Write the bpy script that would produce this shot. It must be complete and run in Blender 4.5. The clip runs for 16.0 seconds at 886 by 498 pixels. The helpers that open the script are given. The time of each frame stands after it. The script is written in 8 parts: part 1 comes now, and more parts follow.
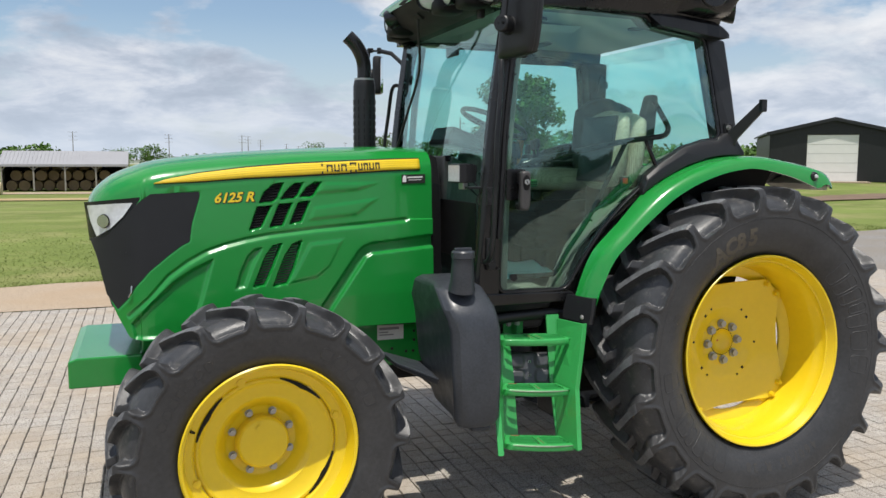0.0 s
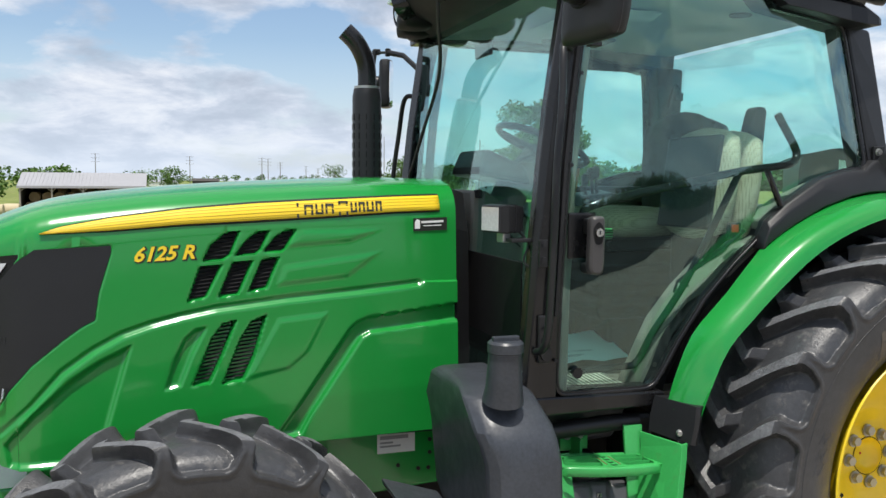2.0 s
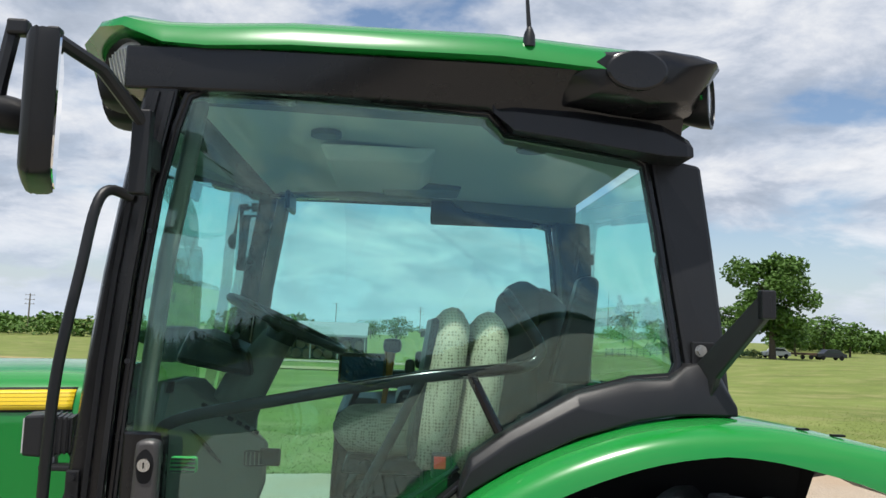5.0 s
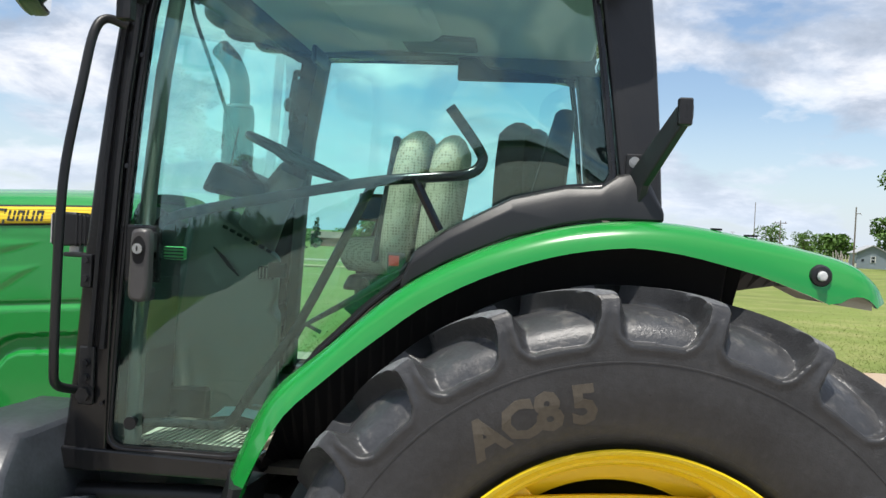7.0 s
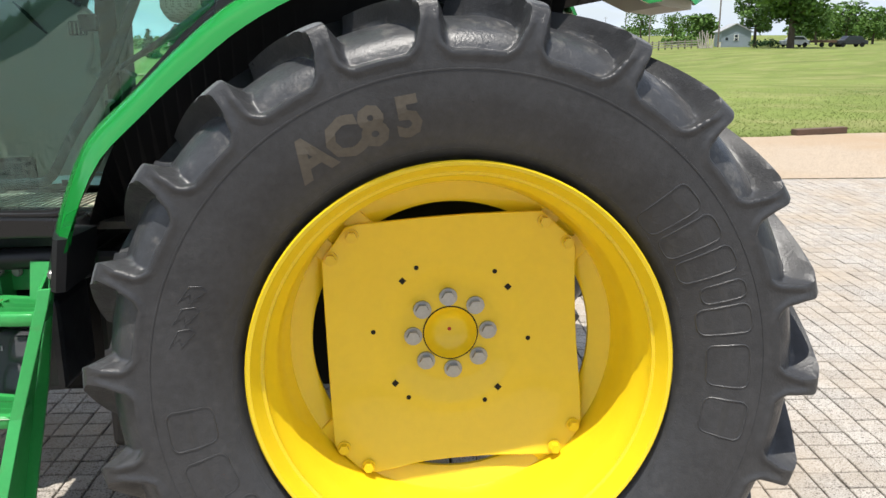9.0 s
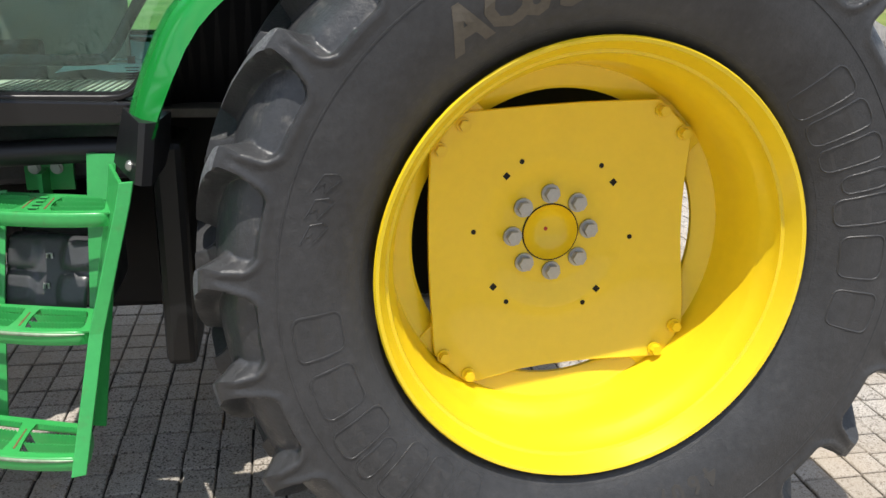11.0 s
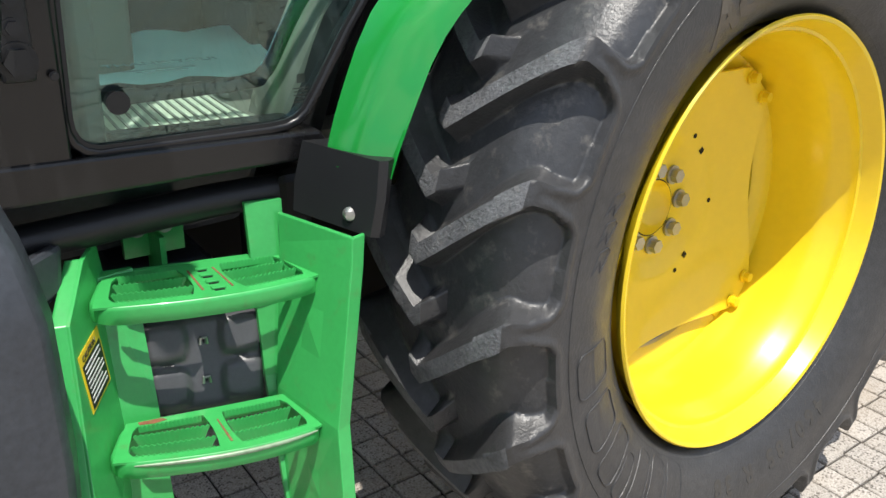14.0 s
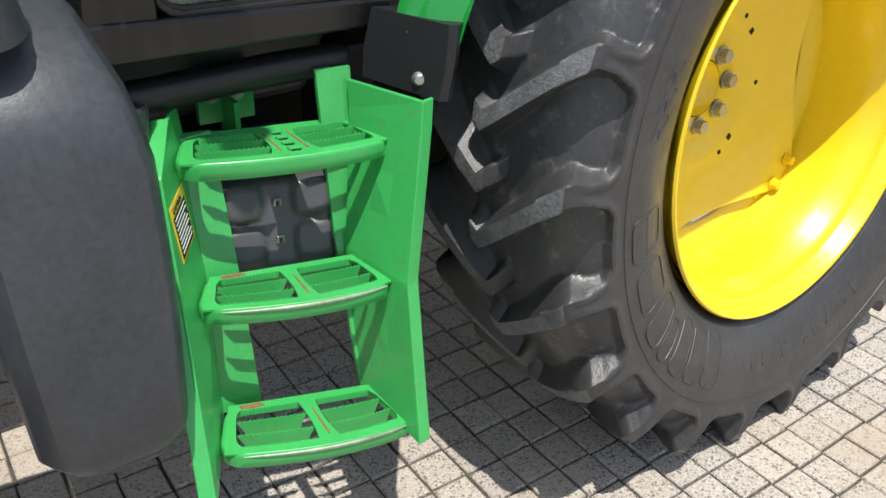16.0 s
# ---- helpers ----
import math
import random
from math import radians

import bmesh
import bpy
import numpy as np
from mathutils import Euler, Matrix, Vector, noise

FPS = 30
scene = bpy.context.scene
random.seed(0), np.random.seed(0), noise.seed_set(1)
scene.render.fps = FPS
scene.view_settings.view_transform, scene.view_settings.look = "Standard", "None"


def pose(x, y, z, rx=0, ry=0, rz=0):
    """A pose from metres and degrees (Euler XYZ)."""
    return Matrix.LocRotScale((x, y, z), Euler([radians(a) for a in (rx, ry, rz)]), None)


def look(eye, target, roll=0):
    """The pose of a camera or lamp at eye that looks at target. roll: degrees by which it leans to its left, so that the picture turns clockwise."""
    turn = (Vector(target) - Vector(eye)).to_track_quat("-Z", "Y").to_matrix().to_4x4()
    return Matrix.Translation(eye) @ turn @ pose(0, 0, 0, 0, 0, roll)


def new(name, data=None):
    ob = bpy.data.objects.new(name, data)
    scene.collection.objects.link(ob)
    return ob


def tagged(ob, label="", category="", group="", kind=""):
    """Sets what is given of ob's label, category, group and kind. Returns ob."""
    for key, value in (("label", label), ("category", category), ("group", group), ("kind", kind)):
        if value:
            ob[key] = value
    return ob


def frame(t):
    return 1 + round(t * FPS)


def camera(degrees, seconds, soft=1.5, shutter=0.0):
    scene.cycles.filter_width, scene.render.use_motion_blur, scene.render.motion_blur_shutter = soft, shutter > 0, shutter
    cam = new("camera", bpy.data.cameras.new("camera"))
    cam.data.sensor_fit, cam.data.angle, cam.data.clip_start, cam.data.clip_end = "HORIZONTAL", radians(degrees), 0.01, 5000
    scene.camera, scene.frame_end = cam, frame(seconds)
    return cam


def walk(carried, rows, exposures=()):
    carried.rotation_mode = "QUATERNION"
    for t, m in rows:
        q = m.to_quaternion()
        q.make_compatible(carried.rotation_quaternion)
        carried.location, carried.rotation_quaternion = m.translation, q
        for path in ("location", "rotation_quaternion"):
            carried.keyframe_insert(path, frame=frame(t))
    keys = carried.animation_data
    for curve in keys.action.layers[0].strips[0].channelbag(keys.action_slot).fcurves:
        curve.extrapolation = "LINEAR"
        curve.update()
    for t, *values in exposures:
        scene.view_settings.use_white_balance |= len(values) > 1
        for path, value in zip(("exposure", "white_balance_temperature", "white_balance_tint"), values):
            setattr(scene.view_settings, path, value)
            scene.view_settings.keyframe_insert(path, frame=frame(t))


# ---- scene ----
cam = camera(55.8, 16.0)
METRES, EYE, TILT, LEAN, TURN = 8.0, 1.5, 0.0, 0.0, 0.0
PATH = [
    (0, (-3.026, -4.636, 1.836), (-2.353, -2.765, 1.624), 0.2),
    (0.5, (-3.001, -4.281, 1.833), (-2.351, -2.399, 1.645), -0.8),
    (1, (-2.993, -3.875, 1.823), (-2.381, -1.981, 1.631), -0.7),
    (1.5, (-2.872, -3.604, 1.848), (-2.281, -1.704, 1.641), -0.2),
    (2, (-2.607, -3.348, 1.89), (-1.974, -1.458, 1.731), 0.4),
    (2.5, (-2.324, -3.121, 1.966), (-1.64, -1.242, 1.925), 0.5),
    (3, (-2.011, -2.929, 2.049), (-1.323, -1.054, 2.152), -0.4),
    (3.5, (-1.664, -2.836, 2.072), (-1.053, -0.938, 2.229), -0.6),
    (3.7, (-1.521, -2.819, 2.081), (-0.958, -0.908, 2.257), -0.6),
    (5.8, (-0.449, -2.817, 1.959), (-0.579, -0.829, 2.138), 2.7),
    (6, (-0.416, -2.859, 1.929), (-0.575, -0.872, 2.086), 2.4),
    (6.5, (-0.324, -2.974, 1.863), (-0.521, -0.985, 1.939), 2.2),
    (7, (-0.228, -3.022, 1.805), (-0.442, -1.034, 1.771), 2.8),
    (7.5, (-0.142, -3.003, 1.751), (-0.32, -1.015, 1.62), 3.2),
    (8, (-0.101, -2.992, 1.725), (-0.189, -1.012, 1.462), 2.4),
    (8.5, (-0.085, -2.973, 1.698), (-0.084, -1.014, 1.295), 1.0),
    (9, (-0.096, -2.989, 1.616), (-0.022, -1.052, 1.123), -0.2),
    (9.2, (-0.115, -2.987, 1.596), (-0.015, -1.061, 1.069), -0.6),
    (11.3, (-0.738, -2.712, 1.473), (-0.361, -0.874, 0.78), 1.9),
    (11.5, (-0.797, -2.658, 1.488), (-0.407, -0.835, 0.763), 1.7),
    (12, (-1.061, -2.583, 1.485), (-0.523, -0.8, 0.755), 0.8),
    (12.5, (-1.211, -2.417, 1.466), (-0.542, -0.692, 0.708), 1.3),
    (13, (-1.36, -2.228, 1.479), (-0.505, -0.59, 0.715), 1.5),
    (13.5, (-1.521, -2.153, 1.506), (-0.494, -0.623, 0.73), 1.7),
    (14, (-1.626, -2.14, 1.55), (-0.532, -0.657, 0.773), 1.8),
    (14.5, (-1.669, -2.151, 1.579), (-0.544, -0.676, 0.832), 2.1),
    (15, (-1.702, -2.18, 1.547), (-0.584, -0.721, 0.758), 2.0),
    (15.5, (-1.726, -2.177, 1.521), (-0.663, -0.743, 0.62), 2.0),
    (16, (-1.746, -2.171, 1.504), (-0.738, -0.744, 0.531), 1.7),
]
walk(cam, [(t, look(eye, target, roll)) for t, eye, target, roll in PATH], exposures=[(0.0, 0.0), (1.0, 0.05), (2.0, 0.22), (2.8, 0.15), (3.6, 0.0), (6.0, 0.2), (7.5, 0.4), (9.0, 0.45), (11.5, 0.36), (12.5, 0.44), (14.5, 0.52), (16.0, 0.48)])

# ---- light ----
SUN_TO = Vector((-0.10, -0.26, 0.93)).normalized()
SUN_EL = math.asin(SUN_TO.z)
SUN_ROT = math.atan2(SUN_TO.x, SUN_TO.y)

world = bpy.data.worlds.new("sky")
scene.world = world
world.use_nodes = True
wn, wl = world.node_tree.nodes, world.node_tree.links
wn.clear()
w_out = wn.new("ShaderNodeOutputWorld")
w_bg = wn.new("ShaderNodeBackground")
w_bg.inputs["Strength"].default_value = 0.125
w_sky = wn.new("ShaderNodeTexSky")
w_sky.sky_type = "NISHITA"
w_sky.sun_disc = False
w_sky.sun_elevation = SUN_EL
w_sky.sun_rotation = SUN_ROT
w_sky.air_density = 1.0
w_sky.dust_density = 1.0
w_sky.ozone_density = 2.0
w_co = wn.new("ShaderNodeTexCoord")


def w_math(op, a, b):
    q = wn.new("ShaderNodeMath")
    q.operation = op
    for k, v in enumerate((a, b)):
        if isinstance(v, (int, float)):
            q.inputs[k].default_value = v
        else:
            wl.new(v, q.inputs[k])
    return q.outputs[0]


# the cloud layer lies flat overhead: directions are carried on to a level sheet
w_sep = wn.new("ShaderNodeSeparateXYZ")
wl.new(w_co.outputs["Generated"], w_sep.inputs["Vector"])
w_up = w_math("MAXIMUM", w_sep.outputs["Z"], 0.0)
w_den = w_math("ADD", w_up, 0.30)
w_flat = wn.new("ShaderNodeCombineXYZ")
wl.new(w_math("DIVIDE", w_sep.outputs["X"], w_den), w_flat.inputs["X"])
wl.new(w_math("DIVIDE", w_sep.outputs["Y"], w_den), w_flat.inputs["Y"])
wl.new(w_math("MULTIPLY", w_up, 1.6), w_flat.inputs["Z"])


def w_noise(scale, detail, rough, shift, warp=0.4):
    mp = wn.new("ShaderNodeMapping")
    mp.inputs["Location"].default_value = shift
    wl.new(w_flat.outputs["Vector"], mp.inputs["Vector"])
    nz = wn.new("ShaderNodeTexNoise")
    nz.inputs["Scale"].default_value = scale
    nz.inputs["Detail"].default_value = detail
    nz.inputs["Roughness"].default_value = rough
    nz.inputs["Distortion"].default_value = warp
    wl.new(mp.outputs["Vector"], nz.inputs["Vector"])
    return nz.outputs["Fac"]


def w_ramp(src, stops):
    rp = wn.new("ShaderNodeValToRGB")
    e = rp.color_ramp.elements
    e[0].position, e[0].color = stops[0][0], (*stops[0][1], 1)
    e[1].position, e[1].color = stops[-1][0], (*stops[-1][1], 1)
    for p, c in stops[1:-1]:
        q = e.new(p)
        q.color = (*c, 1)
    wl.new(src, rp.inputs["Fac"])
    return rp.outputs["Color"]


# cloud cover, and the light and shade within the clouds
w_cover = w_ramp(w_noise(1.9, 12, 0.54, (3.1, 0.7, 0.2), 0.15), [(0.415, (0, 0, 0)), (0.485, (0.75, 0.75, 0.75)), (0.56, (1, 1, 1))])
w_tone = w_ramp(w_noise(3.4, 12, 0.60, (7.3, 5.2, 1.1), 0.25),
                [(0.34, (2.9, 3.35, 4.1)), (0.44, (3.8, 4.25, 5.05)), (0.50, (4.9, 5.25, 5.95)), (0.57, (6.0, 6.2, 6.6)), (0.66, (6.95, 7.05, 7.3))])
w_mix = wn.new("ShaderNodeMix")
w_mix.data_type = "RGBA"
wl.new(w_cover, w_mix.inputs["Factor"])
wl.new(w_sky.outputs["Color"], w_mix.inputs[6])
wl.new(w_tone, w_mix.inputs[7])
w_haze = wn.new("ShaderNodeMix")
w_haze.data_type = "RGBA"
wl.new(w_ramp(w_up, [(0.0, (0.85, 0.85, 0.85)), (0.05, (0.45, 0.45, 0.45)), (0.16, (0, 0, 0))]), w_haze.inputs["Factor"])
wl.new(w_mix.outputs[2], w_haze.inputs[6])
w_haze.inputs[7].default_value = (4.9, 5.6, 6.6, 1)
wl.new(w_haze.outputs[2], w_bg.inputs["Color"])
wl.new(w_bg.outputs["Background"], w_out.inputs["Surface"])

sun = new("sun", bpy.data.lights.new("sun", "SUN"))
sun.data.energy = 4.2
sun.data.angle = radians(0.55)
sun.data.color = (1.0, 0.955, 0.88)
sun.matrix_world = look(SUN_TO * 60, (0, 0, 0))


# ---- materials ----
def mat(name, base, rough=0.5, metal=0.0, vary=0.12, grain=60.0, blotch=2.5, bump=0.0, bump_scale=0.0,
        tint=None, tint_amount=0.0, coat=0.0, spec=0.5, rand=0.0, rough_vary=0.08):
    """A node material: base colour with variation at two scales, optional stains of another tint, and fine relief."""
    m = bpy.data.materials.new(name)
    m.use_nodes = True
    n, l = m.node_tree.nodes, m.node_tree.links
    b = n["Principled BSDF"]
    b.inputs["Metallic"].default_value = metal
    b.inputs["Specular IOR Level"].default_value = spec
    b.inputs["Coat Weight"].default_value = coat
    b.inputs["Coat Roughness"].default_value = 0.06
    co = n.new("ShaderNodeTexCoord")

    def noisy(scale, detail=4.0, rg=0.55):
        z = n.new("ShaderNodeTexNoise")
        z.inputs["Scale"].default_value = scale
        z.inputs["Detail"].default_value = detail
        z.inputs["Roughness"].default_value = rg
        l.new(co.outputs["Object"], z.inputs["Vector"])
        return z.outputs["Fac"]

    def maths(op, a, c):
        q = n.new("ShaderNodeMath")
        q.operation = op
        for i, v in enumerate((a, c)):
            if isinstance(v, (int, float)):
                q.inputs[i].default_value = v
            else:
                l.new(v, q.inputs[i])
        return q.outputs[0]

    fine, big = noisy(grain), noisy(blotch, 6.0, 0.6)
    v = maths("ADD", maths("MULTIPLY", maths("SUBTRACT", fine, 0.5), vary * 1.6),
              maths("MULTIPLY", maths("SUBTRACT", big, 0.5), vary * 2.0))
    v = maths("ADD", v, 1.0)
    if rand:
        oi = n.new("ShaderNodeObjectInfo")
        v = maths("MULTIPLY", v, maths("ADD", maths("MULTIPLY", oi.outputs["Random"], rand), 1 - rand / 2))
    col = n.new("ShaderNodeMix")
    col.data_type = "RGBA"
    col.blend_type = "MULTIPLY"
    col.inputs["Factor"].default_value = 1.0
    col.inputs[6].default_value = (*base, 1)
    l.new(v, col.inputs[7])
    out = col.outputs[2]
    if tint:
        st = n.new("ShaderNodeMix")
        st.data_type = "RGBA"
        mask = noisy(blotch * 2.3, 8.0, 0.68)
        rp = n.new("ShaderNodeMapRange")
        rp.inputs["From Min"].default_value = 0.62 - 0.22 * tint_amount
        rp.inputs["From Max"].default_value = 0.80 - 0.15 * tint_amount
        l.new(mask, rp.inputs["Value"])
        l.new(maths("MULTIPLY", rp.outputs["Result"], min(1.0, tint_amount + 0.2)), st.inputs["Factor"])
        l.new(out, st.inputs[6])
        st.inputs[7].default_value = (*tint, 1)
        out = st.outputs[2]
    l.new(out, b.inputs["Base Color"])
    l.new(maths("ADD", maths("MULTIPLY", maths("SUBTRACT", noisy(blotch * 3.1, 5.0), 0.5), rough_vary * 2), rough), b.inputs["Roughness"])
    if bump:
        bp = n.new("ShaderNodeBump")
        bp.inputs["Strength"].default_value = bump
        bp.inputs["Distance"].default_value = 0.004
        l.new(noisy(bump_scale or grain, 6.0, 0.6), bp.inputs["Height"])
        l.new(bp.outputs["Normal"], b.inputs["Normal"])
    return m


def glass(name, tint, ior=1.45):
    """Clear tinted glass for panes with thickness."""
    m = bpy.data.materials.new(name)
    m.use_nodes = True
    n, l = m.node_tree.nodes, m.node_tree.links
    n.clear()
    o = n.new("ShaderNodeOutputMaterial")
    g = n.new("ShaderNodeBsdfGlass")
    g.inputs["Color"].default_value = (*tint, 1)
    g.inputs["Roughness"].default_value = 0.0
    g.inputs["IOR"].default_value = ior
    l.new(g.outputs[0], o.inputs["Surface"])
    return m


GREEN = mat("green_paint", (0.010, 0.235, 0.036), 0.22, vary=0.05, grain=25, blotch=1.2, coat=0.5)
GREEN_STEP = mat("green_step_paint", (0.040, 0.350, 0.085), 0.33, vary=0.16, grain=90, blotch=9, tint=(0.13, 0.10, 0.05), tint_amount=0.20, coat=0.2)
YELLOW = mat("yellow_paint", (0.80, 0.575, 0.014), 0.32, vary=0.06, grain=40, blotch=3, coat=0.25)
DECAL = mat("yellow_decal", (0.82, 0.58, 0.025), 0.35, vary=0.03, grain=30)
BLACK = mat("black_plastic", (0.0125, 0.0130, 0.0145), 0.40, vary=0.25, grain=220, blotch=5, bump=0.12, bump_scale=420, spec=0.42)
BAR_BLACK = mat("gloss_black_bar", (0.004, 0.004, 0.0045), 0.16, vary=0.1, grain=60, spec=0.40, rough_vary=0.03)
GLOSSBLACK = mat("black_paint", (0.0095, 0.0095, 0.0105), 0.26, vary=0.15, grain=60, coat=0.08, spec=0.42)
PANEL = mat("black_moulded_panel", (0.062, 0.063, 0.068), 0.34, vary=0.2, grain=120, blotch=8, bump=0.1, bump_scale=300)
TANK = mat("tank_plastic", (0.040, 0.045, 0.054), 0.38, vary=0.5, grain=90, blotch=5, bump=0.22, bump_scale=45, tint=(0.055, 0.060, 0.070), tint_amount=0.30, spec=0.42, rough_vary=0.2)
RUBBER = mat("tyre_rubber", (0.0400, 0.0405, 0.0425), 0.36, vary=0.45, grain=55, blotch=6, bump=0.35, bump_scale=170, tint=(0.078, 0.077, 0.075), tint_amount=0.22, spec=0.42, rough_vary=0.18)
RUBBER_DUSTY = mat("dusty_pocket_rubber", (0.042, 0.0435, 0.047), 0.36, vary=0.45, grain=55, blotch=9, bump=0.35, bump_scale=120, tint=(0.24, 0.225, 0.20), tint_amount=0.34, spec=0.5, rough_vary=0.18)
RUBBER_WORN = mat("worn_lug_rubber", (0.118, 0.122, 0.130), 0.70, vary=0.75, grain=110, blotch=14, bump=1.0, bump_scale=160, tint=(0.30, 0.285, 0.26), tint_amount=0.25, spec=0.3)
RUBBER_PLATE = mat("moulded_rubber_plate", (0.043, 0.043, 0.044), 0.40, vary=0.3, grain=60, bump=0.2, bump_scale=200, spec=0.42)
RUBBER_MARK = mat("tyre_lettering", (0.100, 0.087, 0.068), 0.50, vary=0.35, grain=90, bump=0.2, bump_scale=300, spec=0.4)
BOLT_DARK = mat("dark_bolt", (0.035, 0.036, 0.04), 0.32, metal=0.6, vary=0.2, grain=120)
STEEL = mat("zinc_steel", (0.42, 0.42, 0.41), 0.38, metal=0.85, vary=0.2, grain=120)
CHROME = mat("bright_steel", (0.62, 0.62, 0.60), 0.25, metal=1.0, vary=0.1)
WEAR = mat("worn_steel_edge", (0.22, 0.30, 0.20), 0.42, metal=0.3, vary=0.55, grain=60, blotch=20, tint=(0.42, 0.43, 0.40), tint_amount=0.4)
RUST_RED = mat("rubbed_rust", (0.20, 0.075, 0.04), 0.7, vary=0.5, grain=120, blotch=30, tint=(0.12, 0.22, 0.06), tint_amount=0.5)
# near-black for black parts, and for shade in holes, gaps and undersides
DARK = mat("black_and_shade", (0.008, 0.008, 0.009), 0.6, vary=0.3, grain=30, spec=0.25)
SEAT_DARK = mat("dark_seat_cloth", (0.045, 0.044, 0.040), 0.85, vary=0.3, grain=150, bump=0.4, bump_scale=260)
FABRIC = mat("seat_fabric", (0.44, 0.385, 0.285), 0.85, vary=0.15, grain=170, blotch=12, bump=0.4, bump_scale=260)
# the weave: rows of small dark dimples
_n, _l = FABRIC.node_tree.nodes, FABRIC.node_tree.links
_co, _vo, _rm, _mx = _n.new("ShaderNodeTexCoord"), _n.new("ShaderNodeTexVoronoi"), _n.new("ShaderNodeMapRange"), _n.new("ShaderNodeMix")
_vo.inputs["Scale"].default_value, _vo.inputs["Randomness"].default_value = 120.0, 0.2
_rm.inputs["From Min"].default_value, _rm.inputs["From Max"].default_value = 0.42, 0.22
_mx.data_type = "RGBA"
_mx.inputs[7].default_value = (0.17, 0.135, 0.09, 1)
_old = _n["Principled BSDF"].inputs["Base Color"].links[0].from_socket
_l.new(_co.outputs["Object"], _vo.inputs["Vector"])
_l.new(_vo.outputs["Distance"], _rm.inputs["Value"])
_l.new(_rm.outputs["Result"], _mx.inputs["Factor"])
_l.new(_old, _mx.inputs[6])
_l.new(_mx.outputs[2], _n["Principled BSDF"].inputs["Base Color"])
TRIM_GREY = mat("cab_trim_grey", (0.155, 0.150, 0.125), 0.6, vary=0.10, grain=200, bump=0.1)
LINING = mat("headliner", (0.70, 0.69, 0.63), 0.8, vary=0.08, grain=120)
CAB_TAN = mat("cab_beige_panel", (0.50, 0.475, 0.375), 0.6, vary=0.10, grain=90)
MAT_FLOOR = mat("cab_floor_mat", (0.085, 0.078, 0.06), 0.8, vary=0.3, grain=80, blotch=8, tint=(0.20, 0.165, 0.11), tint_amount=0.35)
ORANGE = mat("orange_lever", (0.55, 0.22, 0.03), 0.4)
RED = mat("red_button", (0.45, 0.02, 0.015), 0.4)
LENS = mat("lamp_lens", (0.55, 0.56, 0.56), 0.12, vary=0.35, grain=130, coat=0.6)
CLEAR = mat("headlamp_reflector", (0.72, 0.74, 0.76), 0.16, metal=0.25, vary=0.30, grain=45, coat=0.6)
GLASS = glass("cab_glass", (0.82, 0.985, 0.96), 1.66)
MIRROR = mat("mirror_silver", (0.85, 0.86, 0.86), 0.02, metal=1.0, vary=0.0, rough_vary=0.0)
INK = mat("dark_lettering", (0.012, 0.014, 0.010), 0.5)
WHITE_INK = mat("white_lettering", (0.75, 0.75, 0.74), 0.5)
PAPER = mat("white_label", (0.66, 0.66, 0.62), 0.6, vary=0.06)
TEAL_PAPER = mat("pale_blue_sheet", (0.42, 0.62, 0.66), 0.6, vary=0.08)
RUST = mat("rusty_wood", (0.10, 0.06, 0.04), 0.8, vary=0.4, grain=30)


# ---- mesh helpers ----
def part(name, bm, material, parent=None, label="", smooth=None, bevel=0.0):
    """Links a bmesh as one mesh object under a thing or a part."""
    bmesh.ops.remove_doubles(bm, verts=bm.verts, dist=1e-5)
    bmesh.ops.recalc_face_normals(bm, faces=bm.faces)
    me = bpy.data.meshes.new(name)
    if smooth is not None:
        for f in bm.faces:
            f.smooth = True
        for e in bm.edges:
            if len(e.link_faces) == 2 and e.calc_face_angle(0) > radians(smooth):
                e.smooth = False
    bm.to_mesh(me)
    bm.free()
    me.materials.append(material)
    ob = new(name, me)
    if parent is not None:
        ob.parent = parent
    if bevel:
        md = ob.modifiers.new("bevel", "BEVEL")
        md.width, md.segments, md.limit_method, md.angle_limit = bevel, 2, "ANGLE", radians(35)
        md.harden_normals = False
    if label:
        tagged(ob, label)
    return ob


def thing(name, label, category, group="", kind="", at=(0, 0, 0)):
    ob = new(name)
    ob.location = at
    ob.empty_display_size = 0.1
    return tagged(ob, label, category, group, kind)


def add_box(bm, c, s, m=None):
    """A box of size s about c (turned by m about its centre)."""
    mt = Matrix.Translation(c) @ (m.to_4x4() if m else Matrix()) @ Matrix.Diagonal((*s, 1))
    bmesh.ops.create_cube(bm, size=1.0, matrix=mt)
    return bm


def boxes(*items):
    bm = bmesh.new()
    for it in items:
        add_box(bm, *it)
    return bm


def span(x0, x1, y0, y1, z0, z1):
    return ((x0 + x1) / 2, (y0 + y1) / 2, (z0 + z1) / 2), (abs(x1 - x0), abs(y1 - y0), abs(z1 - z0))


def loft(sections, closed=True, caps=True, bm=None):
    """Skins rings of points, all of one length."""
    bm = bm or bmesh.new()
    rings = [[bm.verts.new(p) for p in s] for s in sections]
    k = len(rings[0])
    for a, b in zip(rings, rings[1:]):
        for i in range(k if closed else k - 1):
            j = (i + 1) % k
            bm.faces.new((a[i], a[j], b[j], b[i]))
    if caps and closed:
        bm.faces.new(rings[0][::-1])
        bm.faces.new(rings[-1])
    return bm


def prism(outline, y0, y1, bm=None, axis="y"):
    """An outline of (x, z) drawn out from y0 to y1 (axis x: (y, z) from x0 to x1; axis z: (x, y))."""
    put = {"y": lambda a, b, c: (a, c, b), "x": lambda a, b, c: (c, a, b), "z": lambda a, b, c: (a, b, c)}[axis]
    return loft([[put(a, b, y0) for a, b in outline], [put(a, b, y1) for a, b in outline]], bm=bm)


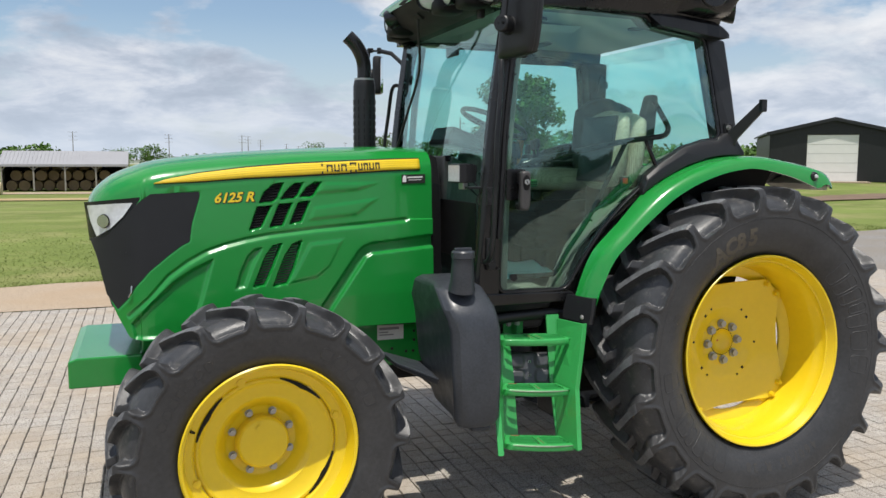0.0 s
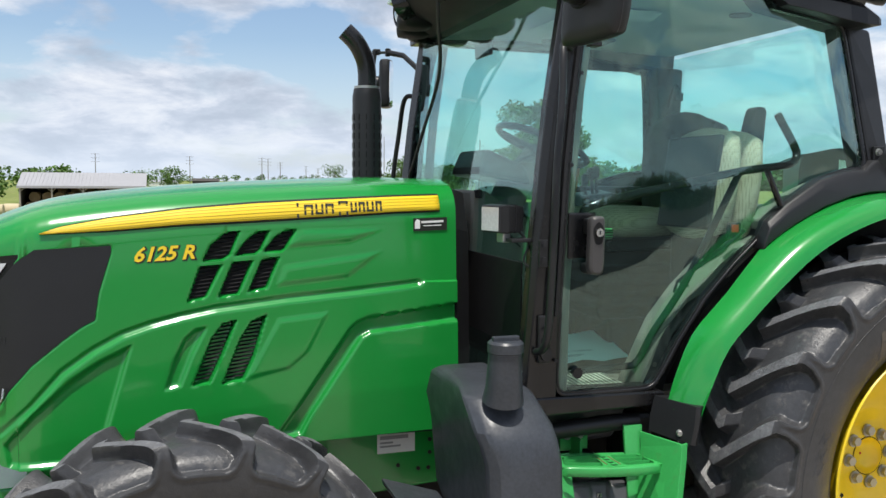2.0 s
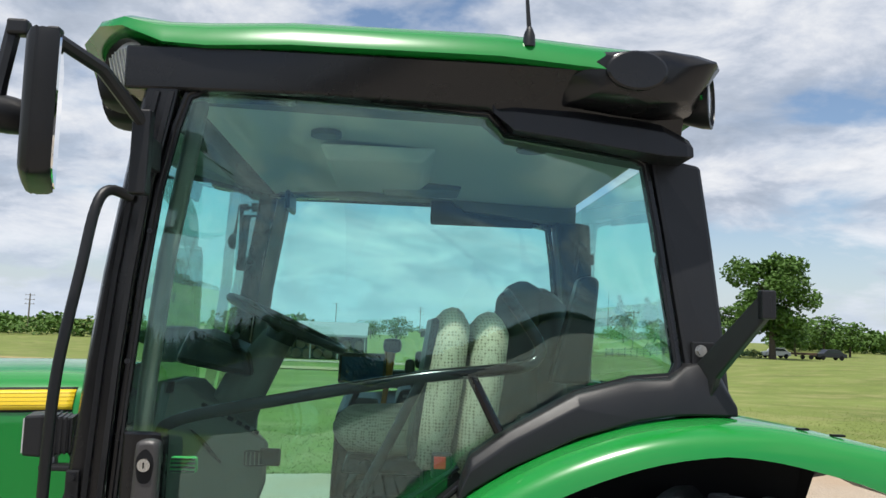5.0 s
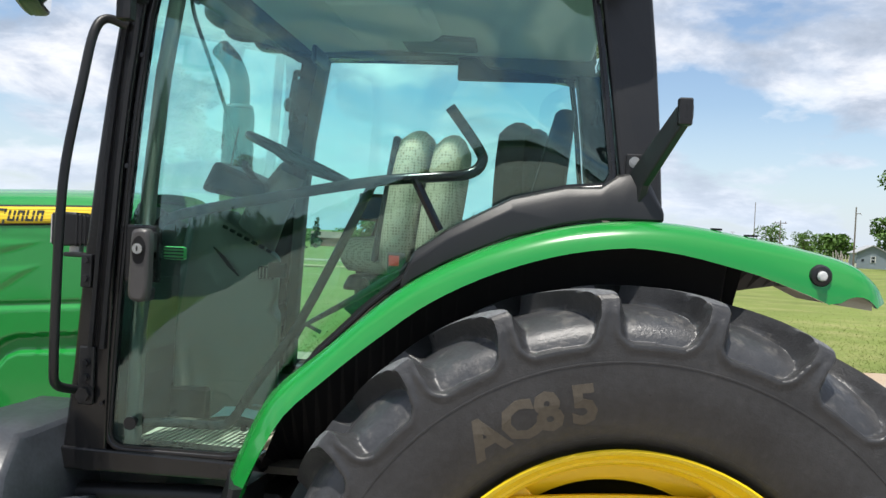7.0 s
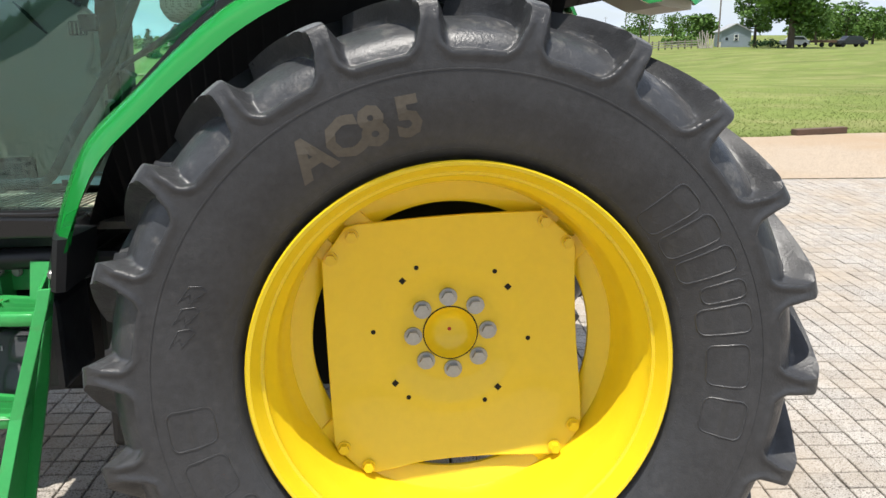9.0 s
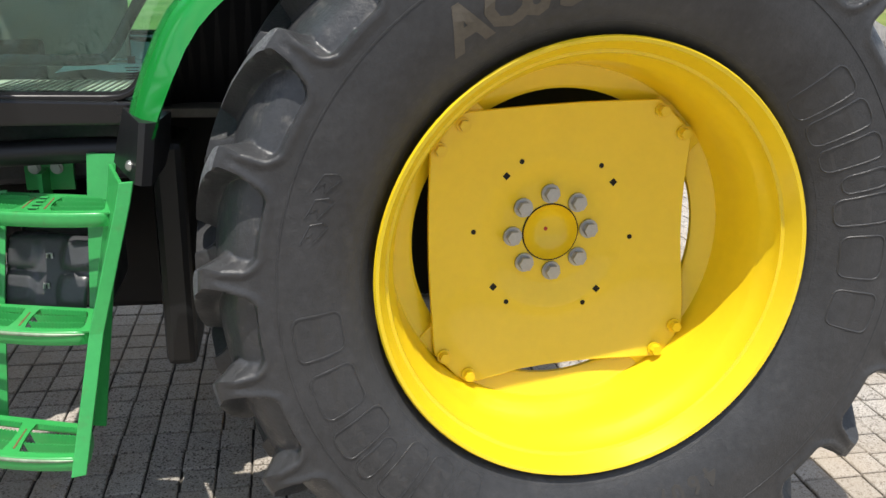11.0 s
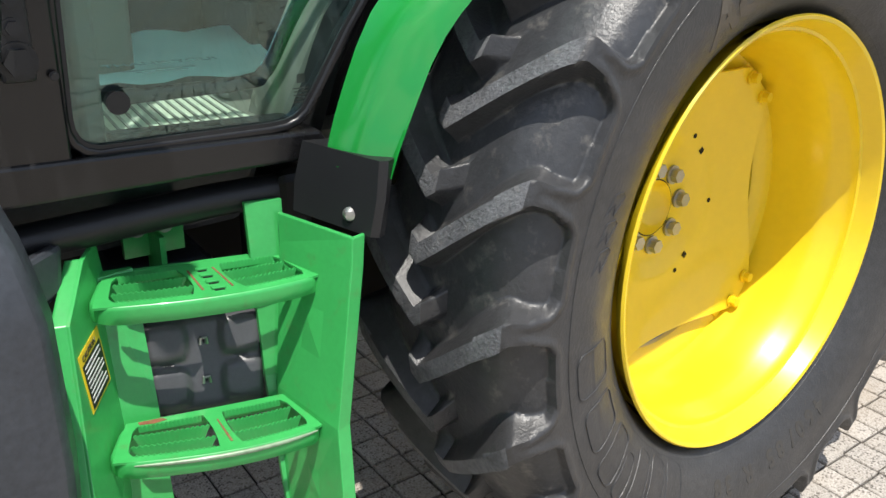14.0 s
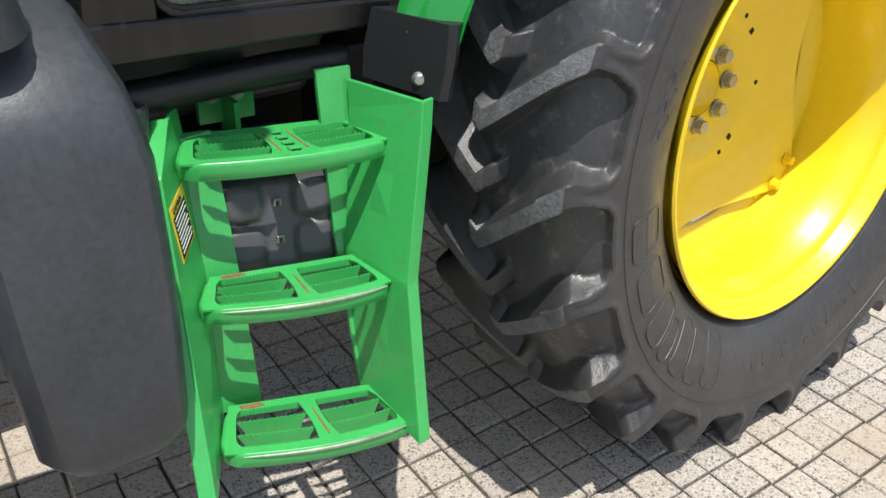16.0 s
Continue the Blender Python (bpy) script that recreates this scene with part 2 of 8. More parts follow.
def lathe(profile, n=48, centre=(0, 0, 0), bm=None, closed=False):
    """Turns (radius, y) points about the y axis through centre."""
    bm = bm or bmesh.new()
    rings = []
    for i in range(n):
        a = 2 * math.pi * i / n
        rings.append([bm.verts.new((centre[0] + r * math.cos(a), centre[1] + y, centre[2] + r * math.sin(a))) for r, y in profile])
    k = len(profile)
    for i in range(n):
        a, b = rings[i], rings[(i + 1) % n]
        for j in range(k if closed else k - 1):
            q = (j + 1) % k
            bm.faces.new((a[j], b[j], b[q], a[q]))
    return bm


def tube(points, r, n=10, bm=None, closed=False, radii=None):
    """A round bar along points."""
    bm = bm or bmesh.new()
    pts = [Vector(p) for p in points]
    rings, up = [], None
    for i, p in enumerate(pts):
        if closed:
            d = pts[(i + 1) % len(pts)] - pts[i - 1]
        else:
            d = pts[min(i + 1, len(pts) - 1)] - pts[max(i - 1, 0)]
        d.normalize()
        if up is None:
            up = d.orthogonal().normalized()
        up = (up - d * up.dot(d)).normalized()
        side = d.cross(up)
        rr = radii[i] if radii else r
        rings.append([bm.verts.new(p + (up * math.cos(a) + side * math.sin(a)) * rr) for a in (2 * math.pi * k / n for k in range(n))])
    last = len(rings) if closed else len(rings) - 1
    for i in range(last):
        a, b = rings[i], rings[(i + 1) % len(rings)]
        for k in range(n):
            j = (k + 1) % n
            bm.faces.new((a[k], a[j], b[j], b[k]))
    if not closed:
        bm.faces.new(rings[0][::-1])
        bm.faces.new(rings[-1])
    return bm


def curve_pts(pts, n=6, closed=False):
    """A smooth line through points (Catmull-Rom)."""
    p = [Vector(q) for q in pts]
    out, k = [], len(p)
    for i in range(k if closed else k - 1):
        if closed:
            a, b, c, d = p[i - 1], p[i], p[(i + 1) % k], p[(i + 2) % k]
        else:
            a, b, c, d = p[max(i - 1, 0)], p[i], p[i + 1], p[min(i + 2, k - 1)]
        for s in range(n):
            t = s / n
            out.append(0.5 * ((2 * b) + (c - a) * t + (2 * a - 5 * b + 4 * c - d) * t * t + (3 * b - a - 3 * c + d) * t ** 3))
    if not closed:
        out.append(p[-1])
    return out


def smooth2(pts, n=5, closed=False):
    return [(v.x, v.y) for v in curve_pts([(a, b, 0) for a, b in pts], n, closed)]


def interp(table, x):
    """Linear look-up in rows of (x, value)."""
    if x <= table[0][0]:
        return table[0][1]
    for (a, u), (b, v) in zip(table, table[1:]):
        if x <= b:
            return u + (v - u) * (x - a) / (b - a)
    return table[-1][1]


def bolt(r, h, c, axis="y-", bm=None):
    """A hexagon head with a washer, pointing along the axis."""
    bm = bm or bmesh.new()
    for rr, a, b, n in ((r * 1.35, 0, h * 0.25, 14), (r, h * 0.25, h, 6)):
        ring = [(rr * math.cos(2 * math.pi * k / n), rr * math.sin(2 * math.pi * k / n)) for k in range(n)]
        secs = []
        for d in (a, b):
            secs.append([(c[0] + u, c[1] - d, c[2] + v) if axis == "y-" else (c[0] + u, c[1] + v, c[2] + d) for u, v in ring])
        loft(secs, bm=bm)
    return bm


def frame_ring(outer, inner, y0, y1, bm=None):
    """A flat frame between two outlines of equal length."""
    bm = bm or bmesh.new()
    k = len(outer)
    v = {}
    for key, line, y in (("of", outer, y0), ("if", inner, y0), ("ob", outer, y1), ("ib", inner, y1)):
        v[key] = [bm.verts.new((a, y, b)) for a, b in line]
    for i in range(k):
        j = (i + 1) % k
        bm.faces.new((v["of"][i], v["of"][j], v["if"][j], v["if"][i]))
        bm.faces.new((v["ob"][j], v["ob"][i], v["ib"][i], v["ib"][j]))
        bm.faces.new((v["of"][j], v["of"][i], v["ob"][i], v["ob"][j]))
        bm.faces.new((v["if"][i], v["if"][j], v["ib"][j], v["ib"][i]))
    return bm


def inset_line(line, d):
    """An outline moved inwards by d (given counter-clockwise or clockwise)."""
    k = len(line)
    area = sum(line[i][0] * line[(i + 1) % k][1] - line[(i + 1) % k][0] * line[i][1] for i in range(k))
    sg = 1 if area > 0 else -1
    out = []
    for i in range(k):
        p, q, r = Vector(line[i - 1]), Vector(line[i]), Vector(line[(i + 1) % k])
        a, b = (q - p).normalized(), (r - q).normalized()
        na, nb = Vector((-a.y, a.x)) * sg, Vector((-b.y, b.x)) * sg
        m = na + nb
        m = m / max(m.length_squared, 0.35) * 2 if m.length > 1e-6 else na
        out.append((q.x + m.x * d * 0.5 * 1.0, q.y + m.y * d * 0.5 * 1.0))
    return out


def lettering(name, text, size, material, parent, m, squash=1.0, depth=0.002, label="", bold=0.0):
    """Raised lettering from the built-in font, turned into a mesh."""
    cu = bpy.data.curves.new(name, "FONT")
    cu.body, cu.size, cu.extrude, cu.align_x, cu.resolution_u, cu.offset = text, size, depth, "LEFT", 2, bold
    tmp = bpy.data.objects.new("tmp", cu)
    scene.collection.objects.link(tmp)
    me = bpy.data.meshes.new_from_object(tmp.evaluated_get(bpy.context.evaluated_depsgraph_get()))
    bpy.data.objects.remove(tmp)
    bpy.data.curves.remove(cu)
    me.name = name
    me.transform(m @ Matrix.Diagonal((squash, 1, 1, 1)))
    me.materials.clear()
    me.materials.append(material)
    ob = new(name, me)
    ob.parent = parent
    if label:
        tagged(ob, label)
    return ob


SIDE = Matrix(((1, 0, 0, 0), (0, 0, -1, 0), (0, 1, 0, 0), (0, 0, 0, 1)))  # writing on a face towards -y


# ---- the tractor ----
tractor = thing("tractor", "green and yellow farm tractor with glazed cab on concrete pavers", "tractor")


def tyre_mesh(outer, floor, n_lug, hw, sweep, per=46, fine=4):
    """A tractor tyre about the y axis. outer and floor: (radius, y) from the middle of the tread to the bead, over the lugs and
    along the floor between them. Lugs run from the middle over the shoulder, on both sides by turns, swept back by sweep radians;
    between them the pockets end on the sidewall in rounded scallops."""
    po = np.array([(v.x, v.y) for v in curve_pts([(r, y, 0) for r, y in outer], fine)])
    pi = np.array([(v.x, v.y) for v in curve_pts([(r, y, 0) for r, y in floor], fine)])
    po = np.vstack([po[:0:-1] * (1, -1), po])
    pi = np.vstack([pi[:0:-1] * (1, -1), pi])
    wide = np.abs(po[:, 1]).max()
    top = outer[0][0]
    na, nu = n_lug * per, len(po)
    ang = np.arange(na) * 2 * math.pi / na
    pitch = 2 * math.pi / n_lug
    rad = po[:, 0]
    drop = (top - rad) / top
    share = np.clip(np.abs(po[:, 1]) / wide, 0, 1)
    turn = -sweep * share ** 1.05 + 0.02 * np.clip((drop - 0.03) / 0.08, 0, 1)
    # pockets between the lugs, as rounded plates in arc length that end on the sidewall
    along = np.concatenate([[0], np.cumsum(np.hypot(np.diff(po[:, 0]), np.diff(po[:, 1])))])
    along = np.abs(along - along[nu // 2])
    end = along[(drop < 0.150)].max()
    rc = 1.25 * hw
    flare = np.clip((drop - 0.01) / 0.05, 0, 1)
    mask = np.zeros((na, nu))
    bead = np.zeros((na, nu))
    for side in (-1, 1):
        d = (ang[:, None] + (pitch / 2 if side < 0 else 0) + pitch / 2 + np.zeros((1, nu))) % pitch - pitch / 2
        d = d * rad[None, :]
        half = hw * (0.85 + 0.25 * np.clip(side * po[:, 1] / wide, 0, 1) ** 2) * (1 - 0.35 * flare) + 0.55 * hw * np.clip((drop - 0.04) / 0.10, 0, 1)
        dx = rc - (np.abs(d) - half[None, :])
        dq = (along - (end - rc))[None, :] + np.zeros_like(d)
        dist = np.hypot(np.maximum(dx, 0), np.maximum(dq, 0)) + np.minimum(np.maximum(dx, dq), 0) - rc
        edge = np.where(d > 0, hw * 0.75, hw * 1.05) * (1 - 0.30 * flare)[None, :]
        m = np.clip((dist + edge) / edge, 0, 1) ** 1.5
        m *= np.clip((side * po[:, 1] + 0.05 * wide / 0.235) / (0.12 * wide), 0, 1)[None, :]
        mask = np.maximum(mask, m)
        here = (side * po[:, 1] > 0.5 * wide) * np.clip((drop - 0.035) / 0.03, 0, 1) * np.clip((0.19 - drop) / 0.03, 0, 1)
        bead = np.maximum(bead, np.exp(-((dist - 0.007) / 0.009) ** 2) * here[None, :])
    angs = ang[:, None] + turn[None, :]
    p = pi[None] + (po - pi)[None] * mask[..., None]
    p[..., 1] += np.sign(po[:, 1])[None, :] * 0.0045 * bead
    x, y, z = p[..., 0] * np.cos(angs), p[..., 1], p[..., 0] * np.sin(angs)
    verts = np.stack([x, y, z], -1).reshape(-1, 3)
    i, j = np.meshgrid(np.arange(na), np.arange(nu - 1), indexing="ij")
    k = (i + 1) % na
    faces = np.stack([i * nu + j, k * nu + j, k * nu + j + 1, i * nu + j + 1], -1).reshape(-1, 4)
    me = bpy.data.meshes.new("tyre")
    me.from_pydata(verts.tolist(), [], faces.tolist())
    # the worn faces that meet the ground
    worn = (mask.reshape(-1)[faces].min(1) > 0.90) & (np.tile(drop, na)[faces].max(1) < 0.020)
    dusty = (mask.reshape(-1)[faces].max(1) < 0.30) & (np.tile(drop, na)[faces].max(1) < 0.16)
    me.polygons.foreach_set("material_index", (worn + 2 * dusty).astype(np.int32))
    me.materials.append(RUBBER)
    me.materials.append(RUBBER_WORN)
    me.materials.append(RUBBER_DUSTY)
    me.polygons.foreach_set("use_smooth", np.ones(len(faces), bool))
    me.set_sharp_from_angle(angle=radians(48))
    me.update()
    return me


def make_wheel(name, centre, tyre_profile, rim_profile, lugs, label, mirror=False):
    hub = new(name)
    hub.parent = tractor
    hub.location = centre
    if mirror:
        hub.rotation_euler = (0, 0, math.pi)
    tagged(hub, label)
    ty = new("tyre", tyre_mesh(*tyre_profile, *lugs, *((24, 3) if mirror else (60, 7))))
    ty.parent = hub
    tagged(ty, "black lugged rubber tractor tyre with worn lugs")
    rm = part("rim", lathe(rim_profile, 96), YELLOW, hub, "yellow painted steel rim", smooth=35)
    return hub, ty, rm


# rear wheel: y is measured from the middle of the tyre
RW_Y, RW_Z = -0.972, 0.83
REAR_TYRE = ([(0.868, 0.0), (0.868, 0.10), (0.865, 0.165), (0.859, 0.208), (0.846, 0.228), (0.826, 0.235), (0.800, 0.239), (0.766, 0.241), (0.742, 0.241), (0.69, 0.238), (0.63, 0.230), (0.57, 0.208),
              (0.525, 0.178), (0.502, 0.150), (0.492, 0.135)],
             [(0.824, 0.0), (0.823, 0.08), (0.819, 0.125), (0.809, 0.158), (0.798, 0.180), (0.784, 0.200), (0.768, 0.213), (0.752, 0.221), (0.736, 0.226), (0.69, 0.238), (0.63, 0.230), (0.57, 0.208),
              (0.525, 0.178), (0.502, 0.150), (0.492, 0.135)])
REAR_RIM = [(0.494, -0.150), (0.508, -0.168), (0.511, -0.175), (0.507, -0.180), (0.499, -0.177), (0.487, -0.152), (0.480, -0.137), (0.473, -0.133),
            (0.470, -0.108), (0.463, -0.098), (0.458, -0.078), (0.452, -0.070), (0.450, -0.040), (0.446, -0.030), (0.445, 0.020), (0.440, 0.040),
            (0.432, 0.088), (0.386, 0.104), (0.376, 0.112), (0.376, 0.124), (0.392, 0.126), (0.440, 0.11), (0.455, 0.115), (0.470, 0.13), (0.485, 0.15), (0.508, 0.165), (0.51, 0.15), (0.49, 0.145),
            (0.46, 0.09), (0.45, 0.045), (0.45, 0.0), (0.475, -0.06), (0.485, -0.12)]
REAR_RIM = [(r - 0.005, y - 0.010) for r, y in REAR_RIM]
REAR_LUGS = (22, 0.024, 0.205)


def plate_y(r):
    """Depth of the dished wheel centre at a radius."""
    return interp([(0.0, 0.147), (0.135, 0.147), (0.165, 0.137), (0.195, 0.126), (0.225, 0.122), (0.30, 0.098), (0.38, 0.064), (0.42, 0.056), (0.46, 0.054)], r)


def rear_wheel(y, mirror):
    hub, ty, rm = make_wheel("rear_wheel", (0.0125, y, 0.8355), REAR_TYRE, REAR_RIM, REAR_LUGS,
                             "large rear wheel with black lugged tyre and yellow rim", mirror)
    # the square wheel centre with cut corners and a dished middle
    out = [(-0.338, 0.227), (-0.271, 0.320), (-0.145, 0.327), (0.042, 0.339), (0.230, 0.348), (0.321, 0.267), (0.324, 0.163), (0.334, 0.006), (0.345, -0.14),
           (0.348, -0.240), (0.324, -0.287), (0.286, -0.327), (0.153, -0.331), (-0.095, -0.344), (-0.212, -0.360), (-0.250, -0.354), (-0.321, -0.277), (-0.331, -0.06), (-0.335, 0.082)]
    k = 96
    bm = bmesh.new()
    rings = []
    dense = []
    for i in range(k):
        a = 2 * math.pi * i / k
        best = 0.3
        for p, q in zip(out, out[1:] + out[:1]):
            den = math.cos(a) * (q[1] - p[1]) - math.sin(a) * (q[0] - p[0])
            if abs(den) > 1e-9:
                t = (p[0] * (q[1] - p[1]) - p[1] * (q[0] - p[0])) / den
                s = (p[0] * math.sin(a) - p[1] * math.cos(a)) / den
                if t > 0 and -1e-6 <= s <= 1 + 1e-6:
                    best = t
        dense.append((a, best))
    for share, back in ((1, 0.013), (1, 0.002), (0.985, 0), (0.8, 0), (0.6, 0), (0.4, 0), (0.2, 0)):
        rings.append([bm.verts.new(((0.225 + (b - 0.225) * share) * math.cos(a), plate_y(0.225 + (b - 0.225) * share) + back, (0.225 + (b - 0.225) * share) * math.sin(a))) for a, b in dense])
    for r in (0.225, 0.210, 0.200, 0.190, 0.180, 0.170, 0.160, 0.150, 0.140, 0.130, 0.075):
        rings.append([bm.verts.new((r * math.cos(a), plate_y(r), r * math.sin(a))) for a, b in dense])
    for u, v in zip(rings, rings[1:]):
        for i in range(k):
            j = (i + 1) % k
            bm.faces.new((u[i], u[j], v[j], v[i]))
    disc = part("wheel_centre", bm, YELLOW, hub, "square yellow wheel centre with dished middle", smooth=30)
    cap = lathe([(0.0, 0.182), (0.020, 0.181), (0.045, 0.174), (0.062, 0.160), (0.070, 0.148), (0.0725, 0.144), (0.0725, 0.17)], 48)
    part("hub_cap", cap, YELLOW, hub, "recessed yellow axle cap", smooth=40)
    part("cap_gap", lathe([(0.0722, 0.150), (0.0758, 0.150), (0.0758, 0.1455), (0.0722, 0.1455)], 48, closed=True), DARK, hub)
    part("hub_mark", bolt(0.004, 0.003, (0, 0.182, 0)), RED, hub)
    for i in range(8):
        a = radians(45 * i + 3.5)
        part("wheel_nut", bolt(0.0185, 0.026, (0.1025 * math.cos(a), 0.146, 0.1025 * math.sin(a))), STEEL, hub, "grey zinc wheel nut")
    for a, b in ((-0.314, 0.233), (-0.259, 0.290), (0.237, 0.320), (0.299, 0.264), (0.325, -0.243), (0.275, -0.305), (-0.231, -0.338), (-0.295, -0.284)):
        part("clamp_bolt", bolt(0.0135, 0.022, (a, plate_y(math.hypot(a, b)), b)), YELLOW, hub)
    # six round and four square holes in the centre, their shade drawn as near-black plugs
    holes = [(0.211 * math.cos(radians(60 * q - 4)), 0.211 * math.sin(radians(60 * q - 4)), 0.0065) for q in range(6)]
    for a, b, r in holes + [(-0.130, 0.154, 0.0105), (0.154, 0.131, 0.0105), (-0.154, -0.133, 0.0105), (0.129, -0.154, 0.0105)]:
        n = 4 if r > 0.008 else 12
        ring = [(a + r * math.cos(2 * math.pi * i / n), b + r * math.sin(2 * math.pi * i / n)) for i in range(n)]
        part("bolt_hole", prism(ring, plate_y(math.hypot(a, b)) - 0.0012, plate_y(math.hypot(a, b)) + 0.004), DARK, hub)
    # lugs welded to the rim that carry the centre
    for a in (45, 135, 225, 315):
        c, s = math.cos(radians(a)), math.sin(radians(a))
        turn = Matrix.Rotation(-radians(a), 4, "Y")
        bm = bmesh.new()
        for d in (-0.055, 0.055):
            m = turn @ Matrix.Translation((0.415, 0.086, d))
            bmesh.ops.create_cube(bm, size=1.0, matrix=m @ Matrix.Diagonal((0.10, 0.022, 0.055, 1)))
        part("rim_lug", bm, YELLOW, hub, bevel=0.004)
    return hub, ty


left_rear, left_rear_tyre = rear_wheel(RW_Y, False)
left_rear.rotation_euler = (radians(-2.5), 0, radians(2.4))  # a little camber and toe
right_rear, _ = rear_wheel(-RW_Y, True)

FW = (-2.560, -1.035, 0.603)
FRONT_TYRE = ([(0.642, 0.0), (0.642, 0.07), (0.640, 0.115), (0.634, 0.145), (0.615, 0.158), (0.585, 0.163), (0.560, 0.165), (0.540, 0.165), (0.505, 0.163), (0.465, 0.157), (0.425, 0.150),
               (0.400, 0.140), (0.386, 0.132), (0.374, 0.120)],
              [(0.602, 0.0), (0.601, 0.055), (0.598, 0.086), (0.589, 0.109), (0.578, 0.128), (0.566, 0.140), (0.552, 0.148), (0.538, 0.153), (0.505, 0.163), (0.465, 0.157), (0.425, 0.150),
               (0.400, 0.140), (0.386, 0.132), (0.374, 0.120)])
FRONT_RIM = [(0.372, -0.130), (0.380, -0.140), (0.384, -0.150), (0.378, -0.157), (0.366, -0.150), (0.360, -0.130), (0.353, -0.112), (0.350, -0.088),
             (0.330, -0.074), (0.316, -0.070), (0.308, -0.060), (0.306, 0.0), (0.335, 0.035), (0.35, 0.08), (0.365, 0.13), (0.384, 0.150), (0.384, 0.13), (0.36, 0.10),
             (0.345, 0.03), (0.34, -0.01), (0.36, -0.07)]


def front_wheel(y, mirror):
    hub, ty, rm = make_wheel("front_wheel", (FW[0], y, FW[2]), FRONT_TYRE, FRONT_RIM, (18, 0.020, 0.24),
                             "front wheel with black lugged tyre and yellow rim", mirror)
    prof = [(0.306, -0.050), (0.298, -0.056), (0.288, -0.056), (0.281, -0.047), (0.262, -0.039), (0.226, -0.026), (0.214, -0.026), (0.203, -0.018), (0.190, -0.004), (0.172, 0.024),
            (0.158, 0.046), (0.150, 0.050), (0.10, 0.054)]
    bm = lathe(prof, 72)
    part("wheel_centre", bm, YELLOW, hub, "dished yellow wheel centre", smooth=35)
    part("hub_cap", lathe([(0.0, -0.006), (0.085, -0.005), (0.104, -0.002), (0.113, 0.006), (0.1175, 0.020), (0.1175, 0.06)], 48), YELLOW, hub, "domed yellow hub cap", smooth=30)
    part("hub_plug", bolt(0.012, 0.007, (-0.022, -0.006, 0.072)), YELLOW, hub)
    for i in range(8):
        a = radians(45 * i + 22.5)
        part("wheel_nut", bolt(0.0135, 0.022, (0.1365 * math.cos(a), 0.052, 0.1365 * math.sin(a))), STEEL, hub, "grey zinc wheel nut")
    for a in (20, 110, 200, 290):
        part("rim_stud", bolt(0.016, 0.010, (0.322 * math.cos(radians(a)), -0.071, 0.322 * math.sin(radians(a)))), YELLOW, hub)
    for a0 in (58, 328, 238, 148):
        ring = []
        for i in range(9):
            a = radians(a0 - 20 + 40 * i / 8)
            ring.append((0.304 * math.cos(a), 0.304 * math.sin(a)))
        for i in range(9):
            a = radians(a0 + 20 - 40 * i / 8)
            w = 0.284 + 0.014 * abs(i - 4) / 4
            ring.append((w * math.cos(a), w * math.sin(a)))
        part("hand_hole", prism(ring, -0.060, -0.0550), DARK, hub)
    part("valve", tube([(-0.300, -0.06, 0.105), (-0.325, -0.105, 0.128)], 0.006, 8), DARK, hub)
    return hub, ty


left_front, left_front_tyre = front_wheel(FW[1], False)
right_front, _ = front_wheel(-FW[1], True)
# the front wheels are steered a little
left_front.rotation_euler = (0, 0, radians(6))
right_front.rotation_euler = (0, 0, radians(186))


def on_wall(ob, profile):
    """Lays a flat moulding on the bulging sidewall."""
    table = sorted((r, y) for r, y in profile if r < 0.95 * profile[0][0])
    if len(ob.data.vertices) < 200:
        bm = bmesh.new()
        bm.from_mesh(ob.data)
        for ax in (0, 2):
            lo, hi = min(v.co[ax] for v in bm.verts), max(v.co[ax] for v in bm.verts)
            k = int((hi - lo) / 0.018)
            for i in range(1, k + 1):
                c = lo + (hi - lo) * i / (k + 1)
                bmesh.ops.bisect_plane(bm, geom=bm.verts[:] + bm.edges[:] + bm.faces[:], plane_co=(c, 0, c), plane_no=(1, 0, 0) if ax == 0 else (0, 0, 1))
        bm.to_mesh(ob.data)
        bm.free()
    for v in ob.data.vertices:
        v.co.y -= interp(table, math.hypot(v.co.x, v.co.z))
    ob.data.update()


def tyre_letters(hub, text, r, size, start, step, profile, bold=0.004, material=None):
    """Moulded letters round a sidewall. start and step in degrees, clockwise as seen from outside."""
    for i, ch in enumerate(text):
        if ch == " ":
            continue
        a = radians(start - step * i)
        m = Matrix.Translation((r * math.cos(a), 0, r * math.sin(a))) @ Matrix.Rotation(-(a - math.pi / 2), 4, "Y") @ SIDE @ Matrix.Translation((-size * 0.33, 0, 0))
        on_wall(lettering("sidewall_letter", ch, size, material or RUBBER_MARK, hub, m, depth=0.0022, bold=bold), profile)


def wall_plate(hub, a0, a1, r0, r1, lift, material, profile):
    """A low moulded plate on the sidewall between two angles and two radii."""
    bm = bmesh.new()
    rows = [[bm.verts.new((r * math.cos(radians(a)), -lift, r * math.sin(radians(a)))) for r in (r0 + (r1 - r0) * q / 6 for q in range(7))] for a in (a0 + (a1 - a0) * k / 6 for k in range(7))]
    for u, v in zip(rows, rows[1:]):
        for q in range(6):
            bm.faces.new((u[q], v[q], v[q + 1], u[q + 1]))
    ext = bmesh.ops.extrude_face_region(bm, geom=bm.faces[:])
    for v in ext["geom"]:
        if isinstance(v, bmesh.types.BMVert):
            v.co.y = 0.002
    on_wall(part("sidewall_mark", bm, material, hub), profile)


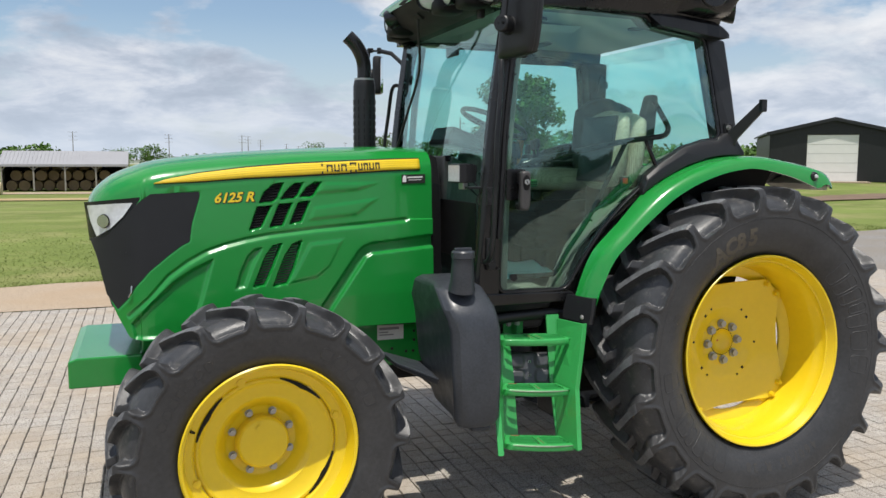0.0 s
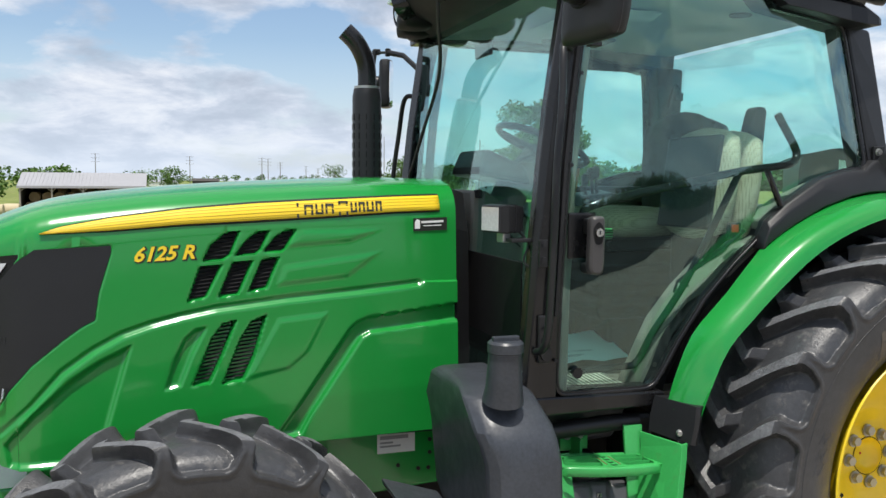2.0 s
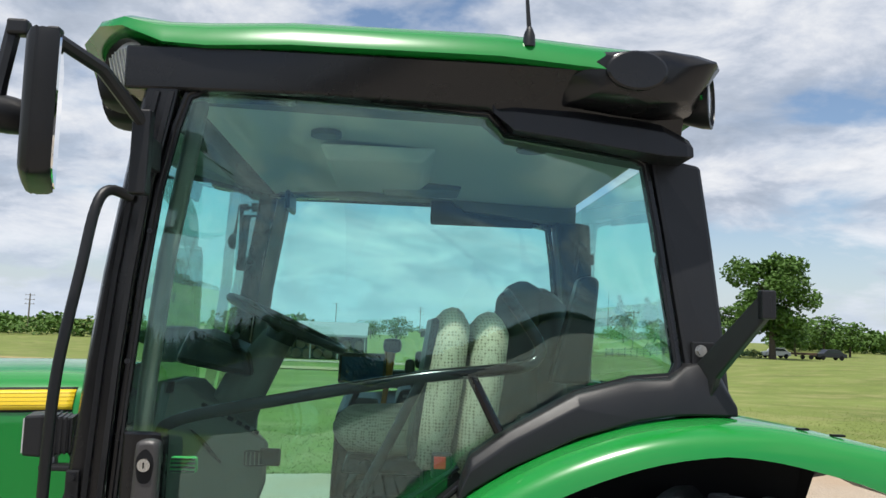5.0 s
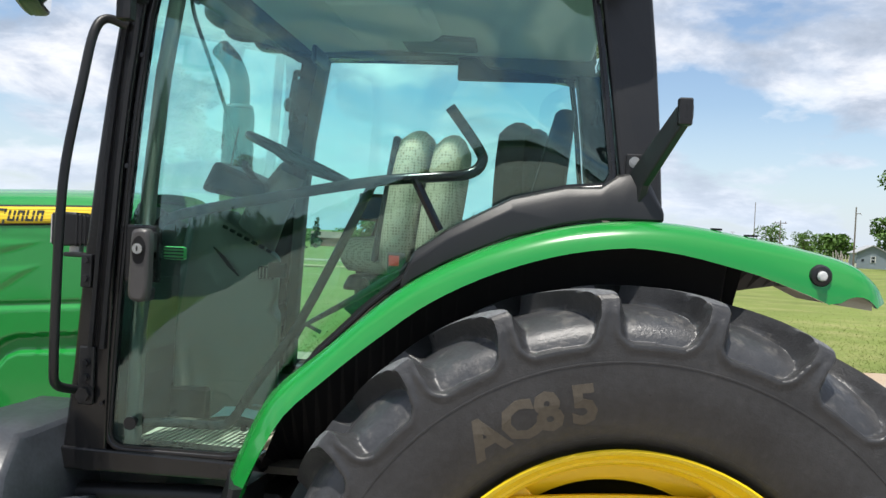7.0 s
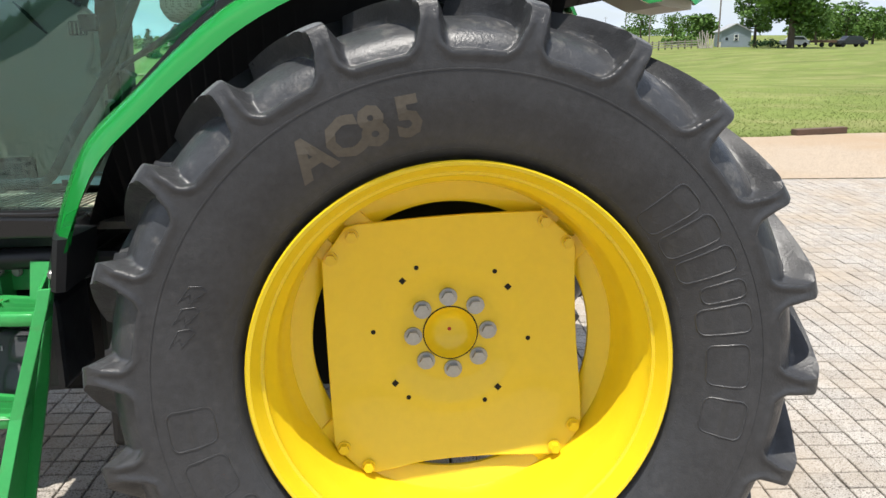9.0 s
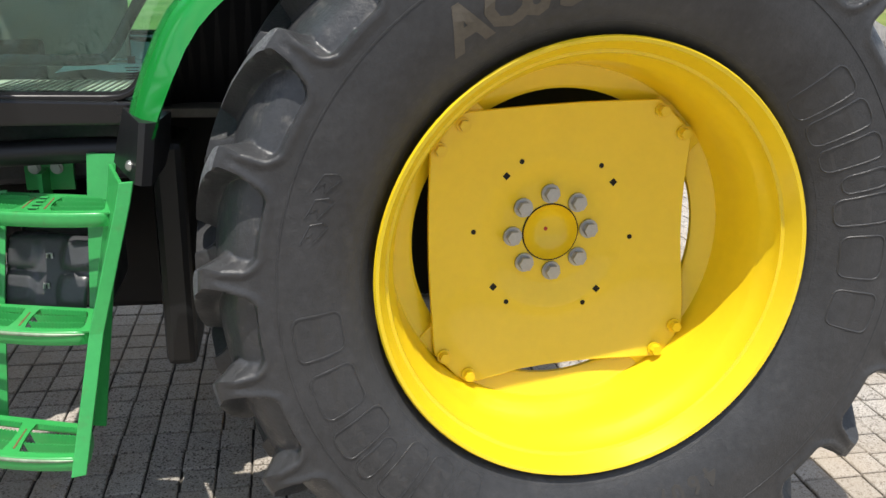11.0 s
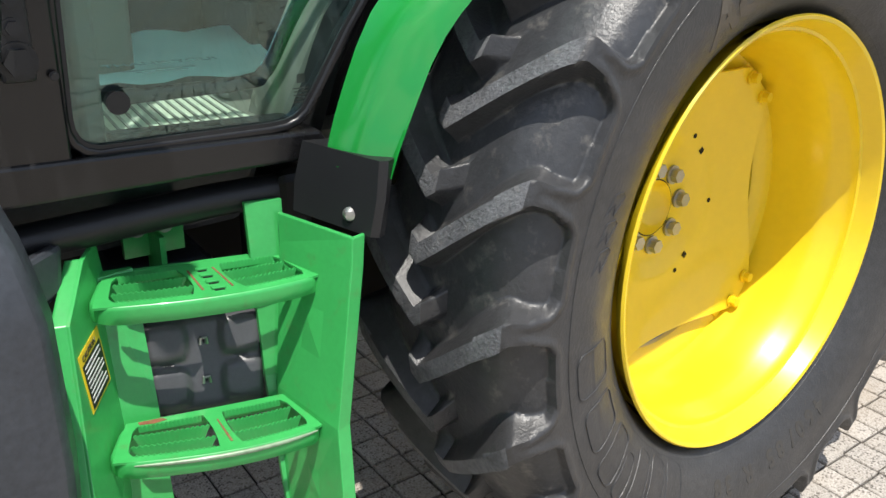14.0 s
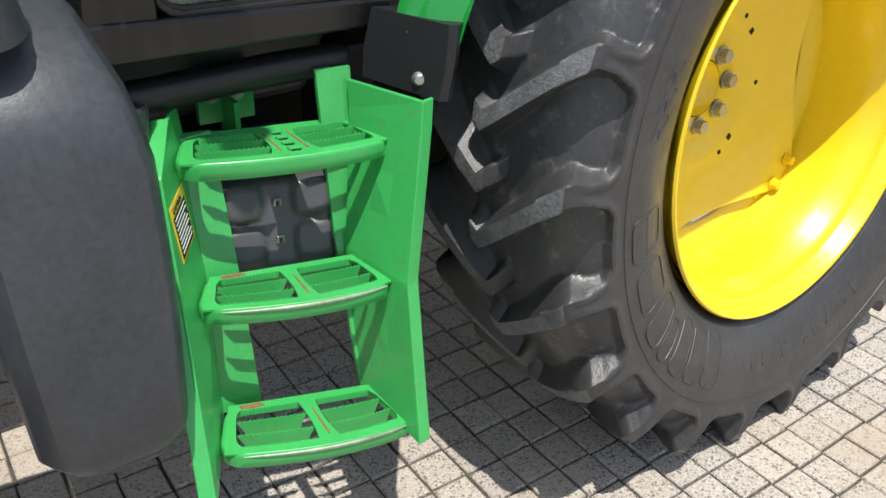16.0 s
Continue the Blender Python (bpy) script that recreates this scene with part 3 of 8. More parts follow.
def sidewall_marks(hub, spans, profile, turn=0.0, line=0.007):
    """A moulded word too much a trade mark to letter: low rounded shapes of its letters' sizes, each with a fine raised edge."""
    for a0, a1, r, h in spans:
        hi, lo = max(a0, a1) + turn, min(a0, a1) + turn
        wall_plate(hub, hi, lo, r - h / 2, r + h / 2, 0.0008, RUBBER_PLATE, profile)
        ring = []
        ra = min((hi - lo) * 0.4, math.degrees(0.02 / r))
        rr = 0.018 if h > 0.06 else 0.008
        for ca, cr, q0 in ((hi - ra, r + h / 2 - rr, 0), (lo + ra, r + h / 2 - rr, 90), (lo + ra, r - h / 2 + rr, 180), (hi - ra, r - h / 2 + rr, 270)):
            for q in range(5):
                w = radians(q0 + 90 * q / 4)
                ring.append((ca + ra * math.cos(w) * 1.0, cr + rr * math.sin(w)))
        pts = []
        for (u0, v0), (u1, v1) in zip(ring, ring[1:] + ring[:1]):
            for q in range(4):
                a, b = radians(u0 + (u1 - u0) * q / 4), v0 + (v1 - v0) * q / 4
                pts.append((b * math.cos(a), -0.0008, b * math.sin(a)))
        on_wall(part("mark_edge", tube(pts, line * 0.35, 5, closed=True), RUBBER, hub, smooth=60), profile)


tyre_letters(left_rear, "AC85", 0.577, 0.118, 122.7, 7.45, REAR_TYRE[0], bold=0.005)
tyre_letters(left_rear, "460/85 R 38", 0.585, 0.062, 300, 4.3, REAR_TYRE[0], bold=0.0015, material=mat("small_tyre_lettering", (0.045, 0.042, 0.038), 0.5, vary=0.2, grain=90))
WORD = ((43, 36.5, 0.605, 0.13), (35, 29, 0.610, 0.13), (27.5, 22, 0.615, 0.13), (20, 16, 0.632, 0.10), (14.8, 8.6, 0.622, 0.12), (6, -3.4, 0.625, 0.095), (-6.4, -14.8, 0.630, 0.10))
for turn in (0, 199):
    sidewall_marks(left_rear, WORD, REAR_TYRE[0], turn)
for turn in (62, 236):
    sidewall_marks(left_front, [(-9 * k, -9 * k - 6, 0.47, 0.048) for k in range(5)], FRONT_TYRE[0], turn, 0.003)
for turn in (160, 330):
    sidewall_marks(left_front, [(-6 * k, -6 * k - 4, 0.475, 0.034) for k in range(7)], FRONT_TYRE[0], turn, 0.0025)
# three turning-direction chevrons, moulded as thin ridges
for k in range(3):
    a0 = 158 + 4.6 * k
    line = []
    for da, r in ((0, 0.615), (3.4, 0.640), (1.6, 0.645), (3.8, 0.665), (0.2, 0.652), (-0.6, 0.628)):
        line.append((r * math.cos(radians(a0 + da)), -0.0008, r * math.sin(radians(a0 + da))))
    on_wall(part("arrow_mark", tube(line, 0.0016, 5, closed=True), RUBBER, left_rear), REAR_TYRE[0])
for r_ in (0.535, 0.705):
    on_wall(part("sidewall_ring", lathe([(r_ - 0.003, 0.002), (r_ - 0.0015, -0.0018), (r_ + 0.0015, -0.0018), (r_ + 0.003, 0.002)], 120), RUBBER, left_rear, smooth=60), REAR_TYRE[0])

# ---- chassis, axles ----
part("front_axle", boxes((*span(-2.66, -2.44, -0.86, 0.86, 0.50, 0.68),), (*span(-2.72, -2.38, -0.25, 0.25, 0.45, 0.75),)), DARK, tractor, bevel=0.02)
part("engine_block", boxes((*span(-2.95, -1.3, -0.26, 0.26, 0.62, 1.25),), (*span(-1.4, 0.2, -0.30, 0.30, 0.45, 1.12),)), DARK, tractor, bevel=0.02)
part("rear_axle", lathe([(0.0, -0.77), (0.10, -0.765), (0.12, -0.6), (0.16, -0.32), (0.16, 0.32), (0.12, 0.6), (0.10, 0.765), (0.0, 0.77)], 24, (0.02, 0, RW_Z)), GREEN, tractor, smooth=40)
part("side_rail", prism([(-3.05, 0.80), (-3.05, 0.97), (-1.60, 0.99), (-1.60, 0.74), (-1.9, 0.72)], -0.36, -0.30), GREEN, tractor, bevel=0.006)
part("side_rail", prism([(-3.05, 0.80), (-3.05, 0.97), (-1.60, 0.99), (-1.60, 0.74), (-1.9, 0.72)], 0.30, 0.36), GREEN, tractor, bevel=0.006)
part("front_weight_carrier", prism([(-3.38, 0.755), (-3.38, 0.885), (-3.34, 0.900), (-3.05, 0.900), (-3.05, 0.80), (-3.16, 0.755)], -0.43, 0.43), GREEN, tractor, "green steel weight carrier at the nose", bevel=0.008)

# ---- hood ----
HOOD_TOP = [(-3.27, 1.655), (-3.24, 1.70), (-3.17, 1.755), (-3.08, 1.795), (-2.95, 1.832), (-2.70, 1.862), (-2.40, 1.885), (-2.10, 1.900), (-1.80, 1.908), (-1.63, 1.905)]


HALF = [(-3.28, 0.30), (-3.24, 0.37), (-3.15, 0.44), (-3.02, 0.49), (-2.8, 0.478), (-2.4, 0.445), (-2.0, 0.41), (-1.63, 0.375), (-1.5, 0.37)]
HALF_FINE = smooth2(HALF, 5)
LOWER = [(-3.28, 1.60), (-3.24, 1.40), (-3.20, 1.22), (-3.15, 1.10), (-3.10, 1.00), (-3.05, 0.985), (-2.4, 0.98), (-1.50, 0.965)]


def hood_y(x, z):
    """Distance of the hood's side from the centre line."""
    return interp(HALF_FINE, x) + 0.035 * min(1.0, max(0.0, (interp(HOOD_TOP, x) - 0.17 - z) / 0.6))


def poly_depth(px, pz, poly):
    """Signed distance to a polygon, positive inside, for arrays of points."""
    inside = np.zeros(px.shape, bool)
    dist = np.full(px.shape, 9.0)
    for (x0, z0), (x1, z1) in zip(poly, poly[1:] + poly[:1]):
        dx, dz = x1 - x0, z1 - z0
        t = np.clip(((px - x0) * dx + (pz - z0) * dz) / (dx * dx + dz * dz + 1e-12), 0, 1)
        dist = np.minimum(dist, np.hypot(px - x0 - t * dx, pz - z0 - t * dz))
        cross = ((z0 > pz) != (z1 > pz)) & (px < (x1 - x0) * (pz - z0) / (z1 - z0 + 1e-12) + x0)
        inside ^= cross
    return np.where(inside, dist, -dist)


VENTS_TOP = ([(-2.484, 1.620), (-2.458, 1.673), (-2.41, 1.712), (-2.362, 1.720), (-2.396, 1.640), (-2.421, 1.625)],
             [(-2.493, 1.603), (-2.423, 1.607), (-2.477, 1.501), (-2.535, 1.488)],
             [(-2.378, 1.637), (-2.34, 1.687), (-2.303, 1.714), (-2.261, 1.719), (-2.293, 1.655), (-2.311, 1.641)],
             [(-2.386, 1.612), (-2.319, 1.619), (-2.371, 1.507), (-2.435, 1.499)],
             [(-2.281, 1.648), (-2.243, 1.695), (-2.205, 1.718), (-2.168, 1.721), (-2.208, 1.657), (-2.221, 1.647)],
             [(-2.287, 1.620), (-2.229, 1.627), (-2.274, 1.525), (-2.335, 1.512)])
VENTS_LOW = ([(-2.524, 1.209), (-2.46, 1.361), (-2.422, 1.41), (-2.379, 1.419), (-2.427, 1.301), (-2.471, 1.212)],
             [(-2.426, 1.208), (-2.365, 1.355), (-2.327, 1.411), (-2.278, 1.431), (-2.32, 1.293), (-2.359, 1.214)])
BLANK_VENT = [(-2.616, 1.197), (-2.589, 1.291), (-2.552, 1.368), (-2.516, 1.40), (-2.469, 1.406), (-2.52, 1.308), (-2.559, 1.208)]
CREASE = [(-3.10, 1.10), (-3.007, 1.185), (-2.918, 1.285), (-2.83, 1.347), (-2.741, 1.394), (-2.652, 1.422), (-2.56, 1.443), (-2.444, 1.463), (-2.203, 1.486), (-1.948, 1.502), (-1.715, 1.520)]
LOWER_SCOOP = [(-3.095, 1.065), (-3.006, 1.165), (-2.897, 1.262), (-2.809, 1.318), (-2.705, 1.365), (-2.762, 1.169), (-2.80, 1.038), (-2.824, 0.99), (-3.08, 0.99)]
GROOVE = [(-2.206, 1.068), (-1.984, 1.369), (-1.955, 1.393), (-1.912, 1.409), (-1.50, 1.447), (-1.50, 1.370), (-1.902, 1.342), (-1.936, 1.325), (-2.118, 1.072), (-2.16, 1.0), (-2.26, 1.0)]
GRILLE = [(-2.991, 1.674), (-2.765, 1.683), (-2.764, 1.661), (-2.804, 1.53), (-2.817, 1.442), (-2.858, 1.422), (-2.913, 1.382), (-3.0, 1.311), (-3.066, 1.236), (-3.10, 1.182), (-3.15, 1.13),
          (-3.20, 1.20), (-3.24, 1.38), (-3.27, 1.46), (-3.185, 1.482), (-3.112, 1.556), (-3.048, 1.632)]
SURROUND = [(-3.29, 1.630), (-3.15, 1.647), (-3.021, 1.66), (-3.069, 1.595), (-3.158, 1.487), (-3.21, 1.455), (-3.27, 1.445)]
HEADLAMP = [(-3.278, 1.617), (-3.15, 1.630), (-3.063, 1.634), (-3.112, 1.563), (-3.167, 1.509), (-3.235, 1.466), (-3.262, 1.538)]


def line_depth(px, pz, pts):
    dist = np.full(px.shape, 9.0)
    for (x0, z0), (x1, z1) in zip(pts, pts[1:]):
        dx, dz = x1 - x0, z1 - z0
        t = np.clip(((px - x0) * dx + (pz - z0) * dz) / (dx * dx + dz * dz), 0, 1)
        dist = np.minimum(dist, np.hypot(px - x0 - t * dx, pz - z0 - t * dz))
    return dist


def step_in(d, width):
    t = np.clip(d / width, 0, 1)
    return t * t * (3 - 2 * t)


NX, NS = 300, 130
hx = np.concatenate([np.linspace(-3.272, -3.0, 60), np.linspace(-2.994, -1.56, NX - 60)])
top_line = smooth2(HOOD_TOP, 6)
hz_top = np.interp(hx, [a for a, _ in top_line], [b for _, b in top_line])
h_low = np.interp(hx, [a for a, _ in LOWER], [b for _, b in LOWER])
h_half = np.interp(hx, *zip(*smooth2(HALF, 5)))
h_crease = np.maximum(hz_top - 0.165, h_low + 0.005)
f = np.linspace(0, 1, NS)
Z = h_crease[:, None] + (h_low - h_crease)[:, None] * f[None, :]
X = np.repeat(hx[:, None], NS, 1)
rise = 0.035 * np.clip((hz_top[:, None] - 0.17 - Z) / 0.6, 0, 1)
Y = h_half[:, None] + rise
relief = np.zeros_like(X)
for v in VENTS_TOP + VENTS_LOW:
    relief -= 0.034 * step_in(poly_depth(X, Z, v) + 0.003, 0.008)
relief -= 0.014 * step_in(poly_depth(X, Z, BLANK_VENT), 0.014)
relief -= 0.016 * step_in(poly_depth(X, Z, LOWER_SCOOP), 0.016)
relief -= 0.020 * step_in(poly_depth(X, Z, GROOVE), 0.014)
relief -= 0.006 * (1 - step_in(line_depth(X, Z, CREASE) - 0.003, 0.010))
relief += 0.010 * step_in(-np.sign(Z - np.interp(X, *zip(*CREASE))) * line_depth(X, Z, CREASE), 0.02) * (X > -3.05)
relief -= 0.006 * step_in(poly_depth(X, Z, GRILLE), 0.006)
relief -= 0.012 * step_in(poly_depth(X, Z, SURROUND), 0.008)
for leaf in ([(-2.215, 1.600), (-1.84, 1.645), (-1.98, 1.545), (-2.245, 1.523)], [(-2.225, 1.655), (-2.150, 1.724), (-1.83, 1.722), (-1.97, 1.672)], [(-2.36, 1.21), (-2.24, 1.42), (-2.05, 1.435), (-2.13, 1.29), (-2.20, 1.235)]):
    relief += 0.0045 * step_in(poly_depth(X, Z, leaf), 0.02)
seam = [(-3.03, 1.60), (-3.0, 1.675), (-2.96, 1.695), (-2.5, 1.727), (-2.1, 1.745), (-1.56, 1.755)]
relief -= 0.004 * (1 - step_in(line_depth(X, Z, seam) - 0.0015, 0.006))
YS = Y + relief
rows = []
for i, x in enumerate(hx):
    w, top, cr = h_half[i], hz_top[i], h_crease[i]
    arch = [(0.0, top), (0.30 * w, top - 0.002), (0.55 * w, top - 0.010), (0.74 * w, top - 0.024), (0.86 * w, top - 0.044), (0.94 * w, top - 0.072), (0.985 * w, top - 0.11)]
    arch = [(a, max(b, cr + 0.001 * (7 - k))) for k, (a, b) in enumerate(arch)]
    right = arch + [(YS[i, k], Z[i, k]) for k in range(NS)]
    rows.append([(x, -a, b) for a, b in right[::-1]] + [(x, a, b) for a, b in right[1:]])
verts = [p for r in rows for p in r]
n = len(rows[0])
faces = [(i * n + j, i * n + j + 1, (i + 1) * n + j + 1, (i + 1) * n + j) for i in range(len(rows) - 1) for j in range(n - 1)]
faces.append(tuple(range(n)))
me = bpy.data.meshes.new("hood")
me.from_pydata(verts, [], faces)
bm = bmesh.new()
bm.from_mesh(me)
bpy.data.meshes.remove(me)
hood = part("hood", bm, GREEN, tractor, "glossy green sloping engine hood with sculpted sides", smooth=50)
part("hood_rear_frame", loft([[(-1.565, -hood_y(-1.56, z) + 0.004 if z < 1.75 else -0.30, z) for z in (0.97, 1.4, 1.72, 1.87)] + [(-1.565, 0.36, 1.72), (-1.565, 0.40, 0.97)],
                              [(-1.50, -hood_y(-1.56, z) + 0.03 if z < 1.75 else -0.28, z) for z in (0.97, 1.4, 1.70, 1.85)] + [(-1.50, 0.34, 1.70), (-1.50, 0.38, 0.97)]]), DARK, tractor)


def hood_patch(name, poly, d, material, thick=0.004, label="", parent=None, cell=0.04, smooth=30):
    """A thin plate that follows the hood's left side, d proud of it."""
    bm = bmesh.new()
    bm.faces.new([bm.verts.new((x, 0, z)) for x, z in poly])
    x0, x1 = min(p[0] for p in poly), max(p[0] for p in poly)
    z0, z1 = min(p[1] for p in poly), max(p[1] for p in poly)
    for ax, lo, hi in ((0, x0, x1), (2, z0, z1)):
        k = int((hi - lo) / cell)
        for i in range(1, k + 1):
            c = lo + (hi - lo) * i / (k + 1)
            no = (1, 0, 0) if ax == 0 else (0, 0, 1)
            bmesh.ops.bisect_plane(bm, geom=bm.verts[:] + bm.edges[:] + bm.faces[:], plane_co=(c, 0, c), plane_no=no)
    ext = bmesh.ops.extrude_face_region(bm, geom=bm.faces[:])
    back = {v for v in ext["geom"] if isinstance(v, bmesh.types.BMVert)}
    for v in bm.verts:
        y = hood_y(v.co.x, v.co.z)
        v.co.y = -(y + d - (thick if v in back else 0))
    return part(name, bm, material, parent or hood, label, smooth=smooth)


stripe = smooth2([(-2.973, 1.721), (-2.918, 1.741), (-2.768, 1.769), (-2.545, 1.796), (-2.312, 1.814), (-2.065, 1.826), (-1.805, 1.837), (-1.636, 1.841)], 3) + \
    smooth2([(-1.618, 1.786), (-1.806, 1.780), (-2.067, 1.766), (-2.313, 1.754), (-2.547, 1.744), (-2.77, 1.728), (-2.965, 1.7185)], 3)


def stripe_band(name, lo, hi, d, material, label=""):
    """A band of the stripe between two shares of its height, laid on the hood's shoulder."""
    tl = [(-2.975, 1.7205), (-2.918, 1.741), (-2.768, 1.769), (-2.545, 1.796), (-2.312, 1.814), (-2.065, 1.826), (-1.805, 1.837), (-1.630, 1.842)]
    bl = [(-2.975, 1.7190), (-2.918, 1.7215), (-2.77, 1.728), (-2.547, 1.744), (-2.313, 1.754), (-2.067, 1.766), (-1.806, 1.780), (-1.618, 1.786)]
    bm = bmesh.new()
    rows = []
    for k in range(61):
        x = -2.973 + (1.348 * k / 60)
        a, b = interp(bl, x), interp(tl, x)
        i = int(np.searchsorted(hx, x))
        w, top, cr = h_half[i], hz_top[i], h_crease[i]
        prof = [(cr - 0.2, w + 0.012), (cr, w), (top - 0.11, 0.985 * w), (top - 0.072, 0.94 * w), (top - 0.044, 0.86 * w), (top - 0.024, 0.74 * w)]
        row = []
        for q in range(6):
            z = a + (b - a) * (lo + (hi - lo) * q / 5)
            row.append(bm.verts.new((x, -(interp(prof, z) + d), z)))
        rows.append(row)
    for r0, r1 in zip(rows, rows[1:]):
        for q in range(5):
            bm.faces.new((r0[q], r1[q], r1[q + 1], r0[q + 1]))
    ob = part(name, bm, material, hood, label, smooth=40)
    md = ob.modifiers.new("thick", "SOLIDIFY")
    md.thickness, md.offset = 0.002, 0
    return ob


stripe_band("hood_stripe_edge", -0.10, 1.08, 0.003, INK)
stripe_band("hood_stripe", 0.02, 0.97, 0.0055, DECAL, "yellow stripe decal along the hood")
for lo in (0.24, 0.43, 0.62, 0.81):
    stripe_band("pinstripe", lo, lo + 0.03, 0.0065, mat("stripe_line", (0.66, 0.45, 0.015), 0.4))


def shoulder_y(x, z):
    """Distance of the hood's rounded shoulder from the centre line."""
    i = min(int(np.searchsorted(hx, x)), len(hx) - 1)
    w, top, cr = h_half[i], hz_top[i], h_crease[i]
    return interp([(cr - 0.2, w + 0.012), (cr, w), (top - 0.11, 0.985 * w), (top - 0.072, 0.94 * w), (top - 0.044, 0.86 * w), (top - 0.024, 0.74 * w)], z)


# the maker's name on the stripe as plain dark shapes of its letters, each a plain bent bar
lx = -2.165
for k, (w, tall) in enumerate(((0.026, 1), (0.040, 0), (0.036, 0), (0.038, 0), (-0.010, 0), (0.044, 1), (0.030, 0), (0.030, 0), (0.034, 0), (0.030, 0))):
    if w < 0:
        lx -= w
        continue
    zc = 1.790 + (lx + 2.16) * 0.045
    hgt = 0.050 if tall else 0.036
    t = 0.0075
    lo, hi = zc - (hgt / 2 + 0.003 if tall else hgt / 2), zc + hgt / 2
    wd = w * 0.80
    strokes = [(lx, lx + t, lo, hi)]
    if wd > 0.021:
        strokes += [(lx + wd - t, lx + wd, lo, hi), (lx + t, lx + wd - t, hi - t, hi) if k % 2 else (lx + t, lx + wd - t, lo, lo + t)]
    bm = bmesh.new()
    for x0, x1, z0, z1 in strokes:
        for d in (0.0088, 0.0096):
            vv = [bm.verts.new((x, -(shoulder_y(x, z) + d), z)) for x, z in ((x0, z0), (x1, z0), (x1, z1), (x0, z1))]
            bm.faces.new(vv)
    part("name_mark", bm, INK, hood)
    lx += w
m6 = Matrix.Translation((-2.703, 0, 1.626)) @ Matrix.Rotation(radians(-2), 4, "Y") @ SIDE
slant = Matrix(((1, 0.34, 0, 0), (0, 1, 0, 0), (0, 0, 1, 0), (0, 0, 0, 1)))
for dx, mt, lift, thick in ((0.0030, INK, 0.0010, 0.0045), (0, DECAL, 0.0024, 0.0018)):
    o = lettering("model_number", "6125 R", 0.064, mt, hood, m6 @ Matrix.Translation((dx, -dx * 0.6, 0)) @ slant, 1.04, 0.0004, bold=thick)
    for v in o.data.vertices:
        v.co.y = -(hood_y(v.co.x, v.co.z) + lift) + v.co.y
plate = hood_patch("dealer_sticker", [(-1.731, 1.709), (-1.597, 1.712), (-1.596, 1.760), (-1.731, 1.756)], 0.004, INK, 0.004, "black sticker with white print")
hood_patch("print_line", [(-1.700, 1.738), (-1.612, 1.741), (-1.612, 1.749), (-1.700, 1.746)], 0.0055, WHITE_INK, 0.002, parent=hood)
hood_patch("print_line", [(-1.692, 1.727), (-1.620, 1.729), (-1.620, 1.732), (-1.692, 1.730)], 0.0055, WHITE_INK, 0.002, parent=hood)
hood_patch("print_mark", [(-1.726, 1.718), (-1.706, 1.718), (-1.706, 1.750), (-1.718, 1.754), (-1.726, 1.742)], 0.0055, WHITE_INK, 0.002, parent=hood)
# black grille flank, lamp surround and headlamp
hood_patch("grille_flank", inset_line(GRILLE, 0.006), 0.001, BLACK, 0.008, "black grille panel wrapping the nose", cell=0.02)
hood_patch("lamp_surround", inset_line(SURROUND, 0.003), -0.006, GLOSSBLACK, 0.008, cell=0.02)
lamp = hood_patch("headlamp", inset_line(HEADLAMP, 0.006), 0.002, CLEAR, 0.010, "clear headlamp with bright reflector", cell=0.02)
yb = -hood_y(-3.19, 1.54)
part("lamp_bulb", tube([(-3.19, yb + 0.01, 1.545), (-3.203, yb - 0.012, 1.545)], 0.03, 20), CHROME, lamp, smooth=40)
part("lamp_ring", tube([(-3.197 + 0.022 * math.cos(a), yb - 0.010 - 0.012 * math.cos(a), 1.545 + 0.03 * math.sin(a)) for a in (k * math.pi / 10 for k in range(20))], 0.004, 6, closed=True), GLOSSBLACK, lamp)
for k in range(5):
    hood_patch("grille_hole", [(-3.132 + 0.012 * k, 1.382), (-3.126 + 0.012 * k, 1.382), (-3.126 + 0.012 * k, 1.402), (-3.132 + 0.012 * k, 1.402)], 0.0025, BOLT_DARK, 0.002)
part("grille_front", loft([[(-3.285, -0.28, 1.60), (-3.285, 0.28, 1.60), (-3.24, 0.30, 1.60), (-3.24, -0.30, 1.60)], [(-3.25, -0.30, 1.40), (-3.25, 0.30, 1.40), (-3.20, 0.33, 1.40), (-3.20, -0.33, 1.40)],
                           [(-3.18, -0.33, 1.12), (-3.18, 0.33, 1.12), (-3.13, 0.36, 1.12), (-3.13, -0.36, 1.12)]]), BLACK, tractor, bevel=0.01)
part("hood_catch", tube([(-3.085, -hood_y(-3.09, 1.22) - 0.012, 1.245), (-3.088, -hood_y(-3.09, 1.2) - 0.016, 1.215), (-3.10, -hood_y(-3.1, 1.2) - 0.012, 1.19)], 0.004, 8), CHROME, hood)
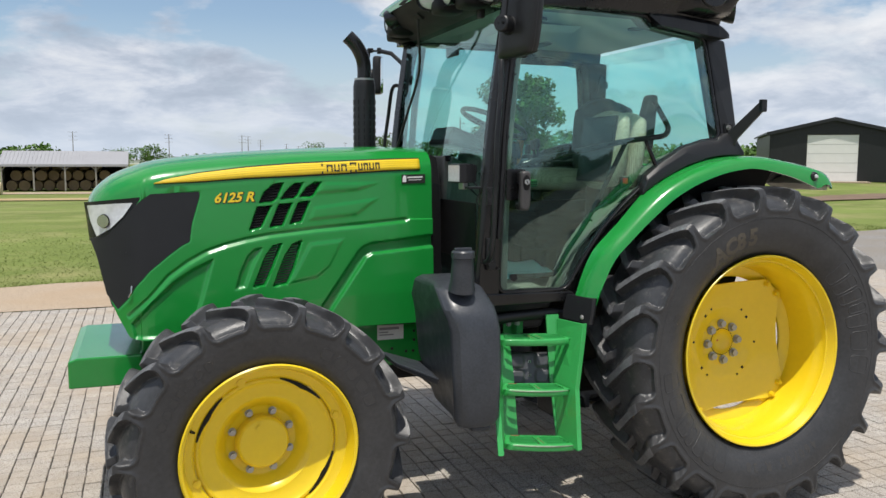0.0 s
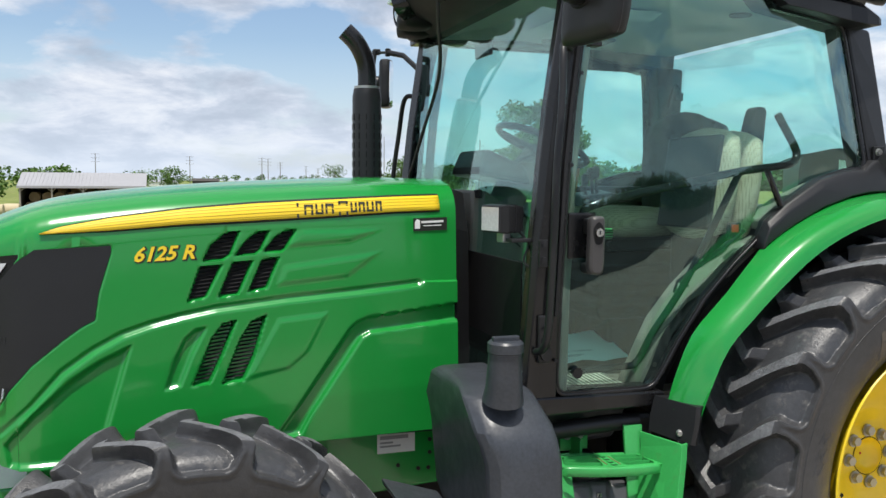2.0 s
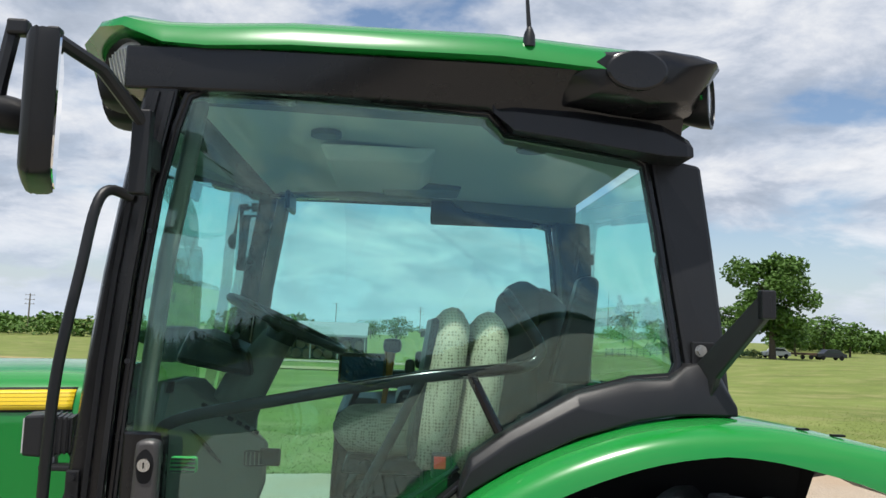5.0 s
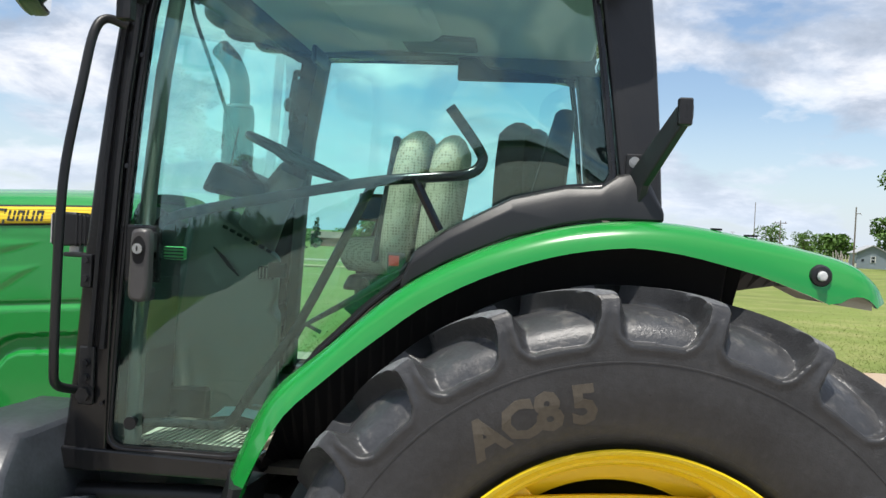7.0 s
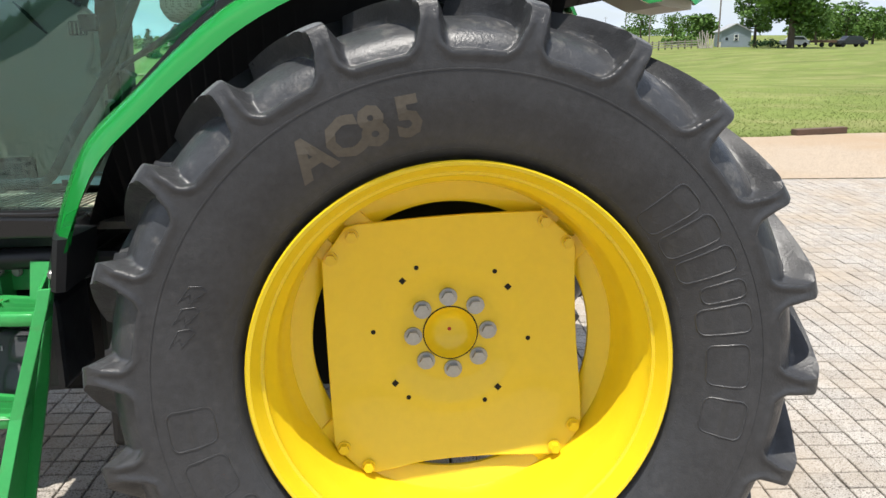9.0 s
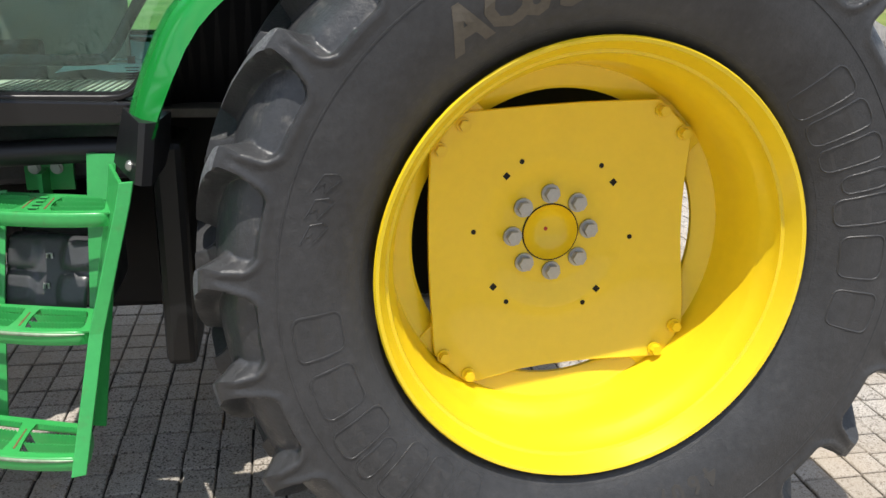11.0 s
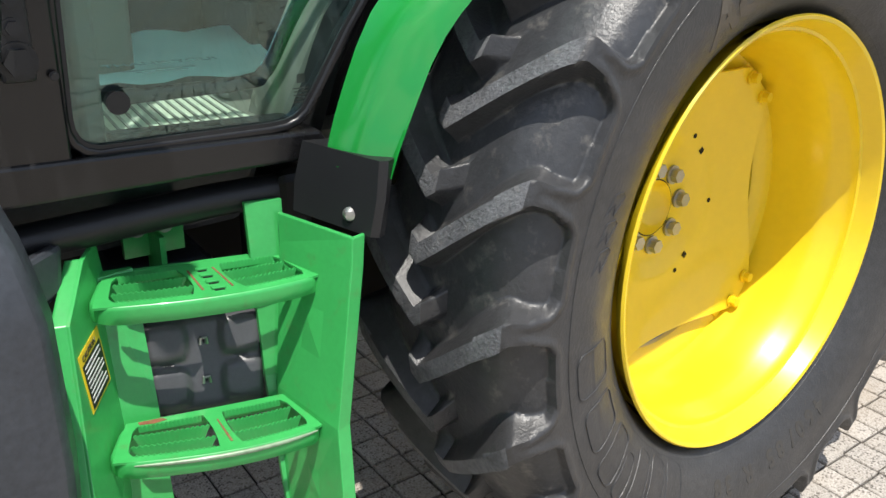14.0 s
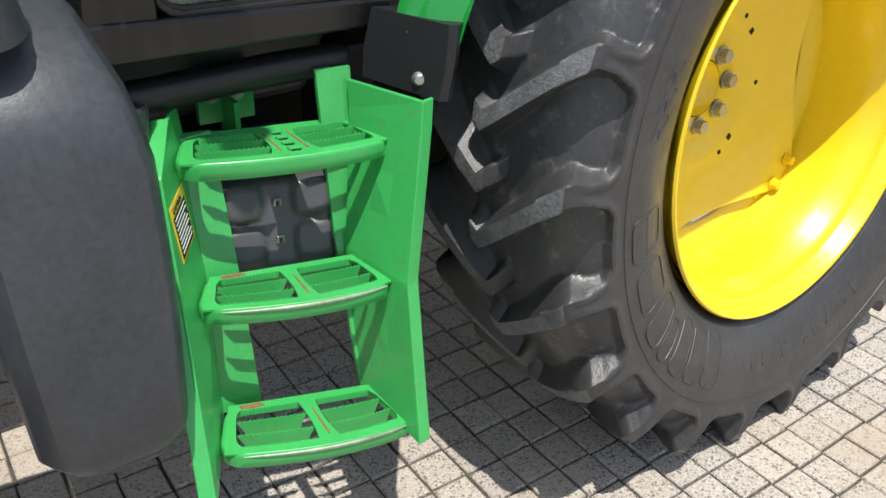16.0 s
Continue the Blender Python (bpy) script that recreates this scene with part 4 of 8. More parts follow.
# slats inside the vents
for v in VENTS_TOP + VENTS_LOW:
    hood_patch("vent_mesh", v, -0.026, DARK, 0.006, cell=0.03)
    x0, x1 = min(p[0] for p in v), max(p[0] for p in v)
    z0, z1 = min(p[1] for p in v), max(p[1] for p in v)
    kk = int((z1 - z0) / 0.013)
    for q in range(1, kk):
        z = z0 + (z1 - z0) * q / kk
        xs_in = []
        for (a, b), (c, d) in zip(v, v[1:] + v[:1]):
            if (b > z) != (d > z):
                xs_in.append(a + (c - a) * (z - b) / (d - b))
        if len(xs_in) >= 2 and max(xs_in) - min(xs_in) > 0.012:
            a, b = min(xs_in) + 0.002, max(xs_in) - 0.002
            y = -(hood_y((a + b) / 2, z) - 0.020)
            part("vent_slat", loft([[(a, y, z + 0.004), (a, y - 0.008, z), (a, y, z - 0.001)], [(b, y, z + 0.010), (b, y - 0.008, z + 0.006), (b, y, z + 0.005)]]), BLACK, hood)
part("rail_label", boxes((*span(-1.862, -1.716, -0.366, -0.362, 0.872, 0.955),)), PAPER, tractor, "white printed label")
for z, w in ((0.935, 0.11), (0.912, 0.05), (0.898, 0.08)):
    part("label_print", boxes((*span(-1.852, -1.852 + w, -0.3672, -0.366, z - (0.010 if w > 0.1 else 0.003), z + 0.004),)), mat("grey_print", (0.25, 0.25, 0.24), 0.6), tractor)
for x, z in ((-1.70, 0.80), (-1.66, 0.80), (-1.655, 0.86), (-1.655, 0.91), (-1.78, 0.82)):
    part("rail_hole", tube([(x, -0.3635, z), (x, -0.355, z)], 0.008, 10), DARK, tractor)
part("tank_valance", prism([(-2.0, 0.975), (-1.57, 0.965), (-1.57, 0.958), (-2.0, 0.966)], -0.42, -0.30), DARK, tractor)

# ---- cab ----
GLASS_IN = [(-1.362, 1.232), (-1.360, 1.212), (-1.353, 1.195), (-1.341, 1.184), (-1.322, 1.178), (-1.04, 1.178), (-1.012, 1.180), (-0.992, 1.187), (-0.975, 1.201), (-0.955, 1.230), (-0.89, 1.335), (-0.785, 1.482), (-0.655, 1.612), (-0.55, 1.702), (-0.42, 1.822),
            (-0.29, 1.905), (-0.15, 1.945), (-0.045, 1.955), (-0.03, 1.985), (-0.075, 2.34), (-0.10, 2.49), (-0.125, 2.505), (-0.47, 2.535), (-0.515, 2.585), (-1.20, 2.597), (-1.238, 2.58), (-1.262, 2.50), (-1.290, 2.36), (-1.316, 2.12), (-1.337, 1.85), (-1.352, 1.55)]
REAR_EDGE = [(-0.975, 1.185), (-0.79, 1.475), (-0.56, 1.69), (-0.30, 1.90), (-0.03, 1.96), (-0.10, 2.50)]


def bowed_pane(outline, s, thick=0.006, bow=0.05):
    """A pane that bulges outwards a little from its edges."""
    bm = bmesh.new()
    bm.faces.new([bm.verts.new((x, 0, z)) for x, z in outline])
    for ax, lo, hi in ((0, -1.345, -0.03), (2, 1.178, 2.597)):
        k = int((hi - lo) / 0.035)
        for i in range(1, k):
            c = lo + (hi - lo) * i / k
            bmesh.ops.bisect_plane(bm, geom=bm.verts[:] + bm.edges[:] + bm.faces[:], plane_co=(c, 0, c), plane_no=(1, 0, 0) if ax == 0 else (0, 0, 1))
    ext = bmesh.ops.extrude_face_region(bm, geom=bm.faces[:])
    back = {v for v in ext["geom"] if isinstance(v, bmesh.types.BMVert)}
    vs = list(bm.verts)
    px, pz = np.array([v.co.x for v in vs]), np.array([v.co.z for v in vs])

    def ease(d, reach):
        return 1 - (1 - np.clip(d / reach, 0, 1)) ** 2
    f = ease(pz - 1.178, 0.45) * ease(2.60 - pz, 0.35) * ease(px - (-1.345 + 0.077 * (pz - 1.178)), 0.28) * ease(line_depth(px, pz, REAR_EDGE), 0.30)
    for v, b in zip(vs, f):
        v.co.y = s * (0.836 + bow * b - (thick if v in back else 0))
    return bm


def lean_in(ob, reach=None):
    """The cab narrows towards its rear and its roof: draws a side part in to suit."""
    for v in ob.data.vertices:
        u = min(1.0, max(0.0, (v.co.x + 1.0) / 1.05)) ** 1.3
        w = min(1.0, max(0.0, (v.co.z - 1.75) / 0.85))
        k = 1.0 if reach is None else min(1.0, max(0.0, (2.70 - v.co.z) / reach))
        v.co.y -= math.copysign(u * (0.03 + 0.145 * w) * k, v.co.y)
    ob.data.update()
    return ob


for s in (-1, 1):
    part("front_post", loft([[(x0, s * 0.83, z), (x0 + 0.015, s * (y0 - 0.006), z), (x1, s * (y0 - 0.006), z), (x1, s * (y0 - 0.08), z), (x0 + 0.015, s * 0.76, z)] for z, x0, x1, y0 in
                             ((1.112, -1.503, -1.364, 0.856), (1.40, -1.475, -1.364, 0.860), (1.70, -1.455, -1.358, 0.864), (1.95, -1.432, -1.345, 0.864), (2.15, -1.410, -1.328, 0.864), (2.36, -1.380, -1.303, 0.864), (2.63, -1.340, -1.250, 0.866))]), GLOSSBLACK, tractor, "black cab front post", bevel=0.005, smooth=30)
    for off in (0.0, 0.034):
        part("post_trim", loft([[(x - off - 0.012, s * 0.856, z), (x - off - 0.012, s * 0.868, z), (x - off, s * 0.868, z), (x - off, s * 0.856, z)] for z, x in
                                ((1.45, -1.372), (1.55, -1.367), (1.70, -1.360), (1.95, -1.347), (2.15, -1.330), (2.36, -1.305), (2.58, -1.265))]), BLACK, tractor)
    part("pillar_lining", loft([[(x, s * 0.80, z), (x + 0.036, s * 0.80, z), (x + 0.028, s * 0.75, z), (x - 0.02, s * 0.75, z)] for z, x in ((1.13, -1.335), (1.5, -1.33), (1.9, -1.315), (2.2, -1.29), (2.58, -1.235))]), TRIM_GREY, tractor, "grey inner pillar lining", smooth=40, bevel=0.008)
    lean_in(part("rear_post", prism([(-0.06, 2.35), (-0.085, 2.52), (0.060, 2.50), (0.078, 2.30), (0.092, 2.10), (0.105, 1.83), (-0.005, 1.86), (-0.01, 1.97)], s * 0.845, s * 0.72), BLACK, tractor, bevel=0.012))
    part("cab_sill", prism([(-1.50, 1.112), (-1.49, 1.176), (-0.955, 1.166), (-0.93, 1.13), (-0.95, 1.116)], s * 0.858, s * 0.70), GLOSSBLACK, tractor, "black painted cab sill", bevel=0.006)
    lean_in(part("roof_rail", loft([[(x, s * 0.862, zb), (x, s * 0.866, 0.5 * (zb + zt)), (x, s * 0.862, zt), (x, s * 0.74, zt), (x, s * 0.74, zb)] for x, zb, zt in
                                    ((-1.385, 2.585, 2.690), (-1.20, 2.588, 2.696), (-0.95, 2.592, 2.696), (-0.70, 2.594, 2.696), (-0.52, 2.594, 2.695), (-0.46, 2.566, 2.694), (-0.28, 2.552, 2.692), (-0.10, 2.540, 2.690), (0.0, 2.560, 2.685))]), GLOSSBLACK, tractor, bevel=0.006, smooth=30), 0.10)
    lean_in(part("window_header", loft([[(x, s * 0.70, zb), (x, s * 0.70, 2.625), (x, s * 0.815, 2.625), (x, s * 0.815, zb)] for x, zb in ((-1.24, 2.592), (-0.52, 2.590), (-0.46, 2.545), (-0.28, 2.527), (-0.10, 2.508), (-0.01, 2.50))]), TRIM_GREY, tractor))
    lean_in(part("rear_corner_trim", loft([[(x, s * y, zb), (x, s * y, zt - 0.028), (x, s * (y - 0.03), zt), (x, s * 0.80, zt), (x, s * 0.80, zb)] for x, zb, zt, y in
                                           ((-0.505, 2.598, 2.616, 0.872), (-0.455, 2.538, 2.614, 0.893), (-0.30, 2.522, 2.607, 0.910), (-0.14, 2.505, 2.596, 0.922), (-0.075, 2.494, 2.584, 0.945), (-0.02, 2.494, 2.556, 0.955), (0.0, 2.497, 2.548, 0.950))]), BLACK, tractor, "black moulded trim over the rear window corner", bevel=0.008))
    door = part("cab_door", bowed_pane(GLASS_IN, s), GLASS, tractor, "tinted glass cab door" if s < 0 else "tinted glass side window", smooth=25)
    lean_in(door)
    door.visible_shadow = False
    lean_in(part("door_seal", frame_ring(GLASS_IN, inset_line(GLASS_IN, 0.016), s * 0.842, s * 0.8365), BLACK, door, smooth=30))
    lean_in(part("door_frame", frame_ring(inset_line(GLASS_IN, -0.024), inset_line(GLASS_IN, 0.004), s * 0.846, s * 0.80), GLOSSBLACK, door, bevel=0.004, smooth=30))
    if s < 0:
        left_door = door
wind = part("windshield", loft([[(-1.47, -0.80, 1.12), (-1.47, 0.80, 1.12), (-1.335, 0.78, 2.62), (-1.335, -0.78, 2.62)],
                                [(-1.463, -0.80, 1.12), (-1.463, 0.80, 1.12), (-1.328, 0.78, 2.62), (-1.328, -0.78, 2.62)]]), GLASS, tractor, "tinted windshield")
wind.visible_shadow = False
rearw = part("rear_window", loft([[(0.05, -0.68, 1.86), (0.05, 0.68, 1.86), (0.0, 0.60, 2.55), (0.0, -0.60, 2.55)],
                                  [(0.057, -0.68, 1.86), (0.057, 0.68, 1.86), (0.007, 0.60, 2.55), (0.007, -0.60, 2.55)]]), GLASS, tractor, "tinted rear window")
rearw.visible_shadow = False
part("wiper_arm", tube(curve_pts([(-1.53, -0.045, 2.655), (-1.52, -0.02, 2.56), (-1.475, 0.10, 2.35), (-1.475, 0.35, 2.1), (-1.50, 0.55, 1.8), (-1.505, 0.50, 1.55)], 5), 0.008, 8), BLACK, tractor)
part("cab_floor", boxes((*span(-1.46, -0.45, -0.76, 0.76, 1.116, 1.136),)), MAT_FLOOR, tractor, "dusty dark cab floor mat")
part("door_step", boxes((*span(-1.38, -1.00, -0.825, -0.42, 1.118, 1.156),)), CAB_TAN, tractor, "beige ribbed door step", bevel=0.006)
part("rear_bulkhead", boxes((*span(-0.34, 0.06, -0.60, 0.60, 1.12, 1.80),)), TRIM_GREY, tractor, bevel=0.02)
arch = [(-0.96, 1.15), (-0.86, 1.35), (-0.76, 1.47), (-0.65, 1.57), (-0.54, 1.66), (-0.42, 1.73), (-0.29, 1.79), (-0.15, 1.83), (0.04, 1.86)]
for s in (-1, 1):
    part("inner_fender", loft([[(x, s * (0.80 if x > -0.7 else 0.70), z), (x, s * 0.58, z + 0.03), (x, s * 0.55, z - 0.02), (x, s * 0.55, 1.12), (x + 0.01, s * 0.60, 1.12), (x, s * 0.60, z - 0.03), (x, s * (0.80 if x > -0.7 else 0.70), z - 0.03)] for x, z in arch]), TRIM_GREY, tractor, "grey-beige inner fender panel", smooth=40)
part("side_pad", loft([[(x, -0.79, z), (x, -0.79, z + 0.03), (x, -0.70, z + 0.05), (x, -0.66, z)] for x, z in ((-0.50, 1.72), (-0.40, 1.79), (-0.25, 1.85), (-0.05, 1.895))]), TRIM_GREY, tractor, bevel=0.008)

for k in range(19):
    x = -1.37 + 0.0185 * k
    part("step_rib", loft([[(x + q, y, z) for q, z in ((0, 1.157), (0.005, 1.157), (0.005, 1.160), (0, 1.160))] for x, y in ((x, -0.822), (x + 0.03, -0.44))]), TRIM_GREY, tractor)

# roof
ROOF_X = [(-1.60, 2.695, 0.45), (-1.56, 2.735, 0.66), (-1.48, 2.765, 0.78), (-1.40, 2.780, 0.86), (-1.30, 2.785, 0.872), (-1.20, 2.790, 0.880), (-1.0, 2.800, 0.885), (-0.5, 2.800, 0.885), (-0.15, 2.780, 0.87), (0.0, 2.755, 0.83), (0.05, 2.730, 0.76)]
secs = []
for x, top, w in ROOF_X:
    row = [(0.0, top + 0.045), (0.5 * w, top + 0.035), (0.80 * w, top + 0.010), (0.93 * w, top - 0.022), (0.985 * w, top - 0.055), (w, top - 0.098)]
    thin = interp([(-1.60, 0.16), (-1.50, 0.30), (-1.40, 0.62), (-1.30, 0.92), (-1.20, 1.0)], x)
    row = [(a, top + 0.045 - (top + 0.045 - b) * thin) for a, b in row]
    low = row[-1][1] - 0.010
    secs.append([(x, -a, b) for a, b in row[::-1]] + [(x, a, b) for a, b in row[1:]] + [(x, 0.9 * w, low), (x, -0.9 * w, low)])
roof = part("roof", loft(secs), GREEN, tractor, "glossy green cab roof panel", smooth=40)
lean_in(part("headliner", loft([[(-1.28, a * 0.76, 2.60 - b) for a, b in ((-1, 0), (1, 0), (1, -0.05), (-1, -0.05))], [(-0.9, a * 0.76, 2.615 - b) for a, b in ((-1, 0), (1, 0), (1, -0.05), (-1, -0.05))],
                        [(-0.02, a * 0.76, 2.56 - b) for a, b in ((-1, 0), (1, 0), (1, -0.05), (-1, -0.05))]]), LINING, tractor, "pale grey cab headliner", bevel=0.015))
part("roof_console", loft([[(-0.98, -0.30, 2.60), (-0.62, -0.30, 2.60), (-0.62, 0.30, 2.60), (-0.98, 0.30, 2.60)], [(-0.96, -0.26, 2.555), (-0.66, -0.26, 2.56), (-0.66, 0.26, 2.56), (-0.96, 0.26, 2.555)]]), LINING, tractor, bevel=0.012)
part("roof_radio", boxes((*span(-0.662, -0.655, -0.10, 0.10, 2.565, 2.597),)), BLACK, tractor, bevel=0.003)
part("roof_vent", boxes((*span(-0.80, -0.50, 0.30, 0.52, 2.575, 2.605),)), TRIM_GREY, tractor, bevel=0.012)
part("air_speaker", tube([(-0.35, -0.42, 2.575), (-0.35, -0.42, 2.60)], 0.045, 20), TRIM_GREY, tractor)
part("air_speaker", tube([(-0.95, -0.40, 2.595), (-0.95, -0.40, 2.61)], 0.045, 20), TRIM_GREY, tractor)
part("cab_mirror", boxes((*span(-1.16, -1.14, 0.30, 0.50, 2.48, 2.55),)), BLACK, tractor, bevel=0.008)
part("sun_shade", boxes((*span(-0.60, -0.16, 0.675, 0.70, 2.49, 2.60),)), BLACK, tractor, bevel=0.01)


def pad(c, s, bend=0.2):
    """A cushion with bulging faces about c."""
    bm = bmesh.new()
    bmesh.ops.create_cube(bm, size=1.0)
    bmesh.ops.subdivide_edges(bm, edges=bm.edges[:], cuts=4, use_grid_fill=True)
    for v in bm.verts:
        p = v.co * 2
        r = Vector((p.x * math.sqrt(max(0, 1 - (p.y ** 2 + p.z ** 2) / 2 + p.y ** 2 * p.z ** 2 / 3)), p.y * math.sqrt(max(0, 1 - (p.x ** 2 + p.z ** 2) / 2 + p.x ** 2 * p.z ** 2 / 3)), p.z * math.sqrt(max(0, 1 - (p.x ** 2 + p.y ** 2) / 2 + p.x ** 2 * p.y ** 2 / 3))))
        q = p.lerp(r * 1.1, 0.55)
        v.co = Vector((c[0] + q.x * s[0] / 2, c[1] + q.y * s[1] / 2, c[2] + q.z * s[2] / 2))
    return bm


def brow(y):
    """Front edge of the lamp brow at a given side offset."""
    return interp([(0.0, -1.60), (0.36, -1.575), (0.58, -1.535), (0.74, -1.45), (0.86, -1.33)], abs(y))


def interp3(table, x):
    return tuple(interp([(a, v[k]) for a, v in table], x) for k in range(3))


secs = []
for k in range(25):
    y = -0.856 + 1.712 * k / 24
    f0 = brow(y)
    dip = 0.060 * max(0.0, (abs(y) - 0.70) / 0.162)
    secs.append([(-1.26, y, 2.60), (-1.26, y, 2.70), (f0 + 0.10, y, 2.748 - dip), (f0 + 0.005, y, 2.742 - dip), (f0 - 0.008, y, 2.722 - 0.7 * dip), (f0 + 0.006, y, 2.690 - 0.3 * dip), (f0 + 0.035, y, 2.655), (f0 + 0.075, y, 2.630), (f0 + 0.13, y, 2.612), (f0 + 0.16, y, 2.60)])
part("lamp_brow", loft(secs), DARK, tractor, "black lamp brow over the windshield", smooth=40, bevel=0.006)
for y, r in ((-0.785, 0.066), (-0.525, 0.058), (-0.365, 0.062), (0.365, 0.062), (0.525, 0.058), (0.785, 0.066)):
    x = brow(y)
    sgn = 1 if y > 0 else -1
    face = Vector(interp3([(0.365, (-0.72, 0.62, -0.34)), (0.525, (-0.99, 0.05, -0.16)), (0.785, (-0.60, 0.74, -0.30))], abs(y)))
    face.y *= sgn
    lampo = new("work_lamp")
    lampo.parent = tractor
    lampo.matrix_world = Matrix.Translation((x + 0.006, y + 0.005 * sgn, 2.674 if abs(y) < 0.7 else 2.658)) @ face.to_track_quat("-Y", "Z").to_matrix().to_4x4() @ Matrix.Diagonal((1.16, 1, 0.86, 1))
    tagged(lampo, "oval white work lamp set in the brow")
    part("housing", lathe([(0.0, 0.12), (r * 0.7, 0.11), (r * 1.12, 0.05), (r * 1.20, 0.0), (r * 1.16, -0.006), (r * 1.06, 0.004), (r * 0.99, 0.010)], 28), GLOSSBLACK, lampo, smooth=40)
    part("lens", lathe([(0.0, -0.010), (r * 0.6, -0.008), (r * 0.9, -0.001), (r * 1.02, 0.008)], 28), LENS, lampo, "white lamp lens", smooth=40)
    if abs(y) > 0.7:
        for k in range(9):
            part("lens_flute", boxes(((r * (-0.72 + 0.18 * k), -0.010, 0), (r * 0.05, 0.006, r * 1.5 * math.sqrt(1 - (-0.72 + 0.18 * k) ** 2)))), LENS, lampo)
for y in (-0.63, -0.42, 0.42, 0.63):
    part("lamp_pod", pad((brow(y) + 0.075, y, 2.632), (0.15, 0.17, 0.085)), DARK, tractor, smooth=60)
part("wiper_pocket", boxes(((-1.520, -0.05, 2.648), (0.05, 0.10, 0.05), Matrix.Rotation(radians(40), 3, "Y"))), DARK, tractor, bevel=0.006)
part("washer_clip", boxes(((-1.375, -0.60, 2.585), (0.03, 0.05, 0.07))), BLACK, tractor, bevel=0.008)
part("rear_brow", loft([[(fr, y, z0 + 0.068), (fr + 0.05, y, 2.738 - d), (-0.10, y, 2.752 - d), (tip - 0.05, y, 2.742 - d), (tip, y, 2.728 - d), (tip - 0.02, y, 2.700), (low, y, z0 + 0.012), (low - 0.10, y, z0), (fr + 0.03, y, z0 + 0.012)]
                        for y, tip, low, z0, d, fr in ((-0.876, -0.045, -0.09, 2.650, 0.025, -0.245), (-0.868, 0.010, -0.06, 2.632, 0.010, -0.275), (-0.85, 0.040, -0.03, 2.614, 0.002, -0.31), (-0.79, 0.070, 0.0, 2.602, 0.0, -0.36), (-0.70, 0.085, 0.02, 2.600, 0.0, -0.42), (0.70, 0.085, 0.02, 2.600, 0.0, -0.42), (0.79, 0.070, 0.0, 2.602, 0.0, -0.36), (0.85, 0.040, -0.03, 2.614, 0.002, -0.31), (0.868, 0.010, -0.06, 2.632, 0.010, -0.275), (0.876, -0.045, -0.09, 2.650, 0.025, -0.245))]),
     GLOSSBLACK, tractor, "black rear lamp brow", smooth=50, bevel=0.008)
blank = part("lamp_blank", lathe([(0, -0.006), (0.060, -0.005), (0.066, -0.001), (0.066, 0.008), (0.070, 0.010), (0.070, 0.02)], 36), GLOSSBLACK, tractor, "oval black blanking cover", smooth=30)
blank.matrix_world = Matrix.Translation((-0.168, -0.880, 2.686)) @ Matrix.Diagonal((1.14, 1, 0.74, 1))
rl = new("rear_work_lamp")
rl.parent = tractor
rl.matrix_world = Matrix.Translation((0.055, -0.735, 2.662)) @ Matrix.Rotation(radians(62), 4, "Z")
part("housing", lathe([(0.0, 0.09), (0.05, 0.08), (0.072, 0.01), (0.075, -0.012), (0.066, -0.014), (0.064, 0.0)], 28), BLACK, rl, smooth=40)
part("lens", lathe([(0.0, -0.010), (0.045, -0.008), (0.066, 0.004)], 28), LENS, rl, "white lamp lens", smooth=40)
part("aerial_base", lathe([(0, 0.0), (0.016, 0.0), (0.014, 0.03), (0.006, 0.05), (0, 0.05)], 14), BLACK, tractor, smooth=40)
bpy.data.objects["aerial_base"].matrix_world = Matrix.Translation((-0.43, -0.862, 2.735)) @ Matrix.Rotation(radians(90), 4, "X")
part("aerial", tube([(-0.43, -0.862, 2.77), (-0.44, -0.865, 2.88), (-0.465, -0.868, 3.06), (-0.48, -0.87, 3.40)], 0.003, 6, radii=[0.006, 0.004, 0.003, 0.002]), BLACK, tractor, "thin black whip aerial")

